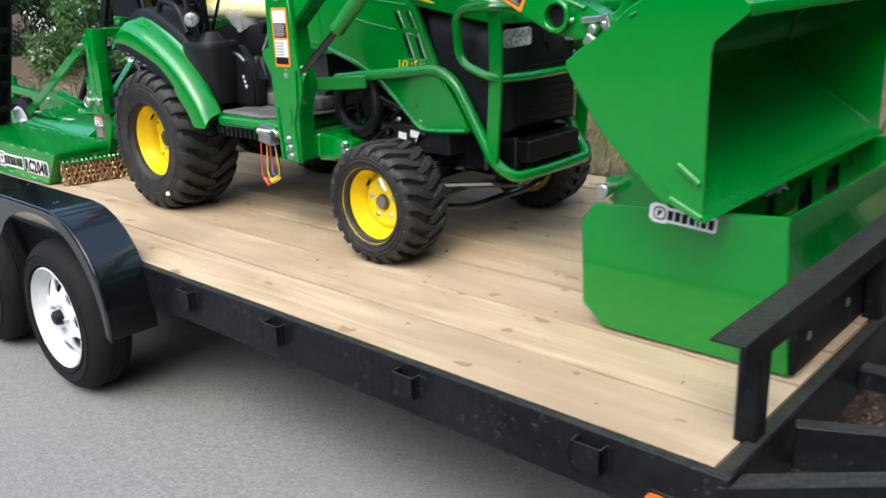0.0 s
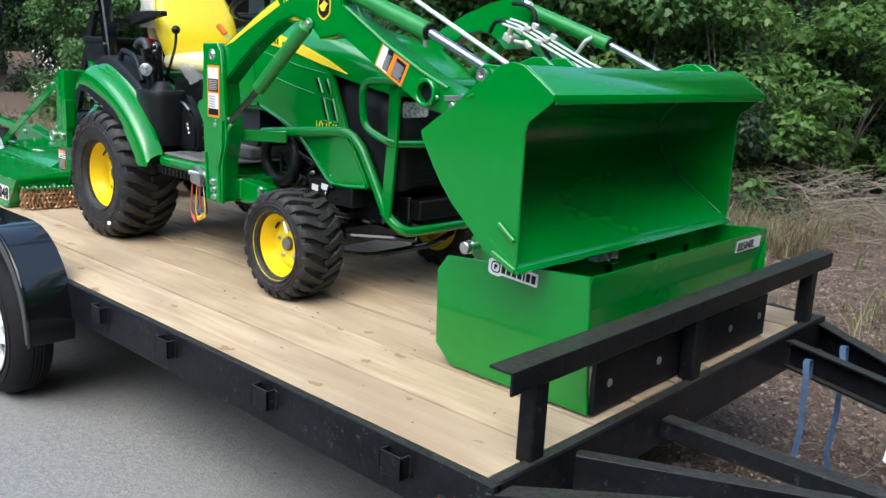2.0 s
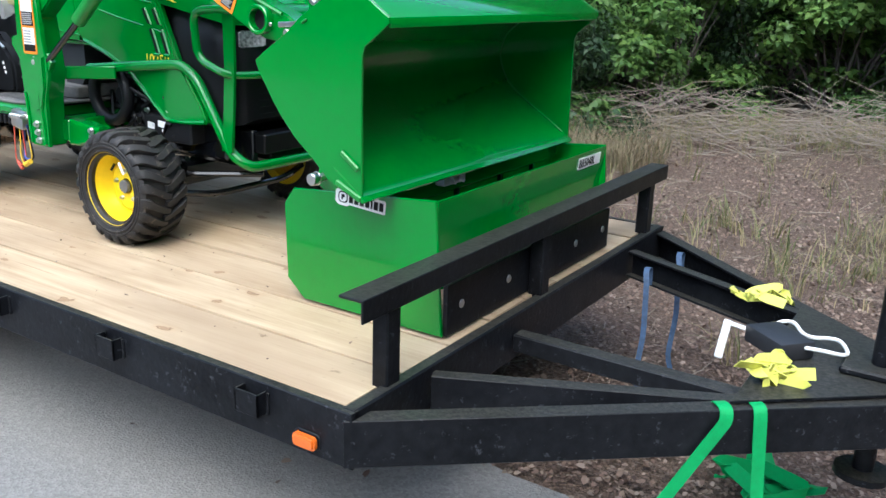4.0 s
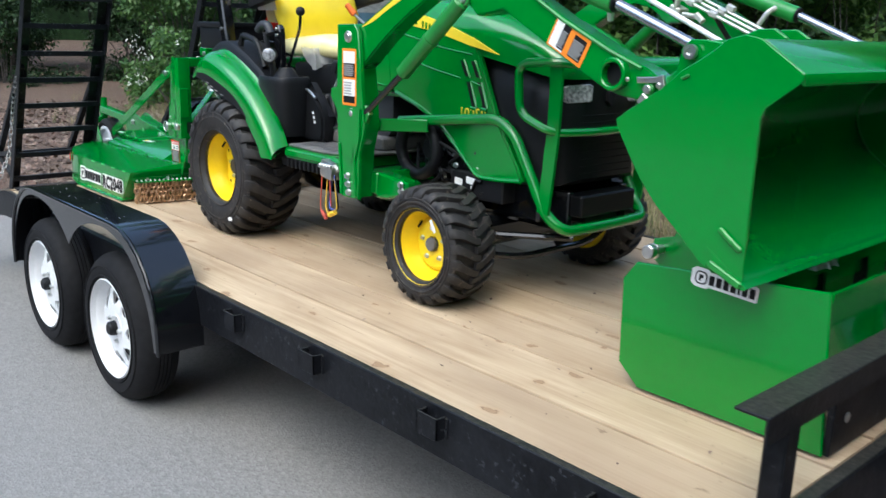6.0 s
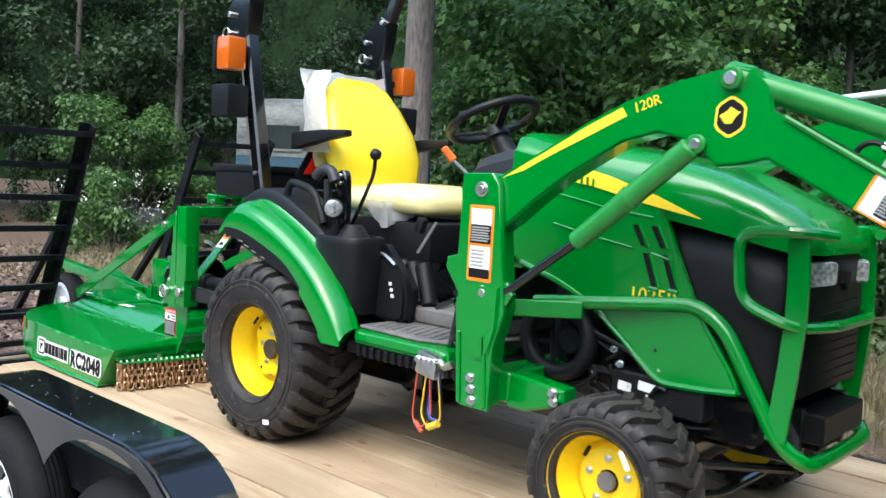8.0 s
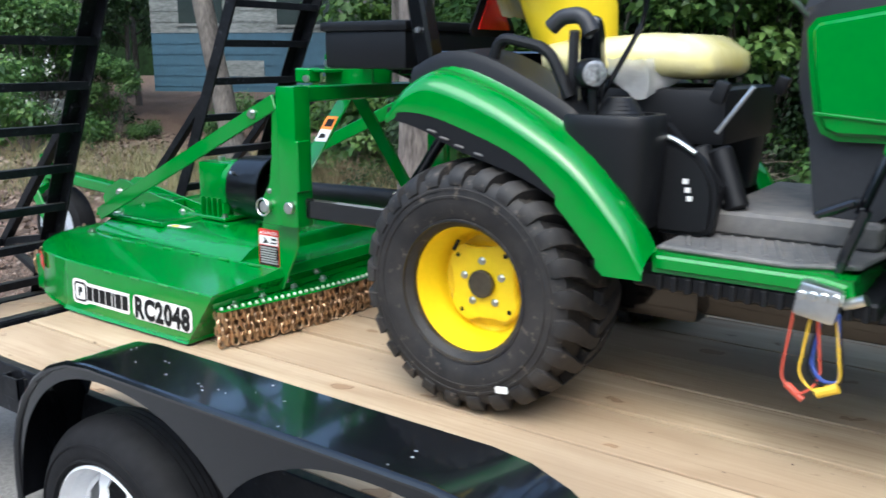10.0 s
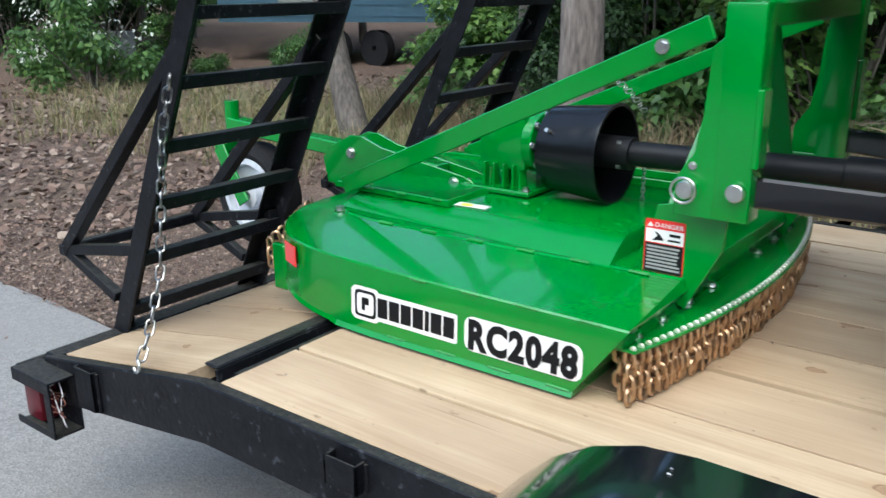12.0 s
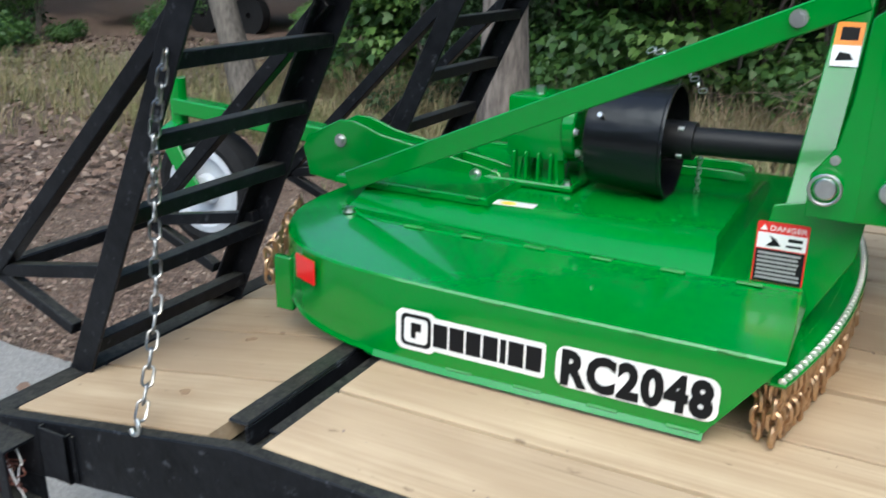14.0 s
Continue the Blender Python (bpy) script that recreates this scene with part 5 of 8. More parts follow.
# seat pan, fuel neck, linkage between seat and floor
bm = B()
span(bm, (-2.92, YC - 0.22, 1.30), (-2.50, YC + 0.22, 1.44), 0.02, 2)
plate(bm, [(-2.72, 1.10), (-2.48, 1.10), (-2.46, 1.22), (-2.60, 1.36), (-2.74, 1.36)], 0.72, 0.78, 0.015, 2)
for k in range(3):
    rod(bm, (-2.60 + 0.05 * k, 0.82, 1.30), (-2.52 + 0.04 * k, 0.80, 1.16), 0.03, n=12, w=0.006)
part("seat_base", bm, PLASTIC, tractor)
bm = B()
rod(bm, (-2.50, 0.79, 1.34), (-2.42, 0.79, 1.45), 0.006, n=8)
part("linkage", bm, STEEL, tractor)
for y in (0.80, 1.34):
    bm = B()
    box(bm, (-2.50, y, 1.435), (0.035, 0.03, 0.055), (0, 20, 0), 0.01, 2)
    part("side_light", bm, PLASTIC, tractor)
bm = plate(B(), along([(-2.66, 1.33), (-2.58, 1.325), (-2.51, 1.29), (-2.47, 1.23), (-2.465, 1.16), (-2.49, 1.105), (-2.66, 1.105)], 4), 0.70, 0.75, 0.012, 2)
cov = part("side_plate", bm, PLASTIC, tractor)
part("edge_strip", sweep(B(), [(x, 0.698, z + 0.004) for x, z in along([(-2.62, 1.333), (-2.57, 1.325), (-2.515, 1.295)], 5)], 0.006, 8), STEEL, cov)
bm = B()
for k in range(3):
    flat(bm, rect(-0.007, 0.016 - 0.02 * k, 0.007, 0.028 - 0.02 * k), SIDE(-2.535 + 0.006 * k, 0.6990, 1.21), 0.001)
pieces("plate_mark", bm, WHITE, cov)


# seat
def cushion(sections, n=18):
    """Rounded upholstery: sections of (centre, half width, half thickness) with a frame."""
    rings = []
    for c, u, v, a, b in sections:
        ring = []
        for k in range(n):
            t = 2 * math.pi * k / n
            ct, st = math.cos(t), math.sin(t)
            ex = 0.55
            ring.append(Vector(c) + Vector(u) * a * math.copysign(abs(ct) ** ex, ct) + Vector(v) * b * math.copysign(abs(st) ** ex, st))
        rings.append(ring)
    return rings


bm = loft(B(), cushion([((-3.03, YC, 1.512), (0, 1, 0), (0, 0, 1), 0.17, 0.02), ((-3.01, YC, 1.512), (0, 1, 0), (0, 0, 1), 0.22, 0.05), ((-2.88, YC, 1.510), (0, 1, 0), (0.0, 0, 1), 0.24, 0.058), ((-2.74, YC, 1.517), (0, 1, 0), (0, 0, 1), 0.245, 0.062), ((-2.63, YC, 1.515), (0, 1, 0), (0.1, 0, 1), 0.235, 0.058), ((-2.575, YC, 1.497), (0, 1, 0), (0.2, 0, 1), 0.20, 0.038), ((-2.56, YC, 1.485), (0, 1, 0), (0.2, 0, 1), 0.15, 0.012)]))
seat = part("seat_cushion", bm, VINYL_WRAPPED, tractor, "yellow vinyl seat cushion still in clear wrap", 60)
bm = loft(B(), cushion([((-3.01, YC, 1.512), (0, 1, 0), (1, 0, 0.2), 0.17, 0.02), ((-3.01, YC, 1.55), (0, 1, 0), (1, 0, 0.2), 0.205, 0.055), ((-3.035, YC, 1.66), (0, 1, 0), (1, 0, 0.24), 0.235, 0.066), ((-3.08, YC, 1.77), (0, 1, 0), (1, 0, 0.27), 0.235, 0.06), ((-3.13, YC, 1.87), (0, 1, 0), (1, 0, 0.3), 0.205, 0.05), ((-3.165, YC, 1.945), (0, 1, 0), (1, 0, 0.3), 0.16, 0.04), ((-3.185, YC, 1.985), (0, 1, 0), (1, 0, 0.3), 0.10, 0.018)]))
back = part("seat_back", bm, VINYL, tractor, "yellow vinyl seat back still in clear wrap", 60)
# crumpled wrap: behind the back and hanging off the cushion's front
bm = B()
rr = random.Random(21)
grid = []
for i in range(9):
    row = []
    for j in range(11):
        z = 1.62 + 0.40 * i / 8
        y = YC - 0.235 + 0.47 * j / 10
        x = -3.12 - 0.13 * i / 8 - 0.05 * (1 - abs(j - 5) / 5) + rr.uniform(-0.012, 0.012)
        row.append(bm.verts.new((x, y, z + rr.uniform(-0.01, 0.01))))
    grid.append(row)
for a, b in zip(grid, grid[1:]):
    for j in range(10):
        bm.faces.new((a[j], a[j + 1], b[j + 1], b[j]))
part("wrap", bm, FILM, back, "clear crumpled plastic wrap", 80)
bm = B()
grid = []
for i in range(9):
    row = []
    t = i / 8
    for j in range(7):
        u = j / 6
        x = -3.19 - 0.06 * t + (0.12 + 0.05 * (1 - t)) * u
        y = YC - 0.245 + 0.05 * t * t - 0.012 * math.sin(u * 3) + rr.uniform(-0.006, 0.006)
        row.append(bm.verts.new((x + rr.uniform(-0.006, 0.006), y + 0.10 * max(0, t - 0.75), 1.68 + 0.33 * t)))
    grid.append(row)
for a, b in zip(grid, grid[1:]):
    for j in range(6):
        bm.faces.new((a[j], a[j + 1], b[j + 1], b[j]))
part("wrap", bm, FILM, back, "clear crumpled plastic wrap", 80)
bm = B()
grid = []
for i in range(5):
    row = []
    for j in range(12):
        y = YC - 0.25 + 0.36 * j / 11
        z = 1.51 - 0.10 * i / 4 * (0.4 + 0.6 * math.sin(j / 11 * math.pi)) + rr.uniform(-0.006, 0.006)
        row.append(bm.verts.new((-2.80 + 0.20 * j / 11 * (1 if j < 7 else 0.85) + rr.uniform(-0.006, 0.006), YC - 0.252 - 0.012 * rr.random() + (0.02 * i / 4) + (0.11 * max(0, j - 7) / 4), z)))
    grid.append(row)
for a, b in zip(grid, grid[1:]):
    for j in range(11):
        bm.faces.new((a[j], a[j + 1], b[j + 1], b[j]))
part("wrap", bm, FILM, seat, "clear crumpled plastic wrap", 80)
for s in (-1, 1):
    y = YC + s * 0.285
    bm = loft(B(), [[(x, y - w, z - 0.018 + t), (x, y + w, z - 0.018 + t), (x, y + w, z + 0.016), (x, y - w, z + 0.016)] for x, z, w, t in ((-3.20, 1.735, 0.02, -0.03), (-3.13, 1.742, 0.028, -0.025), (-3.0, 1.748, 0.028, -0.005), (-2.90, 1.748, 0.024, 0.008), (-2.88, 1.748, 0.018, 0.010))])
    bevel(bm, bm.faces[:], 0.008, 2)
    part("armrest", bm, PLASTIC, tractor, "black armrest")
# slow-moving-vehicle sign behind the seat
bm = plate(B(), [(YC - 0.25, 1.57), (YC - 0.03, 1.57), (YC - 0.02, 1.59), (YC - 0.12, 1.75), (YC - 0.16, 1.75), (YC - 0.26, 1.59)], -3.22, -3.215, 0, plane="yz")
sign = part("warning_triangle", bm, INK, tractor, "dark red and orange slow-vehicle triangle")
part("face", plate(B(), [(YC - 0.225, 1.59), (YC - 0.055, 1.59), (YC - 0.14, 1.73)], -3.2145, -3.211, 0, plane="yz"), REFLECTOR, sign)

# roll bar, lamps and tool box
for s in (-1, 1):
    y = YC + s * 0.37
    bm = beam(B(), (-3.235, y, 1.32), (-3.43, y, 2.22), 0.06, 0.055, 0.008)
    post = part("roll_bar_post", bm, BLACK, tractor, "black roll-over bar, folding type")
    bm = beam(B(), (-3.435, y, 2.20), (-3.17, y, 2.70), 0.056, 0.05, 0.008)
    plate(bm, [(-3.52, 2.10), (-3.40, 2.08), (-3.37, 2.18), (-3.35, 2.30), (-3.40, 2.33), (-3.47, 2.29), (-3.52, 2.24)], y - 0.035, y + 0.035, 0.006)
    part("roll_bar_hinge", bm, BLACK, post)
    bm = B()
    for x, z in ((-3.475, 2.14), (-3.478, 2.215), (-3.375, 2.298)):
        rod(bm, (x, y - 0.055, z), (x, y + 0.055, z), 0.012, n=10, w=0.002)
    sweep(bm, ring_points((-3.49, y - 0.057, 2.14), 0.022, "y", 12), 0.003, 6, closed=True)
    pieces("hinge_pin", bm, STEEL, post)
    part("post_bolt", rod(B(), (-3.29, y - 0.033, 1.585), (-3.29, y - 0.042, 1.585), 0.008, n=8), STEEL, post)
    yl = YC + s * 0.475
    bm = box(B(), (-3.375, yl, 2.045), (0.085, 0.085, 0.130), (0, 0, 0), 0.014, 2)
    l = part("warning_lamp", bm, AMBER, tractor, "amber flasher lamp")
    part("lamp_back", box(B(), (-3.428, yl, 2.045), (0.024, 0.092, 0.140), (0, 0, 0), 0.008, 2), PLASTIC, l)
    part("lamp_arm", beam(B(), (-3.40, yl, 2.03), (-3.40, y, 2.03), 0.03, 0.03), BLACK, l)
    bm = box(B(), (-3.375, yl, 1.862), (0.115, 0.10, 0.125), (0, 0, 0), 0.012, 2)
    beam(bm, (-3.36, yl, 1.87), (-3.36, y, 1.87), 0.03, 0.03)
    part("rear_lamp_housing", bm, PLASTIC, tractor)
part("roll_bar_top", beam(B(), (-3.17, YC - 0.395, 2.70), (-3.17, YC + 0.395, 2.70), 0.056, 0.05, 0.008), BLACK, tractor)
part("roll_bar_brace", beam(B(), (-3.285, YC - 0.34, 1.50), (-3.285, YC + 0.34, 1.50), 0.06, 0.06, 0.006), BLACK, tractor)
bm = box(B(), (-3.575, YC - 0.02, 1.535), (0.32, 0.56, 0.115), (0, 0, 0), 0.015, 2)
tb = part("tool_box", bm, PLASTIC, tractor, "black plastic tool box")
bm = box(B(), (-3.575, YC - 0.02, 1.603), (0.34, 0.58, 0.03), (0, 0, 0), 0.01, 2)
part("lid", bm, PLASTIC, tb)
part("tool_box_bracket", beam(B(), (-3.60, YC, 1.47), (-3.20, YC, 1.47), 0.2, 0.03), BLACK, tractor)
# rear linkage
for s in (-1, 1):
    bm = B()
    beam(bm, (-3.12, YC + s * 0.27, 1.02), (-3.76, YC + s * 0.385, 1.045), 0.022, 0.065, 0.006)
    part("lift_arm", bm, BLACK, tractor)
    bm = rod(B(), (-3.18, YC + s * 0.31, 1.42), (-3.40, YC + s * 0.33, 1.10), 0.017, n=12)
    box(bm, (-3.415, YC + s * 0.335, 1.085), (0.05, 0.06, 0.075), (0, 30, 0), 0.008)
    part("lift_rod", bm, BLACK, tractor)
bm = rod(B(), (-3.14, YC, 1.36), (-3.50, YC, 1.42), 0.014, n=10)
rod(bm, (-3.35, YC, 1.395), (-3.62, YC, 1.445), 0.02, n=12)
rod(bm, (-3.62, YC, 1.445), (-3.775, YC, 1.495), 0.010, n=10)
part("top_link", bm, BLACK, tractor)
bm = B()
rod(bm, (-3.30, 0.70, 1.035), (-3.40, 0.675, 1.03), 0.012, n=10)
sweep(bm, ring_points((-3.42, 0.672, 1.03), 0.016, "y", 12), 0.005, 6, closed=True)
rod(bm, (-3.52, YC, 1.47), (-3.78, YC + 0.0, 1.495), 0.008, n=8)
pieces("linkage_pin", bm, STEEL, tractor)

# hydraulic coupler block with its cord loops, hanging by the platform
bm = B()
box(bm, (-2.155, 0.565, 1.005), (0.085, 0.07, 0.075), (0, 10, 0), 0.012, 2)
for k in range(4):
    rod(bm, (-2.185 + 0.022 * k, 0.54, 1.02), (-2.185 + 0.022 * k, 0.52, 1.02), 0.010, n=12, w=0.002)
rod(bm, (-2.110, 0.57, 1.0), (-2.070, 0.56, 1.02), 0.012, n=12)
coup = part("hydraulic_coupler", bm, STEEL, tractor, "zinc hydraulic quick-coupler block")
coup.location = (-0.035, -0.005, 0.03)
for k, (m, x, w) in enumerate(((RED_CORD, -2.175, 0.04), (YELLOW_CORD, -2.14, 0.042), (INK, -2.13, 0.036), (BLUE_CORD, -2.13, 0.03))):
    pts = bend([(x - w * 0.6, 0.545 + 0.004 * k, 0.985), (x - w, 0.545 + 0.004 * k, 0.83 + 0.012 * k), (x, 0.535, 0.80 + 0.014 * k), (x + w, 0.545 + 0.004 * k, 0.84), (x + w * 0.5, 0.55, 0.985)], 0.03)
    part("cord", sweep(B(), pts, 0.0028 if k < 3 else 0.0045, 7), m, coup)
bm = rod(B(), (-2.140, 0.54, 0.815), (-2.100, 0.54, 0.835), 0.011, n=10)
part("cord_grip", bm, YELLOW_CORD, coup)
part("cord_grip", rod(B(), (-2.200, 0.545, 0.82), (-2.165, 0.54, 0.795), 0.008, n=10), RED_CORD, coup)

# hood guard of bent tube
STRAP_SECTION = [(-0.026, -0.006), (0.026, -0.006), (0.026, 0.006), (-0.026, 0.006)]
bm = B()
for s in (-1, 1):
    Y = lambda o: YC + s * o
    sweep(bm, bend([(-1.93, Y(0.36), 1.252), (-1.46, Y(0.285), 1.300), (-1.38, Y(0.28), 1.25), (-1.225, Y(0.265), 0.975), (-1.16, Y(0.235), 0.925), (-1.15, Y(0.1), 0.925), (-1.15, YC, 0.925)], 0.06), 0.0215, 12)
guard = part("hood_guard", bm, GREEN, tractor, "green bent-tube hood guard")
bm = B()
for s in (-1, 1):
    Y = lambda o: YC + s * o
    part("guard_upright", sweep(B(), [(-1.215, Y(0.262), 1.508), (-1.205, Y(0.270), 1.40), (-1.203, Y(0.274), 1.289), (-1.212, Y(0.277), 1.15), (-1.228, Y(0.278), 0.985)], 0.02, section=STRAP_SECTION), GREEN, guard)
    sweep(bm, bend([(-1.155, Y(0.19), 1.505), (-1.20, Y(0.29), 1.515), (-1.35, Y(0.31), 1.505), (-1.335, Y(0.31), 1.33), (-1.20, Y(0.29), 1.275), (-1.15, Y(0.15), 1.275), (-1.15, YC, 1.275)], 0.05), 0.0155, 10)
part("guard_loop", bm, GREEN, guard)

# ---- front loader ----
loader = thing("front_loader", (-1.4, YC, D), "green front-end loader on the tractor with its bucket raised and tipped", "loader")
MAST = [(-2.055, 1.627), (-1.95, 1.63), (-1.925, 1.60), (-1.905, 1.43), (-1.885, 1.25), (-1.918, 1.15), (-1.925, 0.965), (-2.03, 0.965), (-2.05, 1.10), (-2.062, 1.30), (-2.105, 1.355), (-2.10, 1.385), (-2.062, 1.395)]
ARM = [(-1.985, 1.612), (-1.945, 1.622), (-1.86, 1.665), (-1.775, 1.71), (-1.67, 1.768), (-1.562, 1.818), (-1.43, 1.862), (-1.292, 1.892), (-1.24, 1.882), (-1.205, 1.845), (-1.197, 1.79), (-0.961, 1.664), (-0.761, 1.570), (-0.651, 1.530), (-0.595, 1.495), (-0.585, 1.465), (-0.62, 1.447), (-0.68, 1.445), (-0.75, 1.455), (-0.81, 1.475), (-0.953, 1.549), (-1.203, 1.684), (-1.25, 1.672), (-1.318, 1.664), (-1.36, 1.70), (-1.40, 1.725), (-1.469, 1.742), (-1.56, 1.72), (-1.648, 1.672), (-1.735, 1.62), (-1.819, 1.56), (-1.90, 1.495), (-1.95, 1.46), (-2.0, 1.50)]
for s in (-1, 1):
    Y = lambda o: YC + s * o
    bm = B()
    plate(bm, MAST, Y(0.592), Y(0.572), 0.003)
    plate(bm, [(x + (0.012 if x < -2 else -0.035), z) for x, z in MAST], Y(0.572), Y(0.486), 0.004)
    plate(bm, [(-2.055, 1.32), (-1.90, 1.32), (-1.905, 1.20), (-1.928, 1.13), (-1.955, 1.108), (-1.985, 1.112), (-2.01, 1.135), (-2.035, 1.20)], Y(0.600), Y(0.59), 0.004, 2)
    for x0 in (-2.028, -1.935):
        beam(bm, (x0 - 0.012, Y(0.595), 1.18), (x0, Y(0.595), 0.972), 0.010, 0.014, 0.004)
    mast = part("mast", bm, GREEN, loader, "green loader mast")
    # subframe reaching to the chassis
    bm = B()
    plate(bm, [(-1.93, 0.962), (-1.86, 0.966), (-1.765, 0.995), (-1.735, 1.015), (-1.735, 1.05), (-1.92, 1.068)], Y(0.50), Y(0.43), 0.008)
    beam(bm, (-1.97, Y(0.50), 1.02), (-1.97, Y(0.16), 1.02), 0.10, 0.09, 0.006)
    beam(bm, (-1.96, Y(0.49), 1.25), (-1.78, Y(0.36), 1.255), 0.02, 0.05, 0.004)
    part("subframe", bm, GREEN, mast)
    bm = B()
    for x, z, r in ((-1.984, 1.583, 0.021), (-1.960, 1.297, 0.021), (-1.995, 0.985, 0.0)):
        if r:
            sweep(bm, ring_points((x, Y(0.594), z), r * 0.86, "y", 16), 0.004, 6, closed=True)
            rod(bm, (x, Y(0.592), z), (x, Y(0.601), z), r * 0.6, n=12, w=0.002)
    for x, z in ((-1.762, 1.016), (-1.765, 1.040), (-1.988, 1.052), (-1.984, 1.020), (-1.980, 0.988)):
        hexbolt(bm, (x, Y(0.505 if x > -1.9 else 0.593), z), (0, s, 0), 0.010, 0.012)
    pieces("mast_pin", bm, STEEL, mast)
    bm = B()
    for x, z in ((-2.055, 1.285), (-2.02, 1.205), (-2.0, 1.16)):
        rod(bm, (x, Y(0.592), z), (x, Y(0.5985), z), 0.009, n=12)
    pieces("mast_hole", bm, INK, mast)
    if s < 0:
        m = SIDE(-1.978, YC - 0.5925, 1.433) @ Matrix.Diagonal((1.26, 1.04, 1, 1))
        bm = B()
        flat(bm, rounded(0.070, 0.205, 0.006), m, 0.001, 0, 0)
        for z0, z1 in ((0.0, 0.093), (-0.093, -0.008)):
            flat(bm, rect(-0.029, z0, 0.029, z1), m, 0.001, 0.0006, 1)
        flat(bm, rect(-0.029, 0.0, 0.029, 0.05), m, 0.001, 0.001, 2)
        bars(bm, -0.026, 0.026, 0.004, 0.046, 6, m, 0.002, 3, 4)
        flat(bm, rect(-0.029, -0.093, 0.029, -0.068), m, 0.001, 0.001, 2)
        bars(bm, -0.026, 0.02, -0.065, -0.015, 5, m, 0.0016, 3, 5)
        part("warning_label", bm, [ORANGE, WHITE, INK, GREY_INK], mast, "orange-edged white and black warning label")
    # lift arm
    bm = plate(B(), ARM, Y(0.570), Y(0.492), 0.006, 2)
    arm = part("loader_arm", bm, GREEN, loader, "green curved loader arm")
    # raised weld edge along the top of the arm
    part("arm_edge", sweep(B(), [(x, Y(0.572), z) for x, z in ((-1.17, 1.775), (-0.961, 1.657), (-0.78, 1.572), (-0.67, 1.53))], 0.006, 6), GREEN_DUSTY, arm)
    flash = [(-1.93, 1.618), (-1.86, 1.656), (-1.775, 1.70), (-1.67, 1.757), (-1.57, 1.803), (-1.555, 1.782), (-1.66, 1.734), (-1.775, 1.682), (-1.86, 1.64)]
    part("arm_flash", plate(B(), flash, Y(0.5712), Y(0.569), 0), DECAL_YELLOW, arm, "yellow sweep decal")
    letters("arm_number", "120R", 0.036, (SIDE(-1.535, Y(0.5713), 1.788) @ pose(0, 0, 0, 0, 0, 18)) if s < 0 else pose(-1.42, Y(0.5713), 1.83, 90, 0, 180), DECAL_YELLOW, arm, "yellow arm number")
    bm = B()
    m = SIDE(-1.292, Y(0.571), 1.778) if s < 0 else pose(-1.292, Y(0.571), 1.778, 90, 0, 180)
    shield = [(-0.034, 0.020), (-0.026, 0.030), (-0.004, 0.044), (0.006, 0.044), (0.028, 0.030), (0.036, 0.018), (0.034, -0.022), (0.026, -0.032), (0.004, -0.046), (-0.006, -0.046), (-0.028, -0.032), (-0.036, -0.020)]
    flat(bm, [(x * 1.02, y * 1.02) for x, y in shield], m, 0.001, 0, 0)
    flat(bm, [(x * 0.86, y * 0.86) for x, y in shield], m, 0.001, 0.0006, 1)
    flat(bm, [(-0.026, 0.002), (-0.008, 0.012), (0.0, 0.022), (0.016, 0.012), (0.024, 0.010), (0.012, -0.002), (0.004, -0.016), (-0.012, -0.016)], m, 0.001, 0.0012, 0)
    part("maker_badge", bm, [DECAL_YELLOW, INK], arm, "yellow and black shield badge")
    if s < 0:
        m = SIDE(-0.930, Y(0.5712), 1.594) @ pose(0, 0, 0, 0, 0, -27) @ Matrix.Diagonal((0.70, 1.0, 1, 1))
        bm = B()
        flat(bm, rect(-0.105, -0.045, 0.105, 0.045), m, 0.001, 0, 0)
        flat(bm, rect(-0.096, -0.041, -0.012, 0.041), m, 0.001, 0.0006, 1)
        flat(bm, rect(-0.052, -0.036, -0.012, 0.038), m, 0.001, 0.001, 2)
        flat(bm, rect(0.018, -0.036, 0.090, 0.030), m, 0.001, 0.0006, 2)
        bars(bm, -0.050, -0.014, -0.032, 0.020, 8, m, 0.0018, 3, 8)
        bars(bm, 0.021, 0.087, -0.033, 0.018, 8, m, 0.0014, 3, 9)
        part("warning_label", bm, [ORANGE, WHITE, INK, GREY_INK], arm, "orange, white and black warning label")
    bm = B()
    lathe(bm, [(0.033, 0.0), (0.033, s * 0.026), (0.036, s * 0.029), (0.043, s * 0.029), (0.046, s * 0.026), (0.046, 0.0)], (-0.752, Y(0.569), 1.511), 32)
    part("tube_collar", bm, GREEN, arm)
    part("tube_bore", rod(B(), (-0.752, Y(0.5715), 1.511), (-0.752, Y(0.568), 1.511), 0.034, n=28), INK, arm)
    bm = B()
    for x, z, r in ((-1.292, 1.862, 0.026), (-1.365, 1.715, 0.023), (-0.635, 1.477, 0.017), (-0.50, 1.585, 0.02)):
        rod(bm, (x, Y(0.575), z), (x, Y(0.588), z), r, n=20, w=0.003)
    pieces("pin_boss", bm, GREEN_DUSTY, arm)
    bm = B()
    for x, z, r in ((-1.292, 1.862, 0.015), (-1.365, 1.715, 0.013), (-0.635, 1.477, 0.012), (-0.70, 1.50, 0.006), (-0.60, 1.49, 0.008)):
        rod(bm, (x, Y(0.586), z), (x, Y(0.594), z), r, n=12, w=0.002)
    beam(bm, (-0.67, Y(0.585), 1.50), (-0.595, Y(0.585), 1.505), 0.012, 0.016, 0.002)
    beam(bm, (-0.60, Y(0.585), 1.515), (-0.585, Y(0.585), 1.47), 0.012, 0.022, 0.002)
    beam(bm, (-0.655, Y(0.588), 1.455), (-0.625, Y(0.588), 1.435), 0.014, 0.03, 0.002)
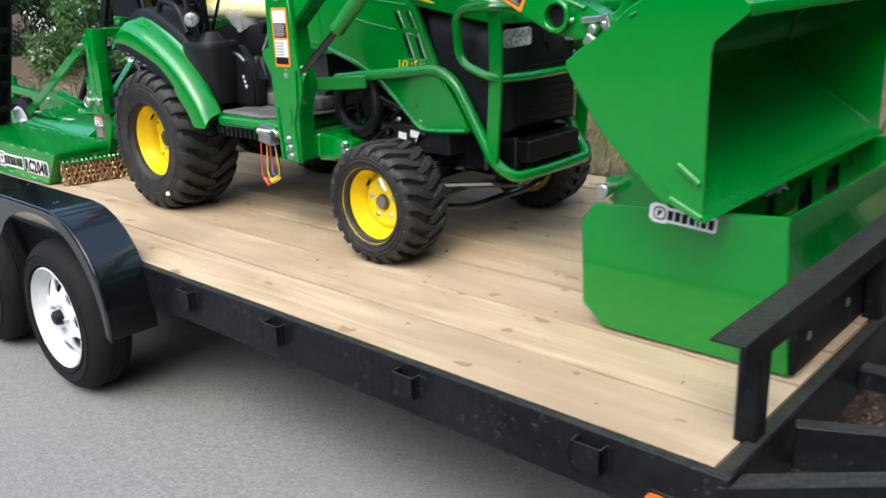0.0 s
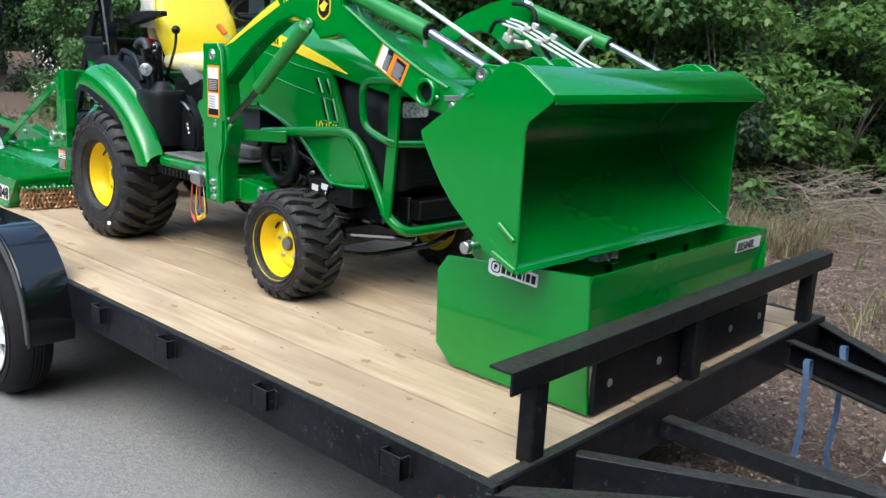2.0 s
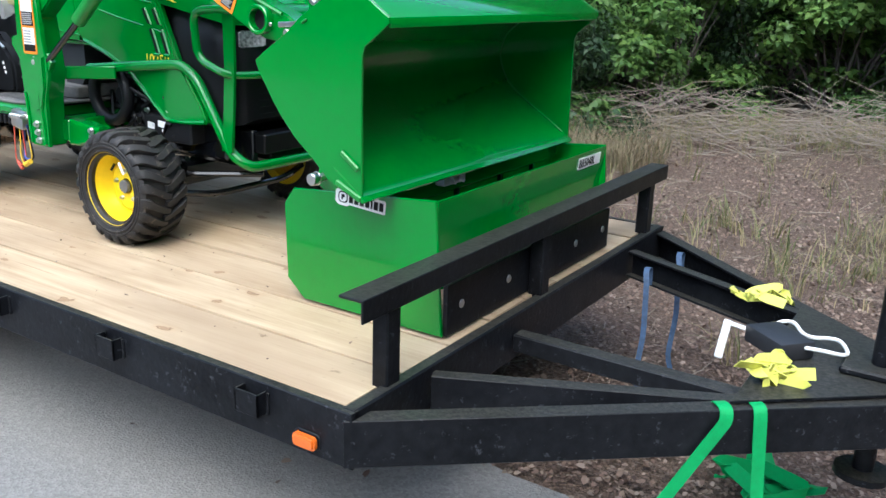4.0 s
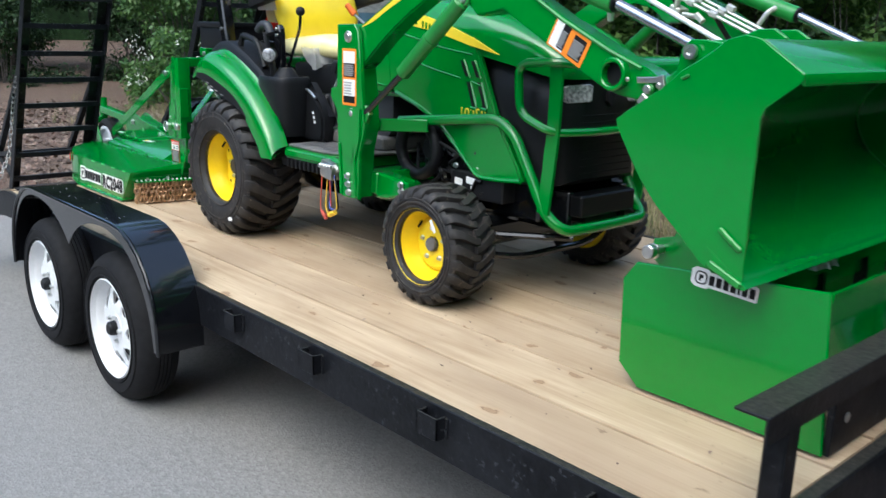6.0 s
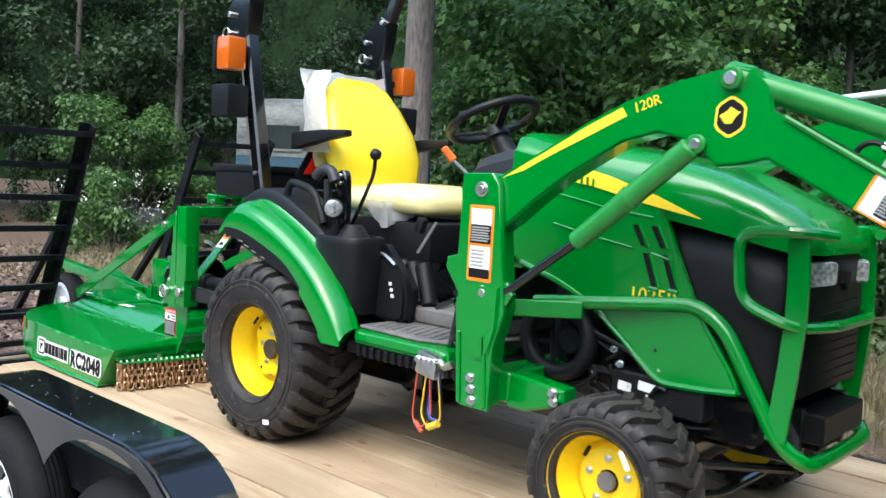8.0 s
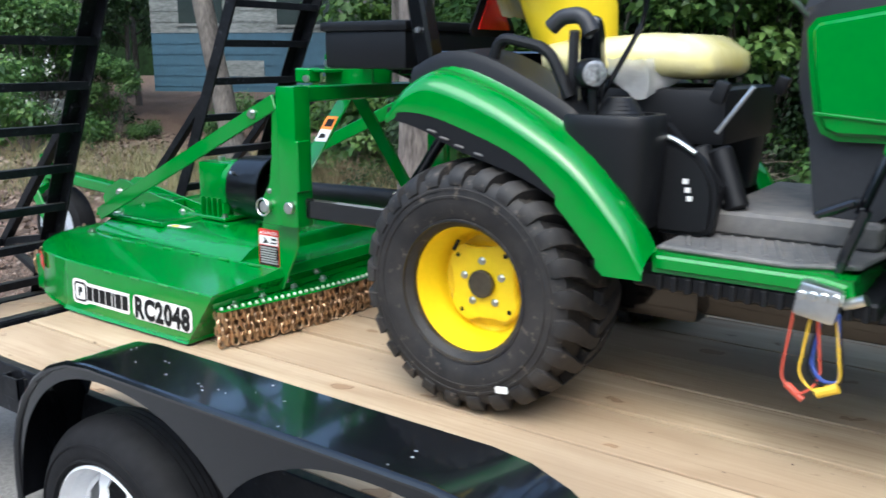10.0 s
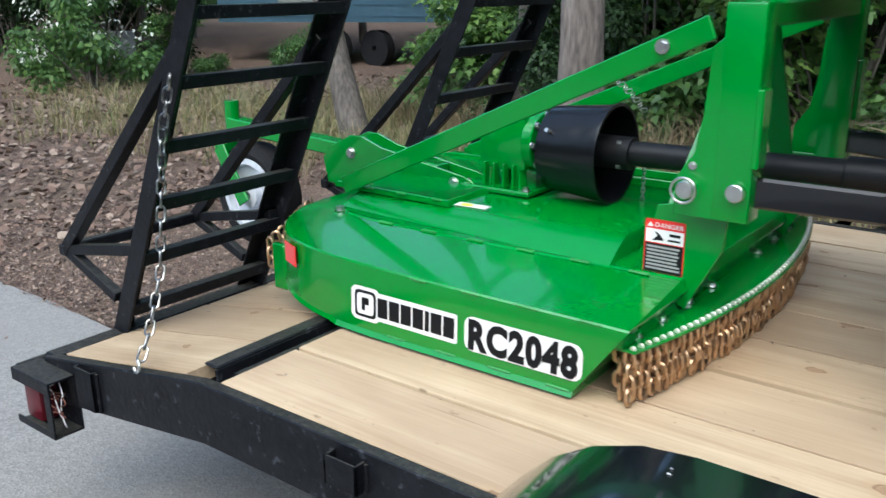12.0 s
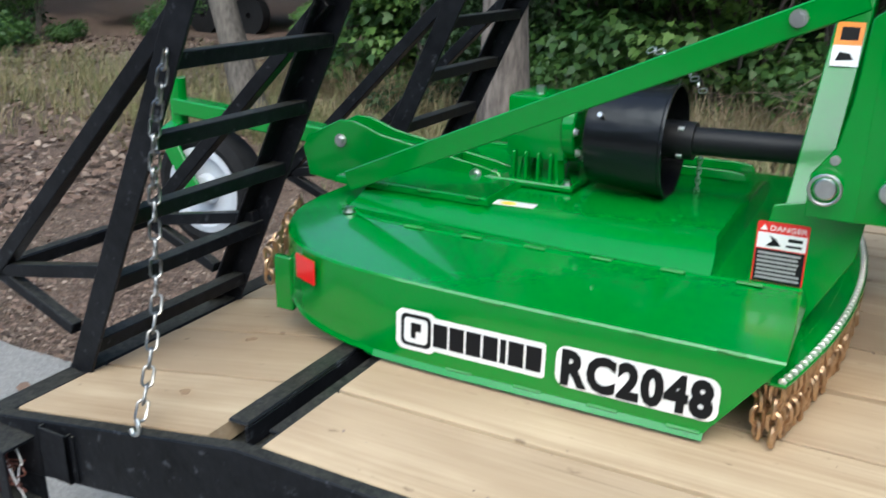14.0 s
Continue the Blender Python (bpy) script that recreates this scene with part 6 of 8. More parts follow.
    pieces("arm_pin", bm, STEEL, arm)
    # lift cylinder
    bm = rod(B(), (-1.67, Y(0.585), 1.462), (-1.375, Y(0.585), 1.708), 0.027, n=18, w=0.004)
    rod(bm, (-1.53, Y(0.585), 1.578), (-1.52, Y(0.585), 1.587), 0.030, n=18)
    cyl = part("lift_cylinder", bm, GREEN_DUSTY, loader, "green hydraulic lift cylinder")
    part("piston_rod", rod(B(), (-1.905, Y(0.575), 1.297), (-1.66, Y(0.585), 1.47), 0.0125, n=14), BLACK, cyl)
    bm = plate(B(), [(-1.93, 1.32), (-1.885, 1.335), (-1.865, 1.30), (-1.89, 1.262), (-1.93, 1.26)], Y(0.585), Y(0.56), 0.004)
    part("cylinder_bracket", bm, GREEN, cyl)
    # bucket cylinder
    bm = rod(B(), (-1.285, Y(0.54), 1.862), (-0.796, Y(0.54), 1.702), 0.030, n=18, w=0.004)
    rod(bm, (-1.32, Y(0.54), 1.872), (-1.26, Y(0.54), 1.855), 0.036, n=18, w=0.004)
    cyl = part("bucket_cylinder", bm, GREEN_DUSTY, loader, "green hydraulic bucket cylinder")
    part("piston_rod", rod(B(), (-0.81, Y(0.54), 1.708), (-0.50, Y(0.54), 1.581), 0.016, n=14), ROD_STEEL, cyl)
    part("gland", rod(B(), (-0.812, Y(0.54), 1.709), (-0.79, Y(0.54), 1.702), 0.0275, n=18, w=0.003), PLASTIC, cyl)
    # quick-attach plate
    bm = plate(B(), [(-0.65, 1.50), (-0.61, 1.515), (-0.545, 1.56), (-0.515, 1.552), (-0.565, 1.46), (-0.577, 1.38), (-0.605, 1.37), (-0.63, 1.44)], Y(0.53), Y(0.50), 0.004)
    part("coupler_plate", bm, GREEN, loader)
part("torque_tube", rod(B(), (-0.80, YC - 0.55, 1.517), (-0.80, YC + 0.55, 1.517), 0.04, n=20), GREEN, loader)
# steel lines: a pale rail over the hood and a bundle along the far arm
bm = sweep(B(), bend([(-1.27, 0.60, 1.785), (-1.196, 0.60, 1.812), (-0.991, 0.60, 1.834), (-0.51, 0.60, 1.611), (-0.47, 0.60, 1.592)], 0.02), 0.0075, 12)
part("level_rod", bm, WHITE_RIM, loader, "pale bucket level indicator rod")
for k in range(3):  # bright pipes down the far arm
    y, dz = 1.44 + 0.026 * k, 0.012 * k
    pts = bend([(-1.235, y, 1.77 + dz), (-1.16, y, 1.752 + dz), (-1.09, y, 1.722 + dz), (-0.80, y, 1.598 + dz), (-0.66, y + 0.02, 1.545 + dz)], 0.04)
    pipe = part("hydraulic_line", sweep(B(), pts, 0.0062, 8), ZINC, loader, "bright steel hydraulic line")
    bm = B()
    for q in (0.0, 0.10):
        c = Vector((-1.135 + q + 0.02 * k, y, 1.742 - q * 0.43 + dz))
        d = Vector((0.92, 0, -0.39))
        rod(bm, c - d * 0.016, c + d * 0.016, 0.0125, n=6, w=0.001)
    pieces("pipe_nut", bm, ZINC, pipe)
# valve block and elbows where the hoses join the pipes
bm = box(B(), (-1.205, 1.47, 1.712), (0.05, 0.07, 0.035), (0, 23, 0), 0.005)
rod(bm, (-1.20, 1.445, 1.722), (-1.185, 1.435, 1.762), 0.011, n=10, w=0.002)
rod(bm, (-1.175, 1.455, 1.700), (-1.095, 1.455, 1.688), 0.010, n=10, w=0.002)
rod(bm, (-1.11, 1.445, 1.70), (-1.075, 1.44, 1.672), 0.013, n=6, w=0.002)
part("pipe_elbow", bm, ZINC, loader, "bright hydraulic elbow fitting")
for pts in ([(-1.255, 1.53, 1.862), (-1.18, 1.50, 1.858), (-1.115, 1.50, 1.835), (-1.10, 1.50, 1.785), (-1.165, 1.48, 1.735)],
            [(-1.33, 1.47, 1.735), (-1.295, 1.46, 1.782), (-1.25, 1.46, 1.788), (-1.215, 1.46, 1.75), (-1.195, 1.46, 1.712)],
            [(-0.925, 1.56, 1.655), (-0.945, 1.55, 1.628), (-1.00, 1.52, 1.60), (-1.04, 1.47, 1.69)]):
    part("hydraulic_hose", sweep(B(), bend(pts, 0.03), 0.0095, 8), PLASTIC, loader, "black hydraulic hose")
part("hose_fitting", sweep(B(), bend([(-0.868, 1.585, 1.728), (-0.888, 1.565, 1.712), (-0.925, 1.56, 1.655)], 0.015), 0.010, 8), ZINC, loader, "bright elbow on the far cylinder")
part("hose_fitting", rod(B(), (-0.815, 0.535, 1.692), (-0.822, 0.545, 1.655), 0.011, 0.009, 10, 0.002), ZINC, loader, "bright elbow under the near cylinder")
part("hose_fitting", rod(B(), (-1.25, 1.60, 1.868), (-1.19, 1.57, 1.858), 0.017, 0.014, 10, 0.002), WHITE_RIM, loader, "pale fitting at the head of the far cylinder")

# bucket
BN, BF = 0.327, 1.657
PLATE = [(-0.616, 1.408), (-0.570, 1.441), (-0.494, 1.490), (-0.436, 1.539), (-0.392, 1.565), (-0.349, 1.594), (-0.324, 1.615), (-0.28, 1.626), (-0.241, 1.618), (-0.135, 1.547), (-0.135, 1.531), (-0.158, 1.512), (-0.214, 1.468), (-0.223, 1.442), (-0.224, 1.294), (-0.222, 1.050), (-0.250, 1.052), (-0.338, 1.085), (-0.405, 1.146), (-0.477, 1.205), (-0.523, 1.256), (-0.555, 1.300), (-0.591, 1.356), (-0.612, 1.390)]
SHELL = along([(-0.217, 1.053), (-0.30, 1.111), (-0.41, 1.180), (-0.48, 1.230), (-0.522, 1.278), (-0.546, 1.333), (-0.551, 1.378), (-0.525, 1.446), (-0.44, 1.520), (-0.34, 1.582), (-0.241, 1.606)], 4)
bm = B()
rings = []
for (x, z) in SHELL:
    rings.append([(x, BN + 0.004, z), (x, BF - 0.004, z), (x - 0.004, BF - 0.004, z + 0.008), (x - 0.004, BN + 0.004, z + 0.008)])
loft(bm, rings)
bucket = part("bucket", bm, GREEN, loader, "green steel bucket, tipped forward and empty", 40)
for y0, y1 in ((BN, BN + 0.01), (BF - 0.01, BF)):
    part("side_plate", plate(B(), PLATE, y0, y1, 0.002), GREEN, bucket)
# weld fillets where the side plates meet the shell
for y in (BN + 0.011, BF - 0.011):
    part("weld_fillet", sweep(B(), [(x + 0.004, y, z + 0.002) for x, z in SHELL[2:-6]], 0.004, 5), GREEN_DUSTY, bucket)
bm = loft(B(), [[(-0.241, y, 1.619), (-0.134, y, 1.547), (-0.136, y, 1.520), (-0.144, y, 1.520), (-0.147, y, 1.540), (-0.247, y, 1.610)] for y in (BN + 0.011, BF - 0.011)])
bevel(bm, bm.faces[:], 0.002)
part("top_lip", bm, GREEN, bucket)
bm = loft(B(), [[(-0.216, y, 1.042), (-0.206, y, 1.050), (-0.32, y, 1.130), (-0.328, y, 1.120)] for y in (BN - 0.004, BF + 0.004)])
part("cutting_edge", bm, GREEN, bucket)
bm = beam(B(), (-0.290, BN - 0.006, 1.180), (-0.230, BN - 0.006, 1.136), 0.010, 0.014, 0.003)
beam(bm, (-0.310, BN - 0.004, 1.092), (-0.222, BN - 0.004, 1.052), 0.012, 0.018, 0.003)
beam(bm, (-0.432, BN - 0.003, 1.520), (-0.412, BN - 0.003, 1.530), 0.006, 0.007, 0.002)
pieces("wear_bar", bm, GREEN_DUSTY, bucket)
for y in (BN + 0.155, BN + 0.265, BF - 0.265, BF - 0.155):
    bm = plate(B(), [(-0.56, 1.46), (-0.535, 1.59), (-0.51, 1.612), (-0.47, 1.612), (-0.42, 1.605), (-0.33, 1.640), (-0.29, 1.642), (-0.255, 1.620), (-0.36, 1.575), (-0.46, 1.51)], y - 0.008, y + 0.008, 0.003)
    part("bucket_ear", bm, GREEN, bucket)
bm = B()
for y, q in ((BN + 0.21, -1), (BF - 0.21, 1)):
    rod(bm, (-0.50, y - 0.075, 1.581), (-0.50, y + 0.075, 1.581), 0.012, n=14, w=0.002)
    lathe(bm, [(0.010, 0.0), (0.010, q * 0.012), (0.019, q * 0.012), (0.019, 0.0)], (-0.50, y + q * 0.072, 1.581), 18)
pieces("bucket_pin", bm, STEEL, bucket)

loader.location += Vector((0.010, 0.008, -0.008))

# ---- rotary cutter ----
cutter = thing("rotary_cutter", (-4.4, YC, D), "new green rotary mower deck with chain guards behind the tractor", "mower")
CN, CF = 0.395, 2 * YC - 0.395  # side panels


def round_deck(pts):
    """One side of the mower deck from front to tail, smoothed, and its mirror image."""
    near = along(pts, 5)
    return near + [(x, 2 * YC - y, z) for x, y, z in reversed(near)]


Z0 = D + 0.004
lows = round_deck([(-3.995, CN + 0.010, Z0), (-4.30, CN + 0.008, Z0), (-4.60, CN + 0.008, Z0), (-4.78, CN + 0.020, Z0 + 0.007), (-4.92, CN + 0.062, Z0 + 0.030), (-5.02, CN + 0.155, Z0 + 0.075), (-5.08, CN + 0.305, Z0 + 0.11), (-5.09, CN + 0.50, Z0 + 0.13)])
foot = [(x, y + (-0.022 if y < YC else 0.022) * (1 if x > -4.7 else 0.5), z) for x, y, z in lows]
lows = [(x, y + (-0.014 if y < YC else 0.014) * (1 if x > -4.7 else 0.5), z + 0.012) for x, y, z in lows]
mid = round_deck([(-3.878, CN, 0.796), (-4.30, CN, 0.797), (-4.60, CN + 0.003, 0.800), (-4.78, CN + 0.015, 0.804), (-4.92, CN + 0.060, 0.810), (-5.02, CN + 0.155, 0.815), (-5.08, CN + 0.305, 0.820), (-5.09, CN + 0.50, 0.820)])
lip = [(x, y + (0.004 if y < YC else -0.004), z + 0.004) for x, y, z in mid]
upp = round_deck([(-3.888, CN + 0.285, 0.825), (-4.30, CN + 0.262, 0.825), (-4.60, CN + 0.255, 0.825), (-4.75, CN + 0.255, 0.826), (-4.87, CN + 0.265, 0.828), (-4.96, CN + 0.305, 0.830), (-5.025, CN + 0.39, 0.832), (-5.04, CN + 0.52, 0.832)])
top = [(x + (0.004 if x < -4.9 else -0.004), y + (0.008 if y < YC else -0.008), z + 0.003) for x, y, z in upp]
bm = B()
loft(bm, [foot, lows, mid, lip, upp, top], cap=False)
bm.verts.ensure_lookup_table()
bm.faces.new([bm.verts[len(lows) * 5 + i] for i in range(len(lows))])
deck_body = part("mower_deck", bm, GREEN, cutter, "glossy green pressed-steel mower deck", 14)
bm = B()
for k, (x, y) in enumerate([(-3.96 - 0.15 * i, CN + 0.272 - 0.003 * i) for i in range(6)]):
    beam(bm, (x, y, 0.828), (x - 0.05, y, 0.828), 0.012, 0.006, 0.002)
    if k < 4:
        beam(bm, (x + 0.02, CN, 0.7965), (x - 0.03, CN, 0.7975), 0.005, 0.006, 0.002)
        beam(bm, (x - 0.04, CN - 0.006, D + 0.016), (x - 0.10, CN - 0.006, D + 0.016), 0.006, 0.006, 0.002)
pieces("weld_bead", bm, GREEN_DUSTY, deck_body)
# raised middle panels
def folded(y_base, y_top, z):
    """One level of the folded top sheet, mirrored about the middle line."""
    (ax, ay), (bx, by) = y_base, y_top
    return [(ax, ay, z), (bx, by, z), (bx, 2 * YC - by, z), (ax, 2 * YC - ay, z)]


bm = loft(B(), [
    [(-4.062, 0.672, 0.827), (-4.960, 0.705, 0.831), (-4.960, 2 * YC - 0.705, 0.831), (-4.062, 2 * YC - 0.672, 0.827)],
    [(-4.066, 0.722, 0.857), (-4.950, 0.720, 0.840), (-4.950, 2 * YC - 0.720, 0.840), (-4.066, 2 * YC - 0.722, 0.857)],
    [(-4.080, 0.800, 0.8735), (-4.940, 0.780, 0.8735), (-4.940, 2 * YC - 0.780, 0.8735), (-4.080, 2 * YC - 0.800, 0.8735)]])
part("deck_rib", bm, GREEN, deck_body)
bm = loft(B(), [folded((-4.595, 0.757), (-5.035, 0.765), 0.872), folded((-4.600, 0.760), (-5.033, 0.768), 0.886), folded((-4.604, 0.764), (-5.029, 0.772), 0.889)])
part("deck_rib", bm, GREEN, deck_body, "raised rear panel under the tail arm")
bm = B()
for x in (-4.62, -4.75, -4.87):
    beam(bm, (x, 0.757, 0.887), (x - 0.035, 0.758, 0.887), 0.008, 0.006, 0.002)
pieces("weld_bead", bm, GREEN_DUSTY, deck_body)
for y in (1.30, 1.42):
    bm = plate(B(), [(-5.02, 0.875), (-5.02, 0.895), (-4.98, 0.90), (-4.15, 0.90), (-4.11, 0.895), (-4.10, 0.875)], y - 0.006, y + 0.006, 0.002)
    beam(bm, (-4.95, y + 0.03, 0.88), (-4.15, y + 0.03, 0.88), 0.06, 0.008, 0.002)
    part("deck_channel", bm, GREEN, deck_body)
# front shelf with bolts and chains
arc = [(-3.785 - 0.088 * ((y - YC) / 0.64) ** 2, y) for y in [0.425 + 1.29 * i / 30 for i in range(31)]]
bm = plate(B(), [(-3.97, 0.425)] + arc + [(-3.95, 1.715)], 0.738, 0.746, 0.002, plane="xy")
plate(bm, [(-4.0, CN + 0.02), (-3.90, CN + 0.02), (-3.90, CF - 0.02), (-4.0, CF - 0.02)], 0.745, 0.80, 0.004, plane="xy")
shelf = part("front_shelf", bm, GREEN, cutter, "green front shelf that carries the chain guard")
bm = B()
for y in (0.50, 0.62, 0.76, 0.90, 1.24, 1.40, 1.55):
    hexbolt(bm, (-3.92 + 0.03 * (1 - abs(y - YC)), y, 0.747), (0, 0, 1), 0.010, 0.010)
hexbolt(bm, (-4.99, 0.97, 0.889), (0, 0, 1), 0.012, 0.012)
hexbolt(bm, (-4.93, 0.675, 0.830), (0, 0, 1), 0.012, 0.012)
pieces("deck_bolt", bm, STEEL, cutter, "zinc bolt")


def chain_mesh(rows):
    bm = B()
    for k in range(rows):
        h, w = 0.036 / 2 - 0.0115, 0.0115
        pts = []
        for i in range(10):
            a = 2 * math.pi * (i + 0.5) / 10
            u, v = w * math.cos(a), (h if math.sin(a) >= 0 else -h) + w * math.sin(a)
            pts.append(Vector((u, 0, v - 0.014 - 0.0275 * k)) if k % 2 == 0 else Vector((0, u, v - 0.014 - 0.0275 * k)))
        sweep(bm, pts, 0.0046, 5, closed=True)
    return finish(bm, "guard_chain", GOLD, 60)


GUARD4, GUARD3 = chain_mesh(4), chain_mesh(3)
rr = random.Random(4)
bm = B()
for k in range(55):
    y = 0.432 + 1.276 * k / 54
    x = -3.789 - 0.088 * ((y - YC) / 0.64) ** 2
    shared("guard_chain", GUARD4, shelf, pose(x - 0.012, y, 0.738, rr.uniform(-3, 3), rr.uniform(-3, 3), rr.uniform(-30, 30)))
    shared("guard_chain", GUARD4, shelf, pose(x - 0.042, y + 0.013, 0.738, rr.uniform(-3, 3), rr.uniform(-3, 3), rr.uniform(-40, 40) + 40))
    rod(bm, (x - 0.006, y - 0.0035, 0.7475), (x - 0.006, y + 0.0035, 0.7475), 0.0075, n=10, w=0.002)
pieces("chain_loop", bm, ZINC, shelf, "zinc loop on the shelf edge")
# rear tab, reflector, rear chains
bm = span(B(), (-5.012, 0.476, 0.630), (-4.962, 0.494, 0.765), 0.004)
part("rear_tab", bm, GREEN, cutter)
for k in range(9):
    shared("guard_chain", GUARD3, cutter, pose(-5.045 - 0.014 * k, 0.50 + 0.035 * k, 0.765 + 0.006 * k, 0, 0, 40 * k))
rfl = Matrix.Translation((-4.880, CN + 0.040, 0.768)) @ pose(0, 0, 0, 90, 0, -23)
part("reflector", flat(B(), rect(-0.038, -0.028, 0.038, 0.028), rfl, 0.003, 0.006), REFLECTOR, cutter, "red reflector")


# decals: maker's name in plain blocks, model number lettered
def label_text(m, parent, body, blocks, size, plate_w, plate_h, x_num):
    bm = B()
    name_w = sum(w + 0.0055 for w, h in blocks) + 0.014
    bw, bh = blocks[0][0] + 0.018, blocks[0][1] + 0.018
    flat(bm, [(u - plate_w / 2 + name_w / 2, v) for u, v in rounded(name_w, plate_h, 0.006)], m, 0.0006, 0.0002, 0)
    flat(bm, [(u - plate_w / 2 + bw / 2 + 0.003, v) for u, v in rounded(bw, bh, 0.014)], m, 0.0006, 0.0004, 0)
    d = part("name_decal", bm, [WHITE], parent, "white decal with black lettering")
    bm = B()
    x = -plate_w / 2 + 0.012
    for i, (w, h) in enumerate(blocks):
        if i == 0:  # square badge
            sq = [(x + u + w / 2, v) for u, v in rounded(w, h, 0.012)]
            flat(bm, sq, m, 0.0008, 0.0009, 0)
            flat(bm, [(x + u * 0.78 + w / 2, v * 0.78) for u, v in rounded(w, h, 0.012)], m, 0.0008, 0.0013, 1)
            flat(bm, rect(x + w * 0.34, -h * 0.24, x + w * 0.50, h * 0.24), m, 0.0008, 0.0018, 0)
            flat(bm, rect(x + w * 0.50, -h * 0.02, x + w * 0.68, h * 0.24), m, 0.0008, 0.0018, 0)
        else:
            flat(bm, rect(x, -h / 2, x + w, h / 2), m, 0.0008, 0.0012, 0)
        x += w + 0.0055
    part("maker_blocks", bm, [INK, WHITE], d)
    if body:
        num_w = 0.302
        back = [(u + x_num + num_w / 2 - size * 0.02, v) for u, v in rounded(num_w, size * 0.88, 0.022)]
        part("number_backing", flat(B(), back, m, 0.0006, 0.0003), WHITE, d)
        letters("model_number", body, size, m @ pose(x_num + size * 0.08, -size * 0.35, 0.0022), INK, d, "black model number", depth=0.0004, bold=size * 0.050, wide=0.83, gap=1.12)
    return d


dm = Matrix.Translation((-4.30, CN - 0.0045, 0.703)) @ pose(0, 0, 0, 90 - 2.0, 0, 0)
label_text(dm, cutter, "RC2048", [(0.070, 0.070)] + [(0.0315, 0.050)] * 4 + [(0.012, 0.050)] + [(0.0315, 0.050)] * 2, 0.094, 0.652, 0.072, 0.026)
# danger label on the stand
for s in (-1, 1):
    Y = lambda o: YC + s * o
    bm = plate(B(), [(-4.0, 0.80), (-3.885, 0.752), (-3.81, 0.90), (-3.80, 1.0), (-3.90, 1.0), (-3.965, 0.985)], Y(0.374), Y(0.366), 0.002)
    stand = part("frame_stand", bm, GREEN, cutter)
    bm = span(B(), (-3.826, Y(0.43), 0.985), (-3.745, Y(0.36), 1.425), 0.006, 2)
    plate(bm, [(-3.845, 1.34), (-3.82, 1.36), (-3.82, 0.985), (-3.905, 0.985), (-3.905, 1.065), (-3.868, 1.12), (-3.855, 1.20)], Y(0.43), Y(0.424), 0.002)
    span(bm, (-3.75, Y(0.432), 1.10), (-3.735, Y(0.38), 1.26), 0.003)
    post = part("hitch_post", bm, GREEN, cutter, "green hitch frame upright")
    bm = rod(B(), (-3.772, Y(0.43), 1.05), (-3.772, Y(0.447), 1.05), 0.019, n=18, w=0.002)
    rod(bm, (-3.876, Y(0.43), 1.045), (-3.876, Y(0.452), 1.045), 0.02, n=18, w=0.003)
    sweep(bm, ring_points((-3.876, Y(0.455), 1.045), 0.027, "y", 16), 0.003, 6, closed=True)
    hexbolt(bm, (-3.868, Y(0.43), 1.095), (0, s, 0), 0.006, 0.006)
    pieces("hitch_pin", bm, STEEL, post)
    # flat brace to the tail
    bm = beam(B(), (-3.86, Y(0.40), 1.375), (-4.98, Y(0.325), 0.885), 0.012, 0.052, 0.003)
    br = part("tail_brace", bm, GREEN, cutter, "green flat-bar brace")
    bm = B()
    hexbolt(bm, (-3.965, Y(0.402), 1.333), (0, s, 0), 0.011, 0.012)
    part("brace_bolt", bm, STEEL, br)
# diagonal strap inside the hitch frame
part("inner_brace", beam(B(), (-3.89, 1.10, 1.375), (-3.915, 1.45, 0.97), 0.065, 0.010, 0.003), GREEN, cutter, "green diagonal strap")
part("inner_brace", beam(B(), (-3.89, 1.04, 1.375), (-3.915, 0.70, 0.97), 0.065, 0.010, 0.003), GREEN, cutter, "green diagonal strap")
m = pose(-3.896, 0.944, 1.272, 50, 0, 0)
bm = flat(B(), rect(-0.026, -0.056, 0.026, 0.05), m, 0.0008, 0.0, 0)
flat(bm, rect(-0.026, -0.006, 0.026, 0.05), m, 0.0008, 0.0005, 1)
flat(bm, [(-0.018, -0.044), (0.016, -0.040), (0.008, -0.026), (-0.012, -0.022)], m, 0.0008, 0.0005, 2)
flat(bm, rect(-0.016, 0.006, 0.018, 0.038), m, 0.0008, 0.0010, 2)
part("warning_label", bm, [WHITE, ORANGE, INK], cutter, "small orange and white warning label")
m = SIDE(-3.941, YC - 0.3745, 0.889) @ Matrix.Diagonal((1.45, 1.12, 1, 1))
bm = B()
flat(bm, rounded(0.066, 0.112, 0.004), m, 0.0008, 0.0002, 0)
flat(bm, rect(-0.031, 0.008, 0.031, 0.036), m, 0.0008, 0.0006, 1)
flat(bm, rect(-0.031, -0.054, 0.031, 0.006), m, 0.0008, 0.0006, 2)
bars(bm, -0.028, 0.028, -0.05, 0.003, 7, m, 0.0014, 3, 3, 0.15)
flat(bm, [(-0.02, 0.012), (-0.012, 0.022), (-0.016, 0.032), (-0.008, 0.026), (0.0, 0.014)], m, 0.0008, 0.0012, 2)
flat(bm, rect(0.006, 0.014, 0.026, 0.018), m, 0.0008, 0.0012, 2)
flat(bm, rect(0.008, 0.024, 0.026, 0.030), m, 0.0008, 0.0012, 2)
warn = part("danger_label", bm, [RED, WHITE, INK, GREY_INK], cutter, "red, white and black danger label")
letters("danger_word", "DANGER", 0.0135, m @ pose(-0.017, 0.0405, 0.0012), WHITE, warn, wide=0.86)
part("danger_mark", flat(B(), [(-0.029, 0.0405), (-0.019, 0.0405), (-0.024, 0.050)], m, 0.0008, 0.0008), WHITE, warn)
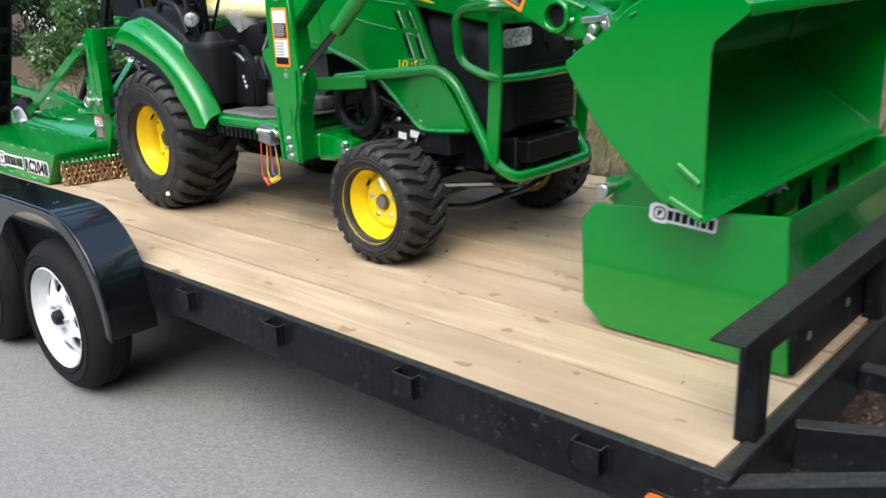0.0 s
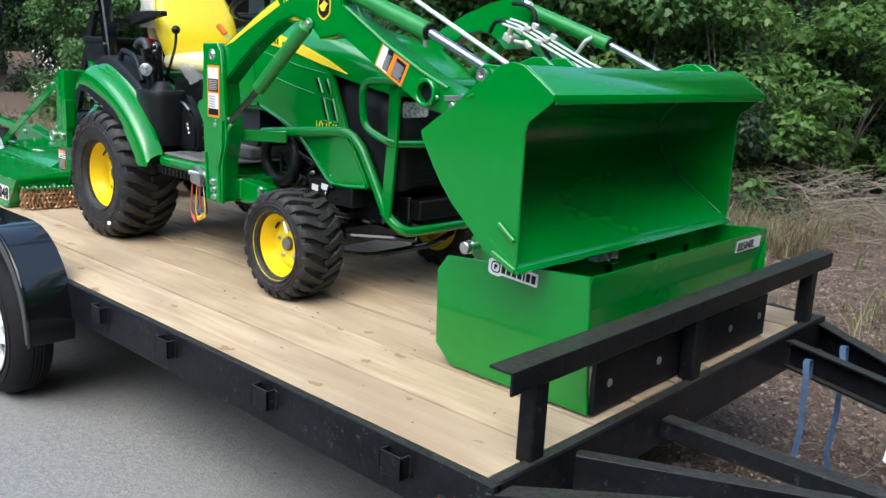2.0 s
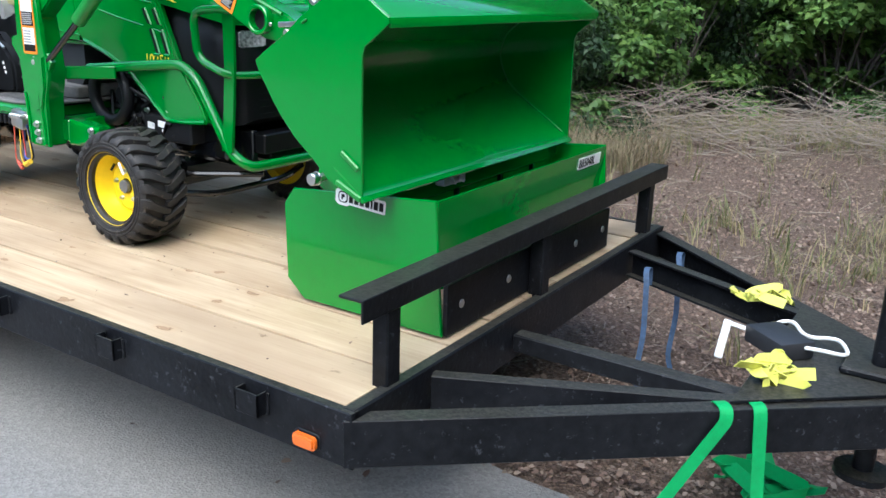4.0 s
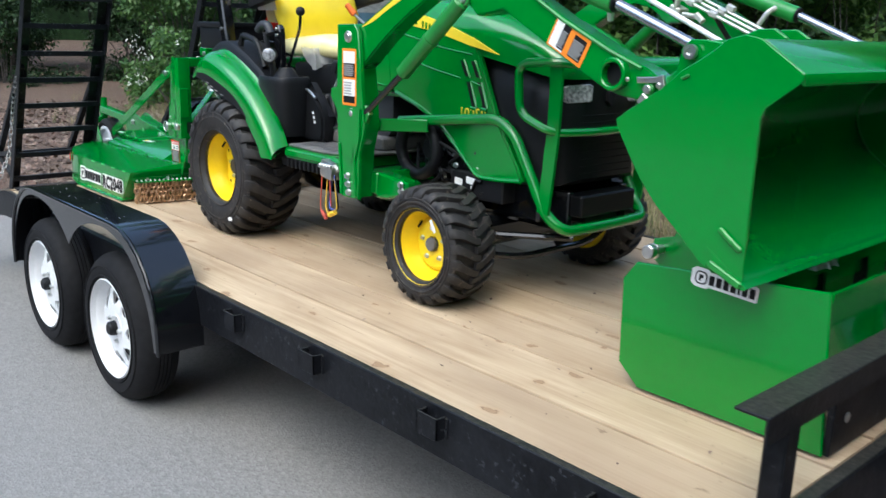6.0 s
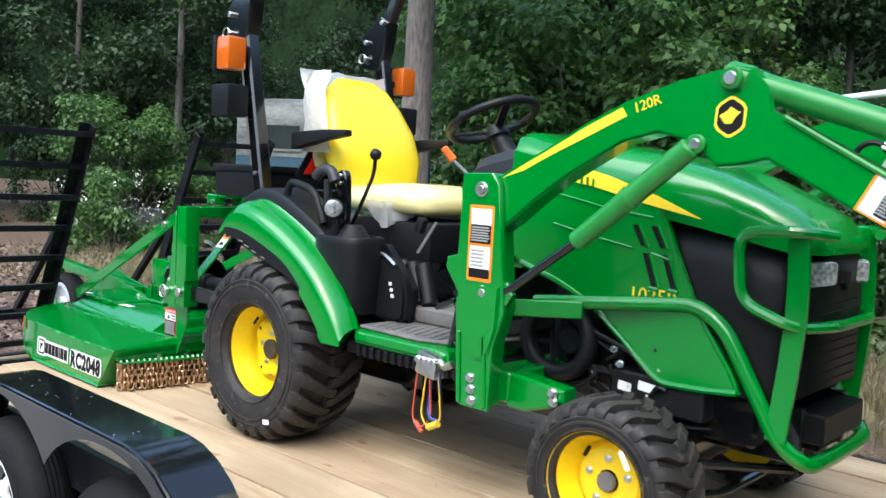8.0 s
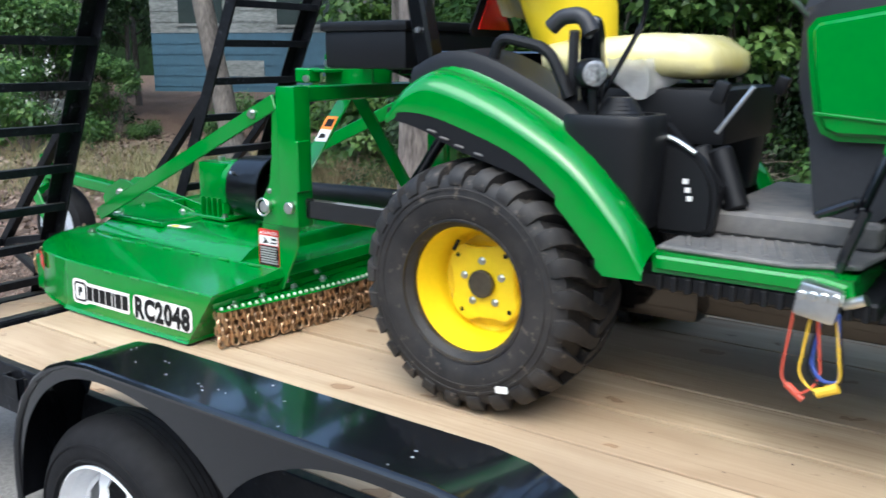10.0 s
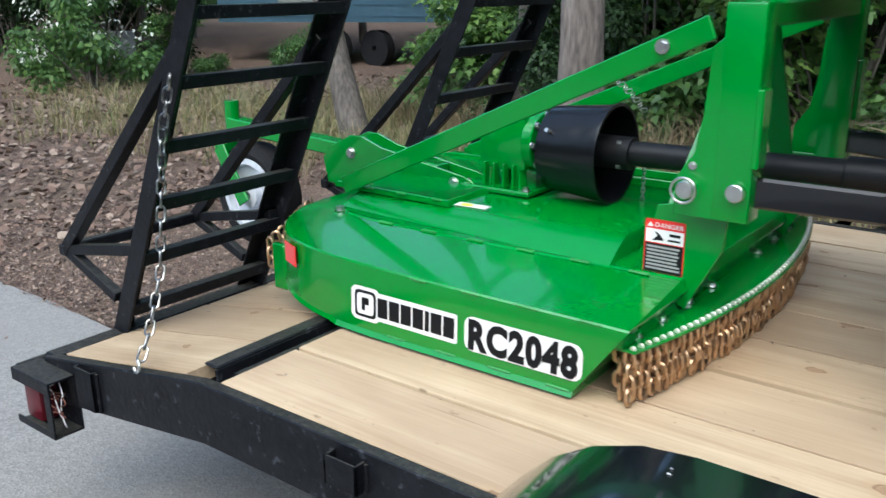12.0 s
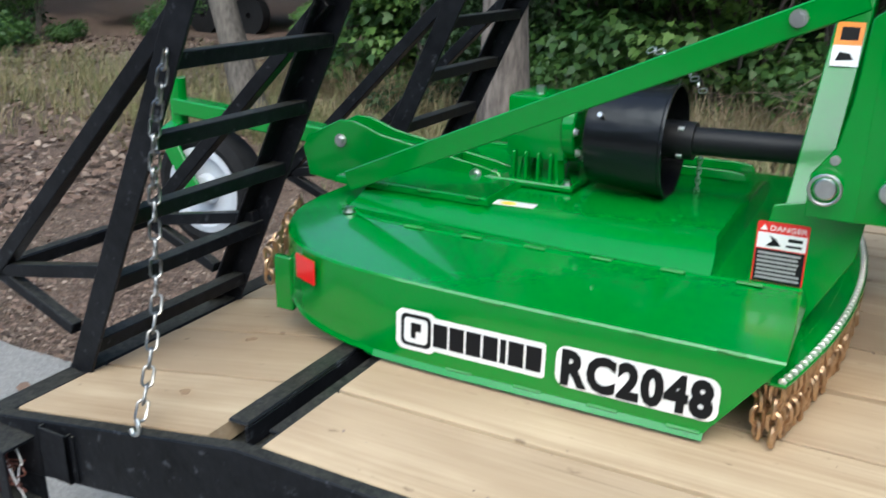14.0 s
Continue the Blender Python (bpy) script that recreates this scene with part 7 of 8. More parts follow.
part("hitch_crossbar", span(B(), (-3.83, YC - 0.36, 1.375), (-3.750, YC + 0.36, 1.425), 0.005), GREEN, cutter)
for y in (YC - 0.05, YC + 0.05):
    bm = plate(B(), [(-3.965, 1.42), (-3.965, 1.52), (-3.91, 1.545), (-3.895, 1.60), (-3.865, 1.615), (-3.80, 1.54), (-3.745, 1.495), (-3.75, 1.42)], y - 0.006, y + 0.006, 0.003)
    part("top_link_bracket", bm, GREEN, cutter)
bm = span(B(), (-4.0, YC - 0.17, 1.425), (-3.93, YC - 0.11, 1.475), 0.006)
span(bm, (-4.0, YC - 0.15, 1.46), (-3.88, YC - 0.05, 1.472), 0.003)
part("hitch_lug", bm, GREEN, cutter)
bm = B()
for x, z in ((-3.86, 1.575), (-3.86, 1.515), (-3.93, 1.49), (-3.78, 1.495)):
    rod(bm, (x, YC - 0.056, z), (x, YC - 0.08, z), 0.016, n=14, w=0.003)
rod(bm, (-3.94, YC - 0.17, 1.44), (-3.94, YC - 0.18, 1.44), 0.012, n=12)
pieces("top_link_pin", bm, STEEL, cutter)

# gearbox, drive-shaft shield and shaft
bm = B()
span(bm, (-4.66, YC - 0.075, 0.94), (-4.50, YC + 0.075, 1.10), 0.014, 2)
span(bm, (-4.70, YC - 0.12, 0.876), (-4.46, YC + 0.12, 0.892), 0.004)
for dx, dy in ((-1, -1), (1, -1), (-1, 1), (1, 1)):
    beam(bm, (-4.58 + dx * 0.06, YC + dy * 0.06, 0.885), (-4.58 + dx * 0.05, YC + dy * 0.055, 0.96), 0.03, 0.03, 0.004)
for k in range(4):
    beam(bm, (-4.63 + 0.033 * k, YC - 0.078, 0.96), (-4.63 + 0.033 * k, YC - 0.078, 0.89), 0.008, 0.03, 0.002)
rod(bm, (-4.51, YC, 1.02), (-4.475, YC, 1.02), 0.09, n=28, w=0.004)
gb = part("gearbox", bm, GREEN, cutter, "green cast gearbox")
bm = B()
for k in range(8):
    a = 2 * math.pi * k / 8
    hexbolt(bm, (-4.476, YC + 0.078 * math.cos(a), 1.02 + 0.078 * math.sin(a)), (1, 0, 0), 0.008, 0.010)
for dx, dy in ((-1, -1), (1, -1), (-1, 1), (1, 1)):
    hexbolt(bm, (-4.58 + dx * 0.10, YC + dy * 0.10, 0.892), (0, 0, 1), 0.010, 0.012)
rod(bm, (-4.60, YC, 1.10), (-4.60, YC, 1.115), 0.014, n=8)
pieces("gearbox_bolt", bm, STEEL, gb)
bm = lathe(B(), [(0.112, -0.095), (0.118, -0.092), (0.122, -0.06), (0.136, 0.09), (0.140, 0.094), (0.140, 0.100), (0.132, 0.100), (0.130, 0.06), (0.112, -0.088), (0.03, -0.088), (0.03, -0.095)], (-4.345, YC - 0.01, 1.01), 48, "x")
shield = part("shaft_shield", bm, GLOSS_PLASTIC, cutter, "black plastic drive-shaft shield")
part("shield_bolt", rod(B(), (-4.40, YC - 0.115, 1.075), (-4.40, YC - 0.130, 1.08), 0.006, n=10), STEEL, shield)
bm = rod(B(), (-4.46, YC, 1.015), (-4.20, YC, 1.015), 0.046, n=20)
rod(bm, (-4.24, YC, 1.015), (-3.62, YC, 1.03), 0.034, n=20, w=0.004)
rod(bm, (-3.66, YC, 1.03), (-3.16, YC, 1.04), 0.041, n=20, w=0.004)
shaft = part("drive_shaft", bm, PLASTIC, cutter, "black guarded drive shaft")
bm = B()
mm = SIDE(-3.46, YC - 0.042, 1.035)
flat(bm, rect(-0.04, -0.026, 0.04, 0.026), mm, 0.0008)
part("shaft_label", bm, WHITE, shaft)
bm = B()
for k in range(4):
    a = 2 * math.pi * (k + 0.5) / 4
    rod(bm, (-4.235, YC + 0.045 * math.cos(a), 1.015 + 0.045 * math.sin(a)), (-4.222, YC + 0.045 * math.cos(a), 1.015 + 0.045 * math.sin(a)), 0.007, n=8)
pieces("shaft_bolt", bm, STEEL, shaft)
THIN = link_mesh(0.020, 0.011, 0.0018, STEEL, "thin_link")
for k in range(13):
    t = k / 12
    p = Vector((-4.34 + 0.13 * t, YC + 0.05 + 0.02 * t, 1.215 - 0.09 * t * t))
    shared("thin_chain_link", THIN, cutter, Matrix.Translation(p) @ pose(0, 0, 0, 0, 60 + 20 * t, 90 * (k % 2)))
for k in range(10):
    shared("thin_chain_link", THIN, cutter, pose(-4.198, YC + 0.07, 0.98 - 0.013 * k, 0, 0, 90 * (k % 2)))

# tail wheel
bm = beam(B(), (-4.80, YC - 0.07, 0.905), (-5.80, YC - 0.06, 0.965), 0.06, 0.05, 0.004)
plate(bm, [(-5.08, 0.865), (-4.64, 0.876), (-4.665, 0.900), (-4.70, 0.910), (-5.02, 0.962), (-5.10, 0.990), (-5.15, 0.990), (-5.26, 0.935), (-5.28, 0.90), (-5.26, 0.82), (-5.10, 0.80)], YC - 0.11, YC - 0.10, 0.002)
plate(bm, [(-5.08, 0.865), (-4.64, 0.876), (-4.665, 0.900), (-4.70, 0.910), (-5.02, 0.962), (-5.10, 0.990), (-5.15, 0.990), (-5.26, 0.935), (-5.28, 0.90), (-5.26, 0.82), (-5.10, 0.80)], YC - 0.03, YC - 0.02, 0.002)
tail = part("tail_arm", bm, GREEN, cutter, "green tail-wheel arm")
bm = B()
hexbolt(bm, (-5.148, YC - 0.111, 0.932), (0, -1, 0), 0.0125, 0.012)
hexbolt(bm, (-4.727, YC - 0.111, 0.886), (0, -1, 0), 0.0125, 0.012)
pieces("tail_bolt", bm, STEEL, tail)
bm = rod(B(), (-5.80, YC - 0.06, 0.86), (-5.80, YC - 0.06, 1.05), 0.028, n=16)
beam(bm, (-5.80, YC - 0.06, 0.90), (-5.79, YC - 0.14, 0.88), 0.05, 0.04, 0.004)
beam(bm, (-5.79, YC - 0.14, 0.89), (-5.67, YC - 0.14, 0.69), 0.012, 0.06, 0.003)
beam(bm, (-5.80, YC + 0.02, 0.89), (-5.67, YC + 0.02, 0.69), 0.012, 0.06, 0.003)
part("caster_fork", bm, GREEN, tail)
cw = (-5.68, YC - 0.06, 0.712)
bm = lathe(B(), [(0.135, -0.045), (0.16, -0.055), (0.19, -0.04), (0.197, 0), (0.19, 0.04), (0.16, 0.055), (0.135, 0.045)], cw, 40)
tw = part("tail_wheel", bm, RUBBER_ROAD, cutter, "solid black tail wheel with a grey hub")
bm = lathe(B(), [(0.138, -0.050), (0.118, -0.052), (0.112, -0.030), (0.05, -0.024), (0.045, -0.052), (0.015, -0.055), (0.015, 0.055), (0.05, 0.02), (0.138, 0.048)], cw, 36)
part("wheel_hub", bm, HUB_PALE, tw)
part("deck_sticker", flat(B(), rect(-0.05, -0.018, 0.05, 0.018), pose(-4.545, 0.800, 0.8745, 0, 0, 4), 0.001), WHITE, cutter, "white sticker")
part("deck_sticker", flat(B(), rect(-0.03, -0.012, 0.03, 0.012), pose(-4.945, 0.790, 0.8905, 0, 0, 4), 0.001), WHITE, cutter, "white sticker")
part("sticker_sun", flat(B(), [(0.02 * math.cos(a), 0.012 * math.sin(a)) for a in [0.63 * i for i in range(10)]], pose(-4.56, 0.795, 0.8758, 0, 0, 0), 0.001), DECAL_YELLOW, cutter)

# ---- box blade ----
blade = thing("box_blade", (-0.33, 1.10, D), "new green box blade standing on the deck beneath the bucket", "box blade")
XN, XF = 0.488, 1.708
SIDEP = [(-0.61, 0.992), (-0.652, 0.937), (-0.645, 0.685), (-0.575, D + 0.003), (-0.034, D + 0.003), (-0.066, 1.035)]
for y0, y1 in ((XN, XN + 0.012), (XF - 0.012, XF)):
    part("end_plate", plate(B(), SIDEP, y0, y1, 0.003), GREEN, blade, "green end plate")
bm = loft(B(), [[(x, y, z) for x, z in ((-0.060, D + 0.15), (-0.092, 0.80), (-0.098, 0.89), (-0.088, 0.96), (-0.074, 1.030), (-0.062, 1.031), (-0.064, 1.010), (-0.069, 0.955), (-0.079, 0.89), (-0.074, 0.80), (-0.044, D + 0.15))] for y in (XN + 0.0125, XF - 0.0125)])
part("front_board", bm, GREEN, blade, "green moldboard")
bm = span(B(), (-0.040, XN + 0.0125, D + 0.004), (-0.022, XF - 0.0125, D + 0.165), 0.002)
edge_plate = part("cutting_edge", bm, BLACK_WORN, blade, "black bolted cutting edge")
bm = B()
for y in (0.575, 0.865, 1.11, 1.38, 1.63):
    rod(bm, (-0.022, y, D + 0.09), (-0.017, y, D + 0.09), 0.014, n=14, w=0.002)
pieces("edge_bolt", bm, STEEL, edge_plate)
bm = span(B(), (-0.50, XN + 0.0125, D + 0.10), (-0.485, XF - 0.0125, 0.96), 0.002)
beam(bm, (-0.30, XN + 0.0125, 0.985), (-0.30, XF - 0.0125, 0.985), 0.05, 0.05, 0.004)
beam(bm, (-0.30, XN + 0.0125, 0.94), (-0.30, XF - 0.0125, 0.94), 0.012, 0.06, 0.002)
part("rear_board", bm, GREEN, blade)
bm = B()
for y in (0.70, 0.95, 1.25, 1.50):
    plate(bm, [(-0.32, 1.03), (-0.28, 1.03), (-0.27, 0.80), (-0.22, 0.74), (-0.25, 0.72), (-0.31, 0.78)], y - 0.008, y + 0.008, 0.002)
pieces("scarifier_shank", bm, BLACK, blade)
bm = B()
span(bm, (-0.36, 0.80, 0.995), (-0.24, 0.93, 1.02), 0.003)
for y in (0.84, 0.89):
    plate(bm, [(-0.40, 1.0), (-0.22, 1.0), (-0.25, 1.06), (-0.35, 1.07)], y - 0.004, y + 0.004, 0.002)
part("scarifier_bracket", bm, GREY_RIM, blade, "grey adjusting bracket")
for s in (-1, 1):
    y = 1.10 + s * 0.35
    bm = plate(B(), [(-0.50, 0.84), (-0.50, 1.0), (-0.58, 1.16), (-0.62, 1.16), (-0.66, 1.02), (-0.73, 1.0), (-0.74, 0.945), (-0.62, 0.86)], y - 0.006, y + 0.006, 0.003)
    hp = part("hitch_plate", bm, GREEN, blade)
    bm = rod(B(), (-0.70, y - 0.075, 0.973), (-0.70, y + 0.02, 0.973), 0.014, n=16, w=0.003)
    rod(bm, (-0.70, y - 0.08, 0.973), (-0.70, y - 0.06, 0.973), 0.022, n=16, w=0.003)
    sweep(bm, ring_points((-0.70, y - 0.05, 0.973), 0.022, "y", 12), 0.003, 6, closed=True)
    part("hitch_pin", bm, STEEL, hp)
part("top_hitch", beam(B(), (-0.60, 0.78, 1.15), (-0.60, 1.42, 1.15), 0.04, 0.04, 0.004), GREEN, blade)
bm = span(B(), (-0.56, 0.80, 0.92), (-0.50, 0.88, 1.02), 0.004)
pieces("hitch_block", bm, BLACK, blade)
# decals
label_text(SIDE(-0.335, XN - 0.0002, 0.990) @ pose(0, 0, 0, 0, 0, -4), blade, "", [(0.036, 0.036)] + [(0.0155, 0.026)] * 4 + [(0.006, 0.026)] + [(0.015, 0.026)] * 2, 0.05, 0.20, 0.042, 0)
bm = flat(B(), rounded(0.205, 0.044, 0.004), FRONT(-0.0632, 1.545, 0.994) @ pose(0, 0, 0, 5, 0, 0), 0.001)
d = part("name_decal", bm, WHITE, blade, "white decal with black model number")
letters("model_number", "BB5048L", 0.046, FRONT(-0.0632, 1.545, 0.994) @ pose(0, 0, 0, 5, 0, 0) @ pose(-0.094, -0.016, 0.0018), INK, d, "black model number", bold=0.0006, wide=0.80, gap=1.08)

# ---- straps and gear on the tongue ----
def ribbon(bm, pts, w, t=0.003, flat_dir=None):
    """Webbing along a line of points."""
    ps = [Vector(p) for p in pts]
    rows = []
    for i, p in enumerate(ps):
        d = (ps[min(i + 1, len(ps) - 1)] - ps[max(i - 1, 0)]).normalized()
        side = Vector(flat_dir) if flat_dir else d.orthogonal()
        side = (side - d * side.dot(d)).normalized()
        n = d.cross(side)
        rows.append([p + side * w / 2 + n * t / 2, p - side * w / 2 + n * t / 2, p - side * w / 2 - n * t / 2, p + side * w / 2 - n * t / 2])
    return loft(bm, rows)


TD = Vector((1.27, 1.07, 0)).normalized()  # along the camera's side of the drawbar
bm = B()
for c, lean in (((0.775, 0.592), -0.30), ((0.845, 0.652), 0.03)):
    cx, cy = c
    out = Vector((TD.y, -TD.x, 0))
    base = Vector((cx, cy, 0.606))
    pts = [base - out * 0.06 + Vector((0, 0, -0.10)), base - out * 0.05, base + out * 0.012, base + out * 0.02 + Vector((0, 0, -0.03)), base + out * 0.03 + TD * lean * 0.5 + Vector((0, 0, -0.25)), base + out * 0.05 + TD * lean + Vector((0, 0, -0.45)), base + out * 0.10 + TD * lean * 1.2 + Vector((0, 0, -0.59))]
    ribbon(bm, bend(pts, 0.03, 3), 0.036, 0.003, TD)
rr = random.Random(9)
for k in range(9):
    p = Vector((0.82 + rr.uniform(-0.10, 0.10), 1.24 + rr.uniform(-0.12, 0.10), 0.02))
    pts = [p + Vector((rr.uniform(-0.13, 0.13), rr.uniform(-0.10, 0.10), rr.uniform(0.0, 0.12))) for _ in range(5)]
    ribbon(bm, bend(pts, 0.06, 4), 0.048, 0.003, (rr.uniform(-1, 1), rr.uniform(-1, 1), 0.4))
single("ratchet_strap", bm, STRAP_GREEN, "bright green ratchet strap over the tongue, heaped on the ground", "strap", smooth=50)
bm = B()
for a in ((0.20, 1.585), (0.235, 1.86)):
    base = Vector((a[0], a[1] - 0.03, 0.607))
    pts = [base + Vector((0, 0.06, -0.08)), base + Vector((0, 0.05, 0.0)), base, base + Vector((0.02, -0.035, -0.04)), base + Vector((0.03, -0.04, -0.25)), base + Vector((0.02, -0.06, -0.42)), base + Vector((0.06, -0.03, -0.59))]
    ribbon(bm, bend(pts, 0.03, 3), 0.021, 0.003, (1, 0.3, 0))
for k in range(5):
    p = Vector((0.26 + rr.uniform(-0.08, 0.08), 1.55 + rr.uniform(-0.1, 0.2), 0.02))
    pts = [p + Vector((rr.uniform(-0.08, 0.08), rr.uniform(-0.08, 0.08), rr.uniform(0.0, 0.09))) for _ in range(5)]
    ribbon(bm, bend(pts, 0.05, 4), 0.036, 0.003, (rr.uniform(-1, 1), rr.uniform(-1, 1), 0.4))
single("tie_down_strap", bm, STRAP_BLUE, "blue tie-down webbing slung over the tongue brace", "strap", smooth=50)
for c, n, seed in (((0.69, 1.415, 0.62), 4, 31), ((0.84, 0.82, 0.618), 5, 32)):
    bm = B()
    rr = random.Random(seed)
    for k in range(n):
        p = Vector(c) + Vector((rr.uniform(-0.06, 0.06), rr.uniform(-0.04, 0.04), 0))
        pts = [p + Vector((rr.uniform(-0.075, 0.075), rr.uniform(-0.05, 0.05), rr.uniform(0.0, 0.05))) for _ in range(5)]
        ribbon(bm, bend(pts, 0.06, 4), 0.034, 0.003, (rr.uniform(-1, 1), rr.uniform(-1, 1), 0.5))
    single("lifting_sling", bm, STRAP_YELLOW, "crumpled yellow webbing lying on the tongue plate", "strap", "slings on the tongue", smooth=50)
bm = sweep(B(), bend([(0.72, 1.15, 0.625), (0.80, 1.22, 0.66), (0.86, 1.12, 0.64), (0.95, 1.16, 0.65), (1.0, 1.05, 0.64), (0.92, 1.0, 0.66), (0.80, 1.05, 0.63)], 0.06), 0.006, 7)
single("safety_cable", bm, WHITE, "thin white breakaway cable coiled on the tongue", "cable", smooth=50)
bm = box(B(), (0.80, 1.05, 0.64), (0.17, 0.12, 0.055), (0, 0, -40), 0.01, 2)
single("battery_case", bm, PLASTIC_GREY, "flat dark grey plastic case on the tongue", "case")
bm = beam(B(), (0.648, 1.045, 0.672), (0.640, 1.01, 0.556), 0.026, 0.010, 0.004)
beam(bm, (0.642, 1.045, 0.664), (0.76, 1.10, 0.625), 0.026, 0.010, 0.004)
single("plastic_tag", bm, WHITE, "white plastic document tube on the tongue", "tube")

# ---- woods ----
LEAF_SHAPE = [(0, 0), (0.55, 0.30), (0.24, 0.50), (0, 1.0), (-0.24, 0.50), (-0.55, 0.30)]
DIAMOND = [(0, 0), (0.42, 0.45), (0, 1.0), (-0.42, 0.45)]
MAPLE = [(0, 0), (0.30, -0.04), (0.24, 0.14), (0.56, 0.34), (0.27, 0.42), (0.24, 0.66), (0, 1.0), (-0.24, 0.66), (-0.27, 0.42), (-0.56, 0.34), (-0.24, 0.14), (-0.30, -0.04)]
OVAL = [(0, 0), (0.26, 0.30), (0.22, 0.68), (0, 1.0), (-0.22, 0.68), (-0.26, 0.30)]


def leaf_mesh(name, centres, radii, count, size, mat, seed, shape=LEAF_SHAPE, squash=0.8, shell=0.45, droop=0.5, spread=0.7):
    """Many single leaves in clumps: a crown or a bush."""
    r = np.random.RandomState(seed)
    cen, rad = np.array(centres, float), np.array(radii, float)
    pick = r.choice(len(cen), count, p=rad ** 2 / (rad ** 2).sum())
    d = r.normal(size=(count, 3))
    d /= np.linalg.norm(d, axis=1)[:, None]
    q = rad[pick, None] * (shell + (1 - shell) * r.rand(count, 1)) * d
    q[:, 2] *= squash
    pos = cen[pick] + q + r.normal(scale=0.05, size=(count, 3))
    nrm = d * spread + np.array([0, 0, 0.75]) + r.normal(scale=0.45 * (0.4 + spread), size=(count, 3))
    nrm /= np.linalg.norm(nrm, axis=1)[:, None]
    tip = d + r.normal(scale=0.6, size=(count, 3)) + np.array([0, 0, -droop])
    tip -= nrm * (tip * nrm).sum(1)[:, None]
    tip /= np.linalg.norm(tip, axis=1)[:, None]
    side = np.cross(tip, nrm)
    s = size * (0.6 + 0.7 * r.rand(count, 1))
    k = len(shape)
    sh = np.array(shape)
    verts = pos[:, None, :] + s[:, None] * (side[:, None, :] * sh[None, :, :1] + tip[:, None, :] * sh[None, :, 1:])
    fold = np.abs(sh[:, 0]) * 0.35 - sh[:, 1] ** 2 * 0.18
    verts += nrm[:, None, :] * (fold[None, :, None] * s[:, None])
    me = bpy.data.meshes.new(name)
    me.vertices.add(count * k)
    me.vertices.foreach_set("co", verts.reshape(-1).astype(np.float32))
    me.loops.add(count * k)
    me.loops.foreach_set("vertex_index", np.arange(count * k, dtype=np.int32))
    me.polygons.add(count)
    me.polygons.foreach_set("loop_start", np.arange(0, count * k, k, dtype=np.int32))
    me.update(calc_edges=True)
    me.validate()
    me.materials.append(mat)
    return me


def tree_sweep(bm, pts, radii, k=9):
    rings = []
    for i, p in enumerate(pts):
        d = (pts[min(i + 1, len(pts) - 1)] - pts[max(i - 1, 0)]).normalized()
        u = d.cross(Vector((0, 1, 0.1))).normalized()
        v = d.cross(u)
        rings.append([p + (u * math.cos(2 * math.pi * j / k) + v * math.sin(2 * math.pi * j / k)) * radii[i] for j in range(k)])
    return loft(bm, rings)


def make_tree(seed, height, r0, crown_from, spread, leaves, leaf, bark, leafmat, lean=(0, 0), limbs=9, shape=DIAMOND):
    """A tapered trunk with limbs and a crown of single leaves; built at the origin."""
    rng = random.Random(seed)
    bm = B()
    pts = [Vector((lean[0] * t + 0.10 * noise.noise((t * 2, seed, 0)), lean[1] * t + 0.10 * noise.noise((t * 2, seed, 5)), height * t)) for t in [i / 12 for i in range(13)]]
    tree_sweep(bm, pts, [r0 * (1.25 if i == 0 else 1) * (1 - 0.75 * i / 12) for i in range(13)], 12)
    cen, rad = [], []
    for k in range(limbs):
        t = crown_from + (0.97 - crown_from) * (k + rng.random() * 0.6) / limbs
        p = pts[0].lerp(pts[-1], t)
        p = pts[min(12, int(t * 12))].lerp(pts[min(12, int(t * 12) + 1)], t * 12 - int(t * 12))
        a = rng.uniform(0, 2 * math.pi)
        ln = spread * rng.uniform(0.6, 1.1) * (1.05 - 0.5 * max(0, t - crown_from))
        e = p + Vector((math.cos(a) * ln, math.sin(a) * ln, ln * rng.uniform(0.0, 0.45)))
        mid = p.lerp(e, 0.5) + Vector((0, 0, 0.12 * ln))
        tree_sweep(bm, [p, p.lerp(mid, 0.5), mid, mid.lerp(e, 0.6), e], [r0 * 0.28, r0 * 0.22, r0 * 0.16, r0 * 0.10, r0 * 0.04], 6)
        for f in (0.45, 0.72, 1.0):
            c = p.lerp(e, f)
            cen.append((c.x + rng.uniform(-0.3, 0.3), c.y + rng.uniform(-0.3, 0.3), c.z + rng.uniform(-0.1, 0.3)))
            rad.append(spread * rng.uniform(0.24, 0.42))
    trunk = finish(bm, "trunk", bark, 60)
    crown = leaf_mesh("crown", cen, rad, leaves, leaf, leafmat, seed, shape, shell=0.25)
    return trunk, crown


def plant_tree(meshes, m, label, group, trunk_only=False):
    t = new("tree")
    t.matrix_basis = m
    ORIGIN[t.name] = m.translation.copy()
    tagged(t, label, "tree", group)
    for nm, me in zip(("trunk", "crown"), meshes):
        ob = new(nm, me)
        ob.parent = t
    return t


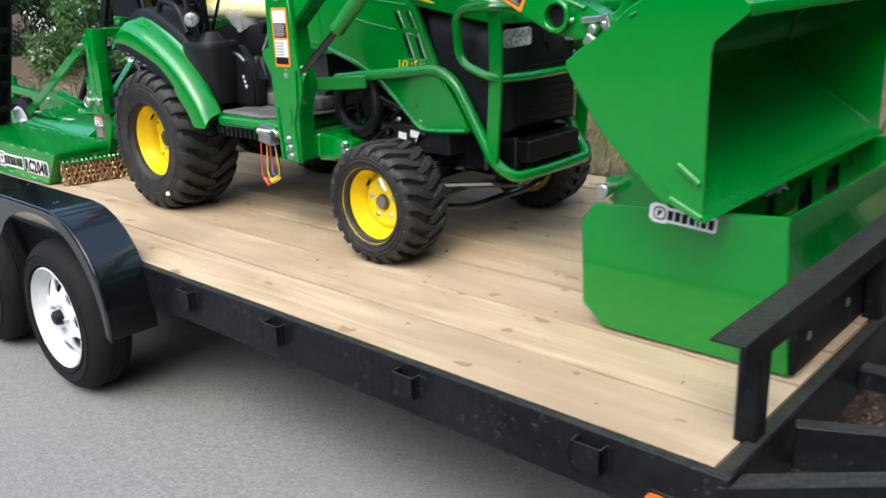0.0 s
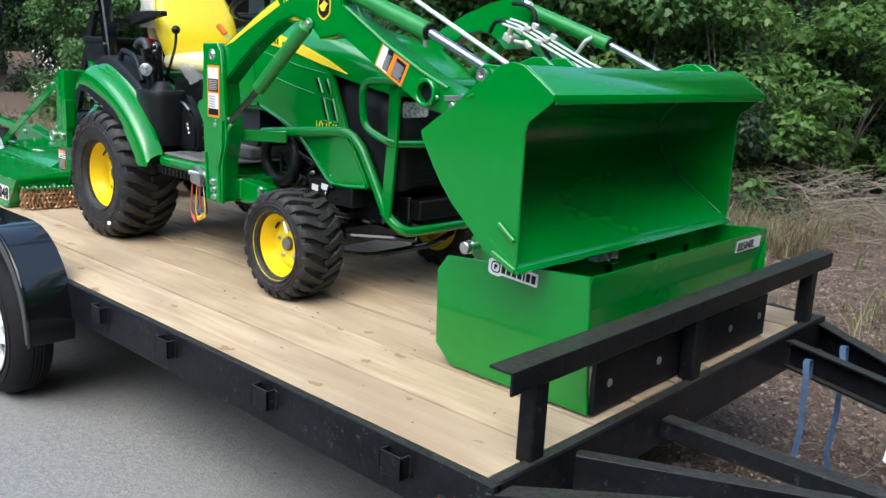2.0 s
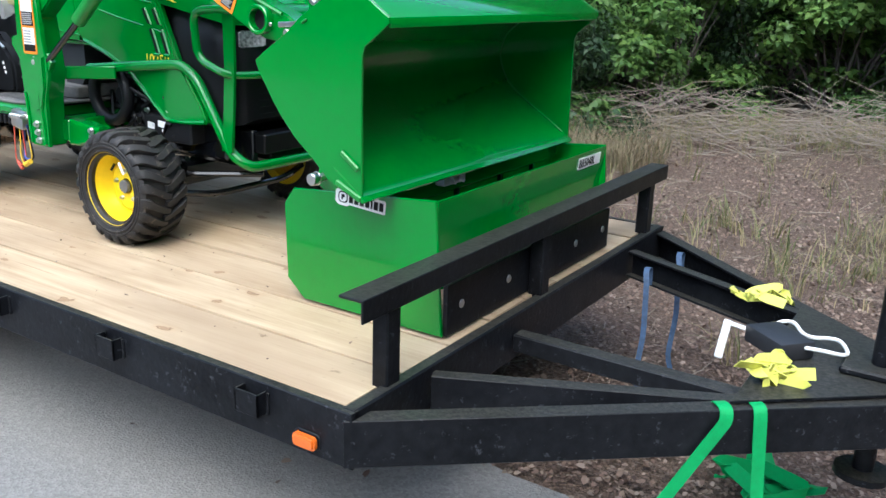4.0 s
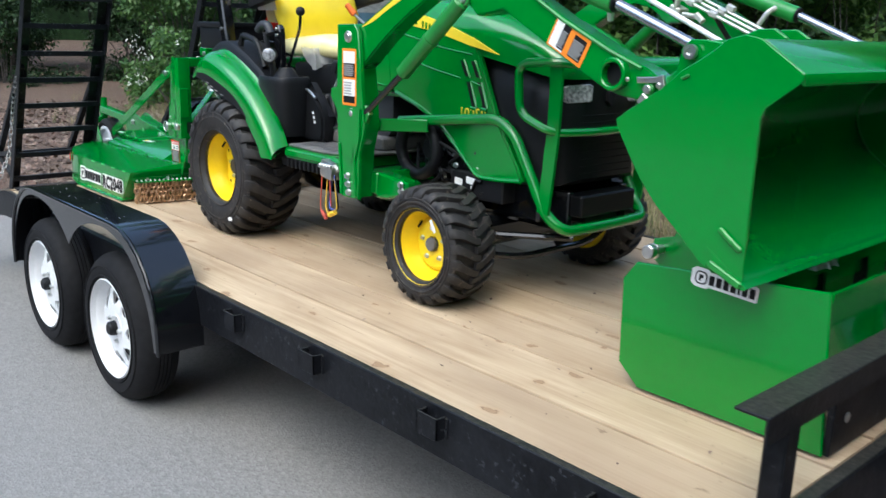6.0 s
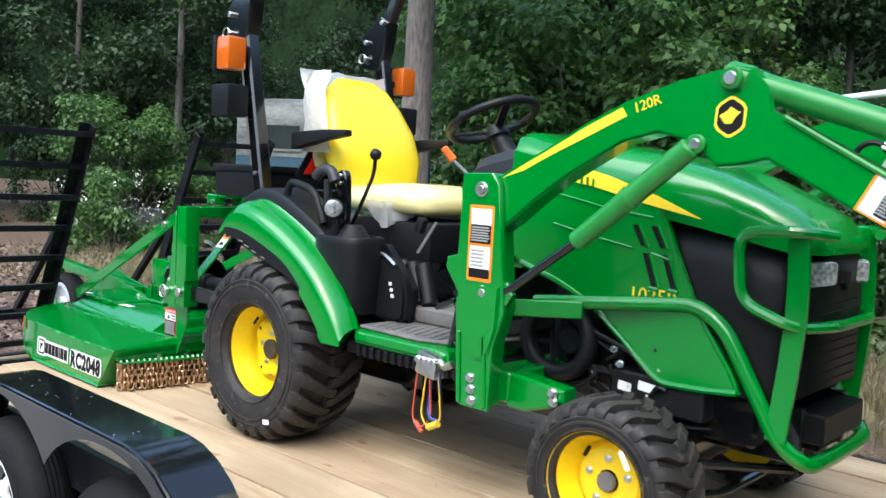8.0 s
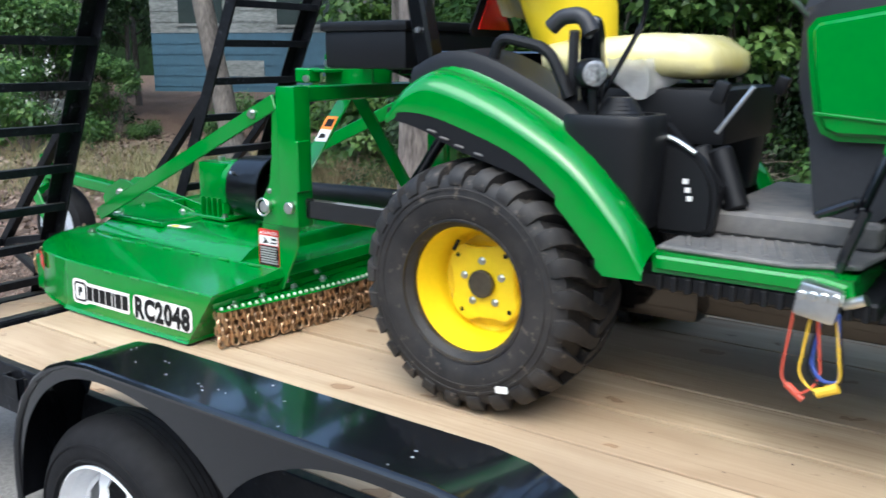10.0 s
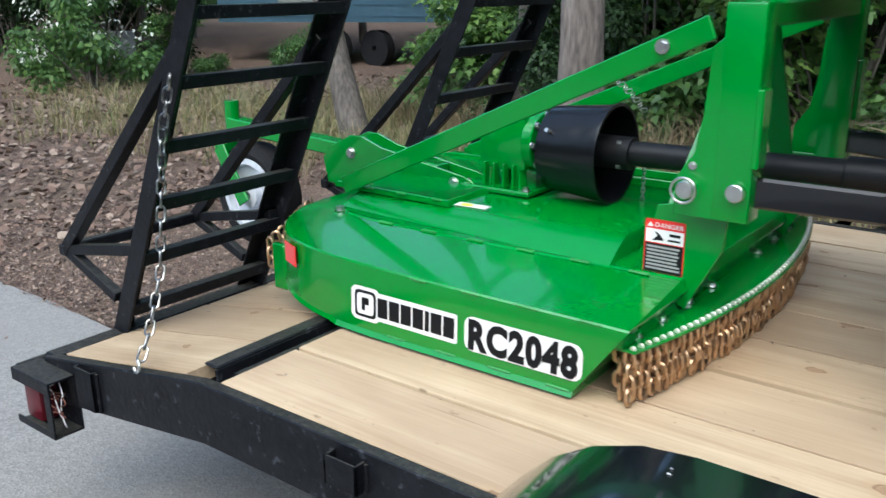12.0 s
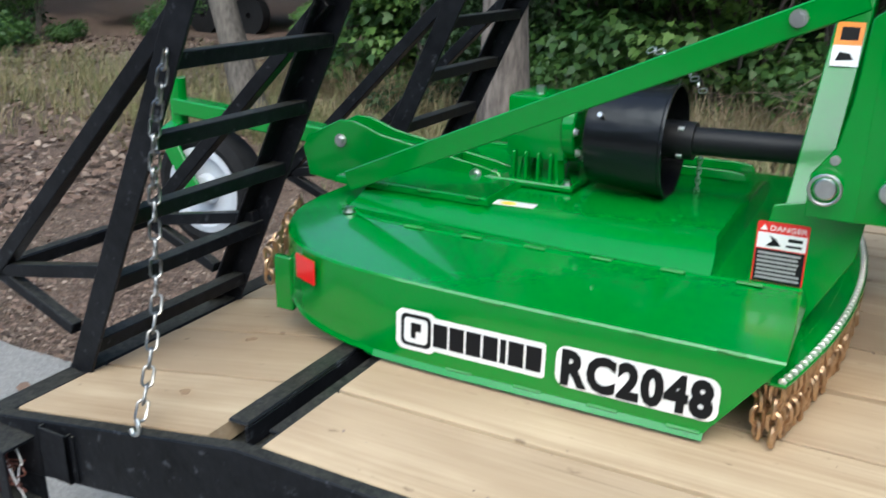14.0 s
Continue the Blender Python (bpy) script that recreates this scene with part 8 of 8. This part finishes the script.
def make_bush(seed, w, h, leaves, leaf, leafmat, shape=LEAF_SHAPE, clumps=14, squash=0.8, spread=0.7):
    rng = random.Random(seed)
    cen, rad = [], []
    bm = B()
    for k in range(clumps):
        a, q = rng.uniform(0, 2 * math.pi), math.sqrt(rng.random())
        z = h * rng.random() ** 0.8
        x, y = w * q * math.cos(a) * (1 - 0.35 * z / h), w * q * math.sin(a) * (1 - 0.35 * z / h)
        cen.append((x, y, max(0.15, z)))
        rad.append(rng.uniform(0.22, 0.42) * min(w, h) * 0.8)
        tree_sweep(bm, [Vector((x * 0.2, y * 0.2, 0)), Vector((x * 0.5, y * 0.5, z * 0.5)), Vector((x, y, z))], [0.02, 0.014, 0.004], 5)
    return finish(bm, "branchwork", BARK, 60), leaf_mesh("leaves", cen, rad, leaves, leaf, leafmat, seed, shape, squash, spread=spread)


def plant_bush(meshes, m, label, group):
    t = new("shrub")
    t.matrix_basis = m
    ORIGIN[t.name] = m.translation.copy()
    tagged(t, label, "shrub", group)
    for nm, me in zip(("branchwork", "foliage"), meshes):
        ob = new(nm, me)
        ob.parent = t


rng = random.Random(77)
TREES = [make_tree(101, 11, 0.16, 0.08, 2.6, 14000, 0.145, BARK, LEAF, (0.5, 0.2), 22), make_tree(102, 12, 0.13, 0.22, 2.3, 13000, 0.14, BARK, LEAF_SHADED, (-0.4, 0.3), 22), make_tree(103, 10, 0.11, 0.06, 2.4, 14000, 0.135, BARK, LEAF_PALE, (0.2, -0.5), 22)]
BUSHES = [make_bush(201, 1.5, 2.8, 13000, 0.074, LEAF, MAPLE, 34, 0.5, 0.45), make_bush(202, 1.5, 2.6, 7000, 0.088, LEAF_PALE, MAPLE, 34, 0.35, 0.25), make_bush(203, 1.3, 1.9, 9500, 0.080, LEAF_SHADED, OVAL, 22), make_bush(204, 1.0, 1.0, 2600, 0.07, LEAF, OVAL)]
# the edge of the woods runs beyond the trailer and bends away behind it
EDGE = [(6, 12.5), (3, 11.6), (0.5, 11.2), (-2.5, 10.8), (-5, 9.0), (-7.5, 7.6), (-10, 8.2), (-13, 9.5), (-17, 9.0), (-20, 6.5), (-22, 3.0), (-23, -2), (-23, -7)]


def edge_point(u):
    u = max(0, min(len(EDGE) - 1.001, u))
    i = int(u)
    a, b = Vector((*EDGE[i], 0)), Vector((*EDGE[i + 1], 0))
    d = (b - a).normalized()
    return a.lerp(b, u - i), Vector((d.y, -d.x, 0))


for k in range(44):
    u = 12.0 * (k + rng.uniform(-0.3, 0.3)) / 43
    p, out = edge_point(u)
    q = p + out * rng.uniform(0.0, 1.8)
    if -16.8 < q.x < -8.6 and q.y > 7:
        continue
    sc = rng.uniform(0.8, 1.25)
    # from u = 5 more bushes whose leaf colour holds the shade
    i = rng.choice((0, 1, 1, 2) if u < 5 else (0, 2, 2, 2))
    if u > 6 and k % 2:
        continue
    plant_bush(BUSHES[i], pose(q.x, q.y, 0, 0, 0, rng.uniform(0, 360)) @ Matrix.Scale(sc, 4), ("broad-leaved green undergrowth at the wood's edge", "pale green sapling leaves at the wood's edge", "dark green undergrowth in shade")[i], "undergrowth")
for row, (o0, o1, n) in enumerate(((1.0, 3.5, 26), (4.5, 9.0, 26))):
    for k in range(n):
        u = 12.0 * (k + rng.uniform(-0.4, 0.4)) / (n - 1)
        p, out = edge_point(u)
        q = p + out * rng.uniform(o0, o1)
        if math.hypot(q.x + 6.3, q.y - 4.6) < 1.5 or (row == 0 and -17.5 < q.x < -9 and q.y > 6):
            continue
        # from u = 6 only the tree with shade put into its leaf colour
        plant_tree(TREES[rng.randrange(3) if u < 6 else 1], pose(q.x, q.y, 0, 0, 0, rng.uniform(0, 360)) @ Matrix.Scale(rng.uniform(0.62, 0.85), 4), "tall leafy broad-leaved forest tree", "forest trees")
# unseen woods added round the head of the trailer, shading the bucket from sky
rng2 = random.Random(5)
for k in range(15):
    a = radians(-48 + 8.2 * k)
    d = rng2.uniform(8.0, 11.5)
    plant_tree(TREES[k % 3], pose(1.5 + d * math.cos(a), 0.5 + d * math.sin(a), 0, 0, 0, rng2.uniform(0, 360)) @ Matrix.Scale(rng2.uniform(0.75, 0.95), 4), "tall leafy broad-leaved forest tree", "forest trees")
# single trees that stand forward
big = make_tree(301, 12, 0.17, 0.34, 2.4, 3800, 0.15, BARK_PALE, LEAF, (0.05, 0.1), 10)
plant_tree(big, pose(-6.27, 4.62, 0, 0, 0, 30), "forest tree with a stout pale grey-brown trunk", "")
thin = make_tree(302, 9, 0.13, 0.40, 1.8, 2800, 0.14, BARK, LEAF, (-2.9, 0.6), 8)
plant_tree(thin, pose(-8.85, 4.95, 0, 0, 0, 0), "thin leaning forest tree with dark bark", "")
plant_tree(thin, pose(-8.0, 6.6, 0, 0, 0, 140), "thin leaning forest tree with dark bark", "")
for x, y, i, sc in ((-6.9, 7.3, 0, 1.0), (-5.2, 7.4, 1, 1.05), (-4.3, 7.9, 0, 1.1), (-3.4, 8.6, 1, 0.9), (-7.4, 6.4, 2, 0.7), (-5.0, 8.4, 2, 1.2), (-8.6, 7.2, 1, 0.8), (-6.2, 7.8, 0, 1.3), (-3.2, 7.6, 2, 0.8), (-7.9, 7.9, 0, 1.4), (-6.9, 6.3, 3, 0.6)):
    plant_bush(BUSHES[i], pose(x, y, 0, 0, 0, rng.uniform(0, 360)) @ Matrix.Scale(sc, 4), "leafy green maple saplings under the trees", "undergrowth")
# flowering shrub by the track
fl = make_bush(205, 1.0, 1.3, 2200, 0.10, LEAF, OVAL)
plant_bush(fl, pose(-15.2, 6.1, 0), "green shrub with small white blossom", "")
bl = leaf_mesh("blossom", [(rng.uniform(-0.8, 0.8), rng.uniform(-0.8, 0.8), rng.uniform(0.5, 1.4)) for _ in range(26)], [0.07] * 26, 300, 0.062, FLOWER, 9, OVAL)
ob = new("blossom", bl)
ob.parent = bpy.data.objects[[o.name for o in scene.objects if o.name.startswith("shrub")][-1]]

# old camper among the trees
camper = thing("camper_trailer", (-14.5, 11.2, 0), "old weathered camper, white above and faded blue below, in the woods", "camper")
ca, cb = Vector((-16.6, 9.6, 0)), Vector((-10.9, 12.4, 0))
cd = (cb - ca).normalized()
cn = Vector((-cd.y, cd.x, 0))


def wall(z0, z1, d0, d1, a=0.0, b=6.35):
    p = [ca + cd * a + cn * d0, ca + cd * b + cn * d0, ca + cd * b + cn * d1, ca + cd * a + cn * d1]
    return loft(B(), [[(v.x, v.y, z) for v in p] for z in (z0, z1)])


part("lower_siding", wall(0.80, 1.95, 0, 2.2), CAMPER_BLUE, camper, "faded blue metal siding")
bm = loft(B(), [[(v.x, v.y, z) for v in (ca + cd * e + cn * e, ca + cd * (6.35 - e) + cn * e, ca + cd * (6.35 - e) + cn * (2.2 - e), ca + cd * e + cn * (2.2 - e))] for z, e in ((1.95, 0.0), (2.75, 0.0), (3.02, 0.10), (3.16, 0.28), (3.22, 0.55))])
part("upper_siding", bm, CAMPER_WHITE, camper, "weathered white metal siding")
for k in range(9):
    part("siding_rib", wall(0.90 + 0.205 * k, 0.925 + 0.205 * k, -0.012, 0.01), CAMPER_BLUE if k < 5 else CAMPER_WHITE, camper)
for a, b, z0, z1 in ((0.6, 1.5, 2.1, 2.6), (2.6, 3.8, 2.07, 2.65), (4.6, 5.6, 2.1, 2.6)):
    w = part("window", wall(z0, z1, -0.03, 0.02, a, b), WINDOW_DARK, camper)
    part("window_frame", wall(z0 - 0.05, z0, -0.04, 0.02, a - 0.05, b + 0.05), CAMPER_WHITE, w)
part("hatch", wall(1.1, 1.4, -0.02, 0.02, 1.2, 2.3), CAMPER_WHITE, camper)
for a in (2.2, 3.0):
    p = ca + cd * a + cn * 0.2
    part("camper_wheel", lathe(B(), [(0.05, -0.1), (0.33, -0.1), (0.33, 0.1), (0.05, 0.1)], (p.x, p.y, 0.33), 24), RUBBER_ROAD, camper)
sign_at = pose(-17.65, 8.0, 0.0, 0, 0, 56)
sign = thing("track_sign", (-17.65, 8.0, 0.0), "small weathered pale board on two posts beside the track", "sign")
bm = box(B(), (0, 0, 0.43), (0.80, 0.02, 0.50), (0, 0, 0), 0.006)
bm.transform(sign_at)
part("board", bm, GREY_RIM, sign, "blank weathered pale board")
for dx in (-0.30, 0.42):
    bm = box(B(), (dx, 0.03, 0.36), (0.06, 0.04, 0.80), (0, 0, 0), 0.006)
    bm.transform(sign_at)
    part("post", bm, BARK_PALE, sign)

for a, d, i, sc in ((0.0, 1.6, 0, 0.5), (2.0, 1.2, 3, 0.7), (4.6, 1.5, 1, 0.35), (6.7, 1.8, 2, 0.8), (-1.3, 2.2, 0, 1.0)):
    q = ca + cd * a - cn * d
    plant_bush(BUSHES[i], pose(q.x, q.y, 0, 0, 0, 70 * a) @ Matrix.Scale(sc, 4), "leafy green growth in front of the old camper", "undergrowth")
# brush pile, twigs, grass, fallen leaves
def twigs(name, n, area, lo, hi, r, label, seed, mat=TWIG, zmax=0.5, kind="stuff"):
    rg = random.Random(seed)
    bm = B()
    for _ in range(n):
        x, y = area(rg)
        z = zmax * rg.random() ** 2
        a, e, ln = rg.uniform(0, 6.28), rg.uniform(-0.25, 0.45), rg.uniform(lo, hi)
        d = Vector((math.cos(a) * math.cos(e), math.sin(a) * math.cos(e), math.sin(e)))
        p = Vector((x, y, z + 0.01))
        pts = [p, p + d * ln * 0.5 + Vector((rg.uniform(-1, 1), rg.uniform(-1, 1), rg.uniform(-0.5, 1))) * ln * 0.12, p + d * ln]
        for q in pts:
            q.z = max(q.z, 0.004)
        rad = r * rg.uniform(0.5, 1.4)
        tree_sweep(bm, pts, [rad, rad * 0.8, rad * 0.35], 4)
    return single(name, bm, mat, label, "brush", kind=kind, smooth=60, at=(0, 0, 0))


def pile(rg):
    u = rg.random()
    p = Vector((-4.6, 7.2, 0)).lerp(Vector((3.5, 10.2, 0)), u)
    return p.x + rg.gauss(0, 0.5), p.y + rg.gauss(0, 0.55)


twigs("brush_pile", 2200, pile, 0.15, 0.9, 0.0042, "grey tangle of dead cut branches by the trees", 61)
twigs("fallen_sticks", 900, lambda g: (g.uniform(-7, 4.5), g.uniform(1.6, 8)), 0.04, 0.32, 0.003, "dead sticks scattered on the litter", 62, zmax=0.03)


def flakes(name, n, area, size, mat, label, seed, lift=0.02, category="leaf litter", z0=0.0):
    r = np.random.RandomState(seed)
    rg = random.Random(seed)
    pos = np.array([(*area(rg), rg.random() * lift + 0.002) for _ in range(n)])
    nrm = r.normal(scale=0.35, size=(n, 3)) + np.array([0, 0, 1])
    nrm /= np.linalg.norm(nrm, axis=1)[:, None]
    tip = r.normal(size=(n, 3))
    tip -= nrm * (tip * nrm).sum(1)[:, None]
    tip /= np.linalg.norm(tip, axis=1)[:, None]
    side = np.cross(tip, nrm)
    s = size * (0.5 + r.rand(n, 1))
    sh = np.array(OVAL)
    v = pos[:, None, :] + s[:, None] * (side[:, None, :] * sh[None, :, :1] * 1.3 + tip[:, None, :] * (sh[None, :, 1:] - 0.5))
    v += nrm[:, None, :] * (np.abs(sh[:, 0]) * 0.5)[None, :, None] * s[:, None]
    v[:, :, 2] = np.maximum(v[:, :, 2], 0.001) + z0
    k = len(sh)
    me = bpy.data.meshes.new(name)
    me.vertices.add(n * k)
    me.vertices.foreach_set("co", v.reshape(-1).astype(np.float32))
    me.loops.add(n * k)
    me.loops.foreach_set("vertex_index", np.arange(n * k, dtype=np.int32))
    me.polygons.add(n)
    me.polygons.foreach_set("loop_start", np.arange(0, n * k, k, dtype=np.int32))
    me.update(calc_edges=True)
    me.validate()
    me.materials.append(mat)
    return tagged(new(name, me), label, category, kind="stuff")


def litter_area(rg):
    while True:
        x, y = rg.uniform(-9, 4.5), 0.85 + 9.5 * rg.random() ** 1.5
        if y > 0.9 or rg.random() < 0.3:
            return x, y


flakes("fallen_leaves", 105000, litter_area, 0.0195, FLAKES, "brown fallen leaves covering the ground beside the driveway", 71)
flakes("stray_leaves", 34, lambda g: (g.uniform(-7, 3), g.uniform(0.2, 0.95)), 0.04, FLAKES, "stray brown leaves along the driveway edge", 72, 0.004)


flakes("far_leaves", 16000, lambda g: (g.uniform(-18, -8), 1.0 + 9 * g.random()), 0.06, FLAKES, "brown fallen leaves along the woodland track", 73)
flakes("large_leaves", 9000, lambda g: (g.uniform(-1.2, 5), 0.95 + 8 * g.random() ** 1.4), 0.026, FLAKES_PALE, "curled tan leaves lying beyond the tongue", 74, 0.03)
flakes("deck_crumbs", 130, lambda g: (g.uniform(-4.6, -0.1), 0.05 + 2.0 * g.random() ** 1.5), 0.007, FLAKES, "dark crumbs of bark and leaf on the planks", 77, 0.002, "debris", D + 0.001)
flakes("deck_debris", 46, lambda g: (g.uniform(-2.2, -0.1), 0.15 + 1.0 * g.random()), 0.013, FLAKES, "small dark leaf bits on the planks", 75, 0.002, "debris", D + 0.001)


def blades(name, tufts, area, h, mat, label, seed):
    """Tufts of thin bent blades."""
    rg = random.Random(seed)
    vs, fs = [], []
    for _ in range(tufts):
        cx, cy = area(rg)
        lean, th = rg.uniform(0, 6.28), h * rg.uniform(0.5, 1.3)
        for _ in range(rg.randrange(6, 18)):
            a = lean + rg.gauss(0, 1.1)
            x, y = cx + rg.gauss(0, 0.035), cy + rg.gauss(0, 0.035)
            ln, b = th * rg.uniform(0.4, 1.2), rg.uniform(0.25, 1.1)
            w = 0.0016 + 0.0022 * rg.random()
            dx, dy = math.cos(a), math.sin(a)
            i = len(vs)
            for f, ww in ((0, 1), (0.4, 0.9), (0.75, 0.6)):
                o, z = ln * b * f * f, ln * f * (1 - 0.45 * b * f)
                vs += [(x + dx * o - dy * w * ww, y + dy * o + dx * w * ww, z), (x + dx * o + dy * w * ww, y + dy * o - dx * w * ww, z)]
            vs.append((x + dx * ln * b, y + dy * ln * b, ln * (1 - 0.5 * b)))
            fs += [(i, i + 1, i + 3, i + 2), (i + 2, i + 3, i + 5, i + 4), (i + 4, i + 5, i + 6)]
    me = bpy.data.meshes.new(name)
    me.from_pydata(vs, [], fs)
    me.materials.append(mat)
    return tagged(new(name, me), label, "grass", kind="stuff")


def grass_area(rg):
    c = rg.choice(((-5.5, 5.0, 0.9), (-3.0, 4.7, 0.9), (-7.5, 4.9, 1.1), (-9.5, 6.0, 1.5), (-1.0, 9.3, 1.2), (1.5, 9.8, 1.0), (-4.0, 6.5, 1.2), (-8.6, 4.8, 0.8), (-11, 6.5, 1.5), (-11.5, 4.6, 1.2), (-13.5, 6.2, 1.5), (2.6, 6.5, 1.0), (1.6, 4.2, 1.1), (3.4, 3.2, 0.9)))
    return c[0] + rg.gauss(0, c[2]), c[1] + rg.gauss(0, c[2] * 0.6)


def straw_area(rg):
    x = rg.uniform(-10, -1.5)
    return x, 5.0 + 0.25 * abs(x + 5) + abs(rg.gauss(0, 0.9))


STRAW = island_material("straw", [(0.22, 0.17, 0.10), (0.30, 0.24, 0.145), (0.16, 0.12, 0.078), (0.12, 0.135, 0.05)], 0.7, 0.2)
blades("dry_grass", 1100, straw_area, 0.50, STRAW, "tall dry straw-coloured grass below the trees", 82)
blades("grass", 3400, grass_area, 0.30, GRASS, "patchy dry and green grass at the wood's edge", 81)

# backdrop ring behind everything: distant woods, their deep shade put into the dark colour
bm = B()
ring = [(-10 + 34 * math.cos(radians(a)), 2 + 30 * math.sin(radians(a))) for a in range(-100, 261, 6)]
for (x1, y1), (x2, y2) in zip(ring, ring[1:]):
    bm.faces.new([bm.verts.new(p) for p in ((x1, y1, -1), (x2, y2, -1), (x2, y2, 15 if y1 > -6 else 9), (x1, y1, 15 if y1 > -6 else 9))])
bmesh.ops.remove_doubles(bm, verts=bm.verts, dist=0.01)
WOODS_SHADE = material("deep_woods_shade", (0.004, 0.011, 0.004), 0.95, var=0.7, fine=5.0, broad=0.6, col2=(0.022, 0.046, 0.016), spec=0.1)
single("backdrop", bm, WOODS_SHADE, "dark green distant woods", "woods", kind="structure", smooth=0, at=(0, 0, 0))

# ---- deck planks ----
def plank_mesh(length, width, seed):
    rg = random.Random(seed)
    bm = B()
    n = 6
    rows = []
    for i in range(n + 1):
        x = -length / 2 + length * i / n
        w = width / 2 - 0.0012 * rg.random()
        z = rg.uniform(-0.0012, 0.0012)
        rows.append([(x, -w, -0.036), (x, w, -0.036), (x, w, -0.0015 + z), (x, w - 0.0015, z), (x, -w + 0.0015, z), (x, -w, -0.0015 + z)])
    loft(bm, rows)
    return finish(bm, "plank", WOOD, 0)


PW = TW / 9
rg = random.Random(15)
for i in range(9):
    y = PW * (i + 0.5)
    ml = plank_mesh(4.669, PW - rg.uniform(0.006, 0.010), 400 + i)
    shared("plank", ml, trailer, pose(-2.3335, y, D - 0.003 + rg.uniform(-0.003, 0.003)))
tail_len = 0.548
for i in range(9):
    y = PW * (i + 0.5)
    ml = plank_mesh(tail_len, PW - rg.uniform(0.006, 0.010), 500 + i)
    cx = KINK - 0.088 - tail_len / 2
    cz = D - 0.12 * (KINK - cx) / (KINK - TAIL) - 0.002
    shared("plank", ml, trailer, pose(cx, y, cz, 0, -math.degrees(math.atan2(0.12, KINK - TAIL)), 0))
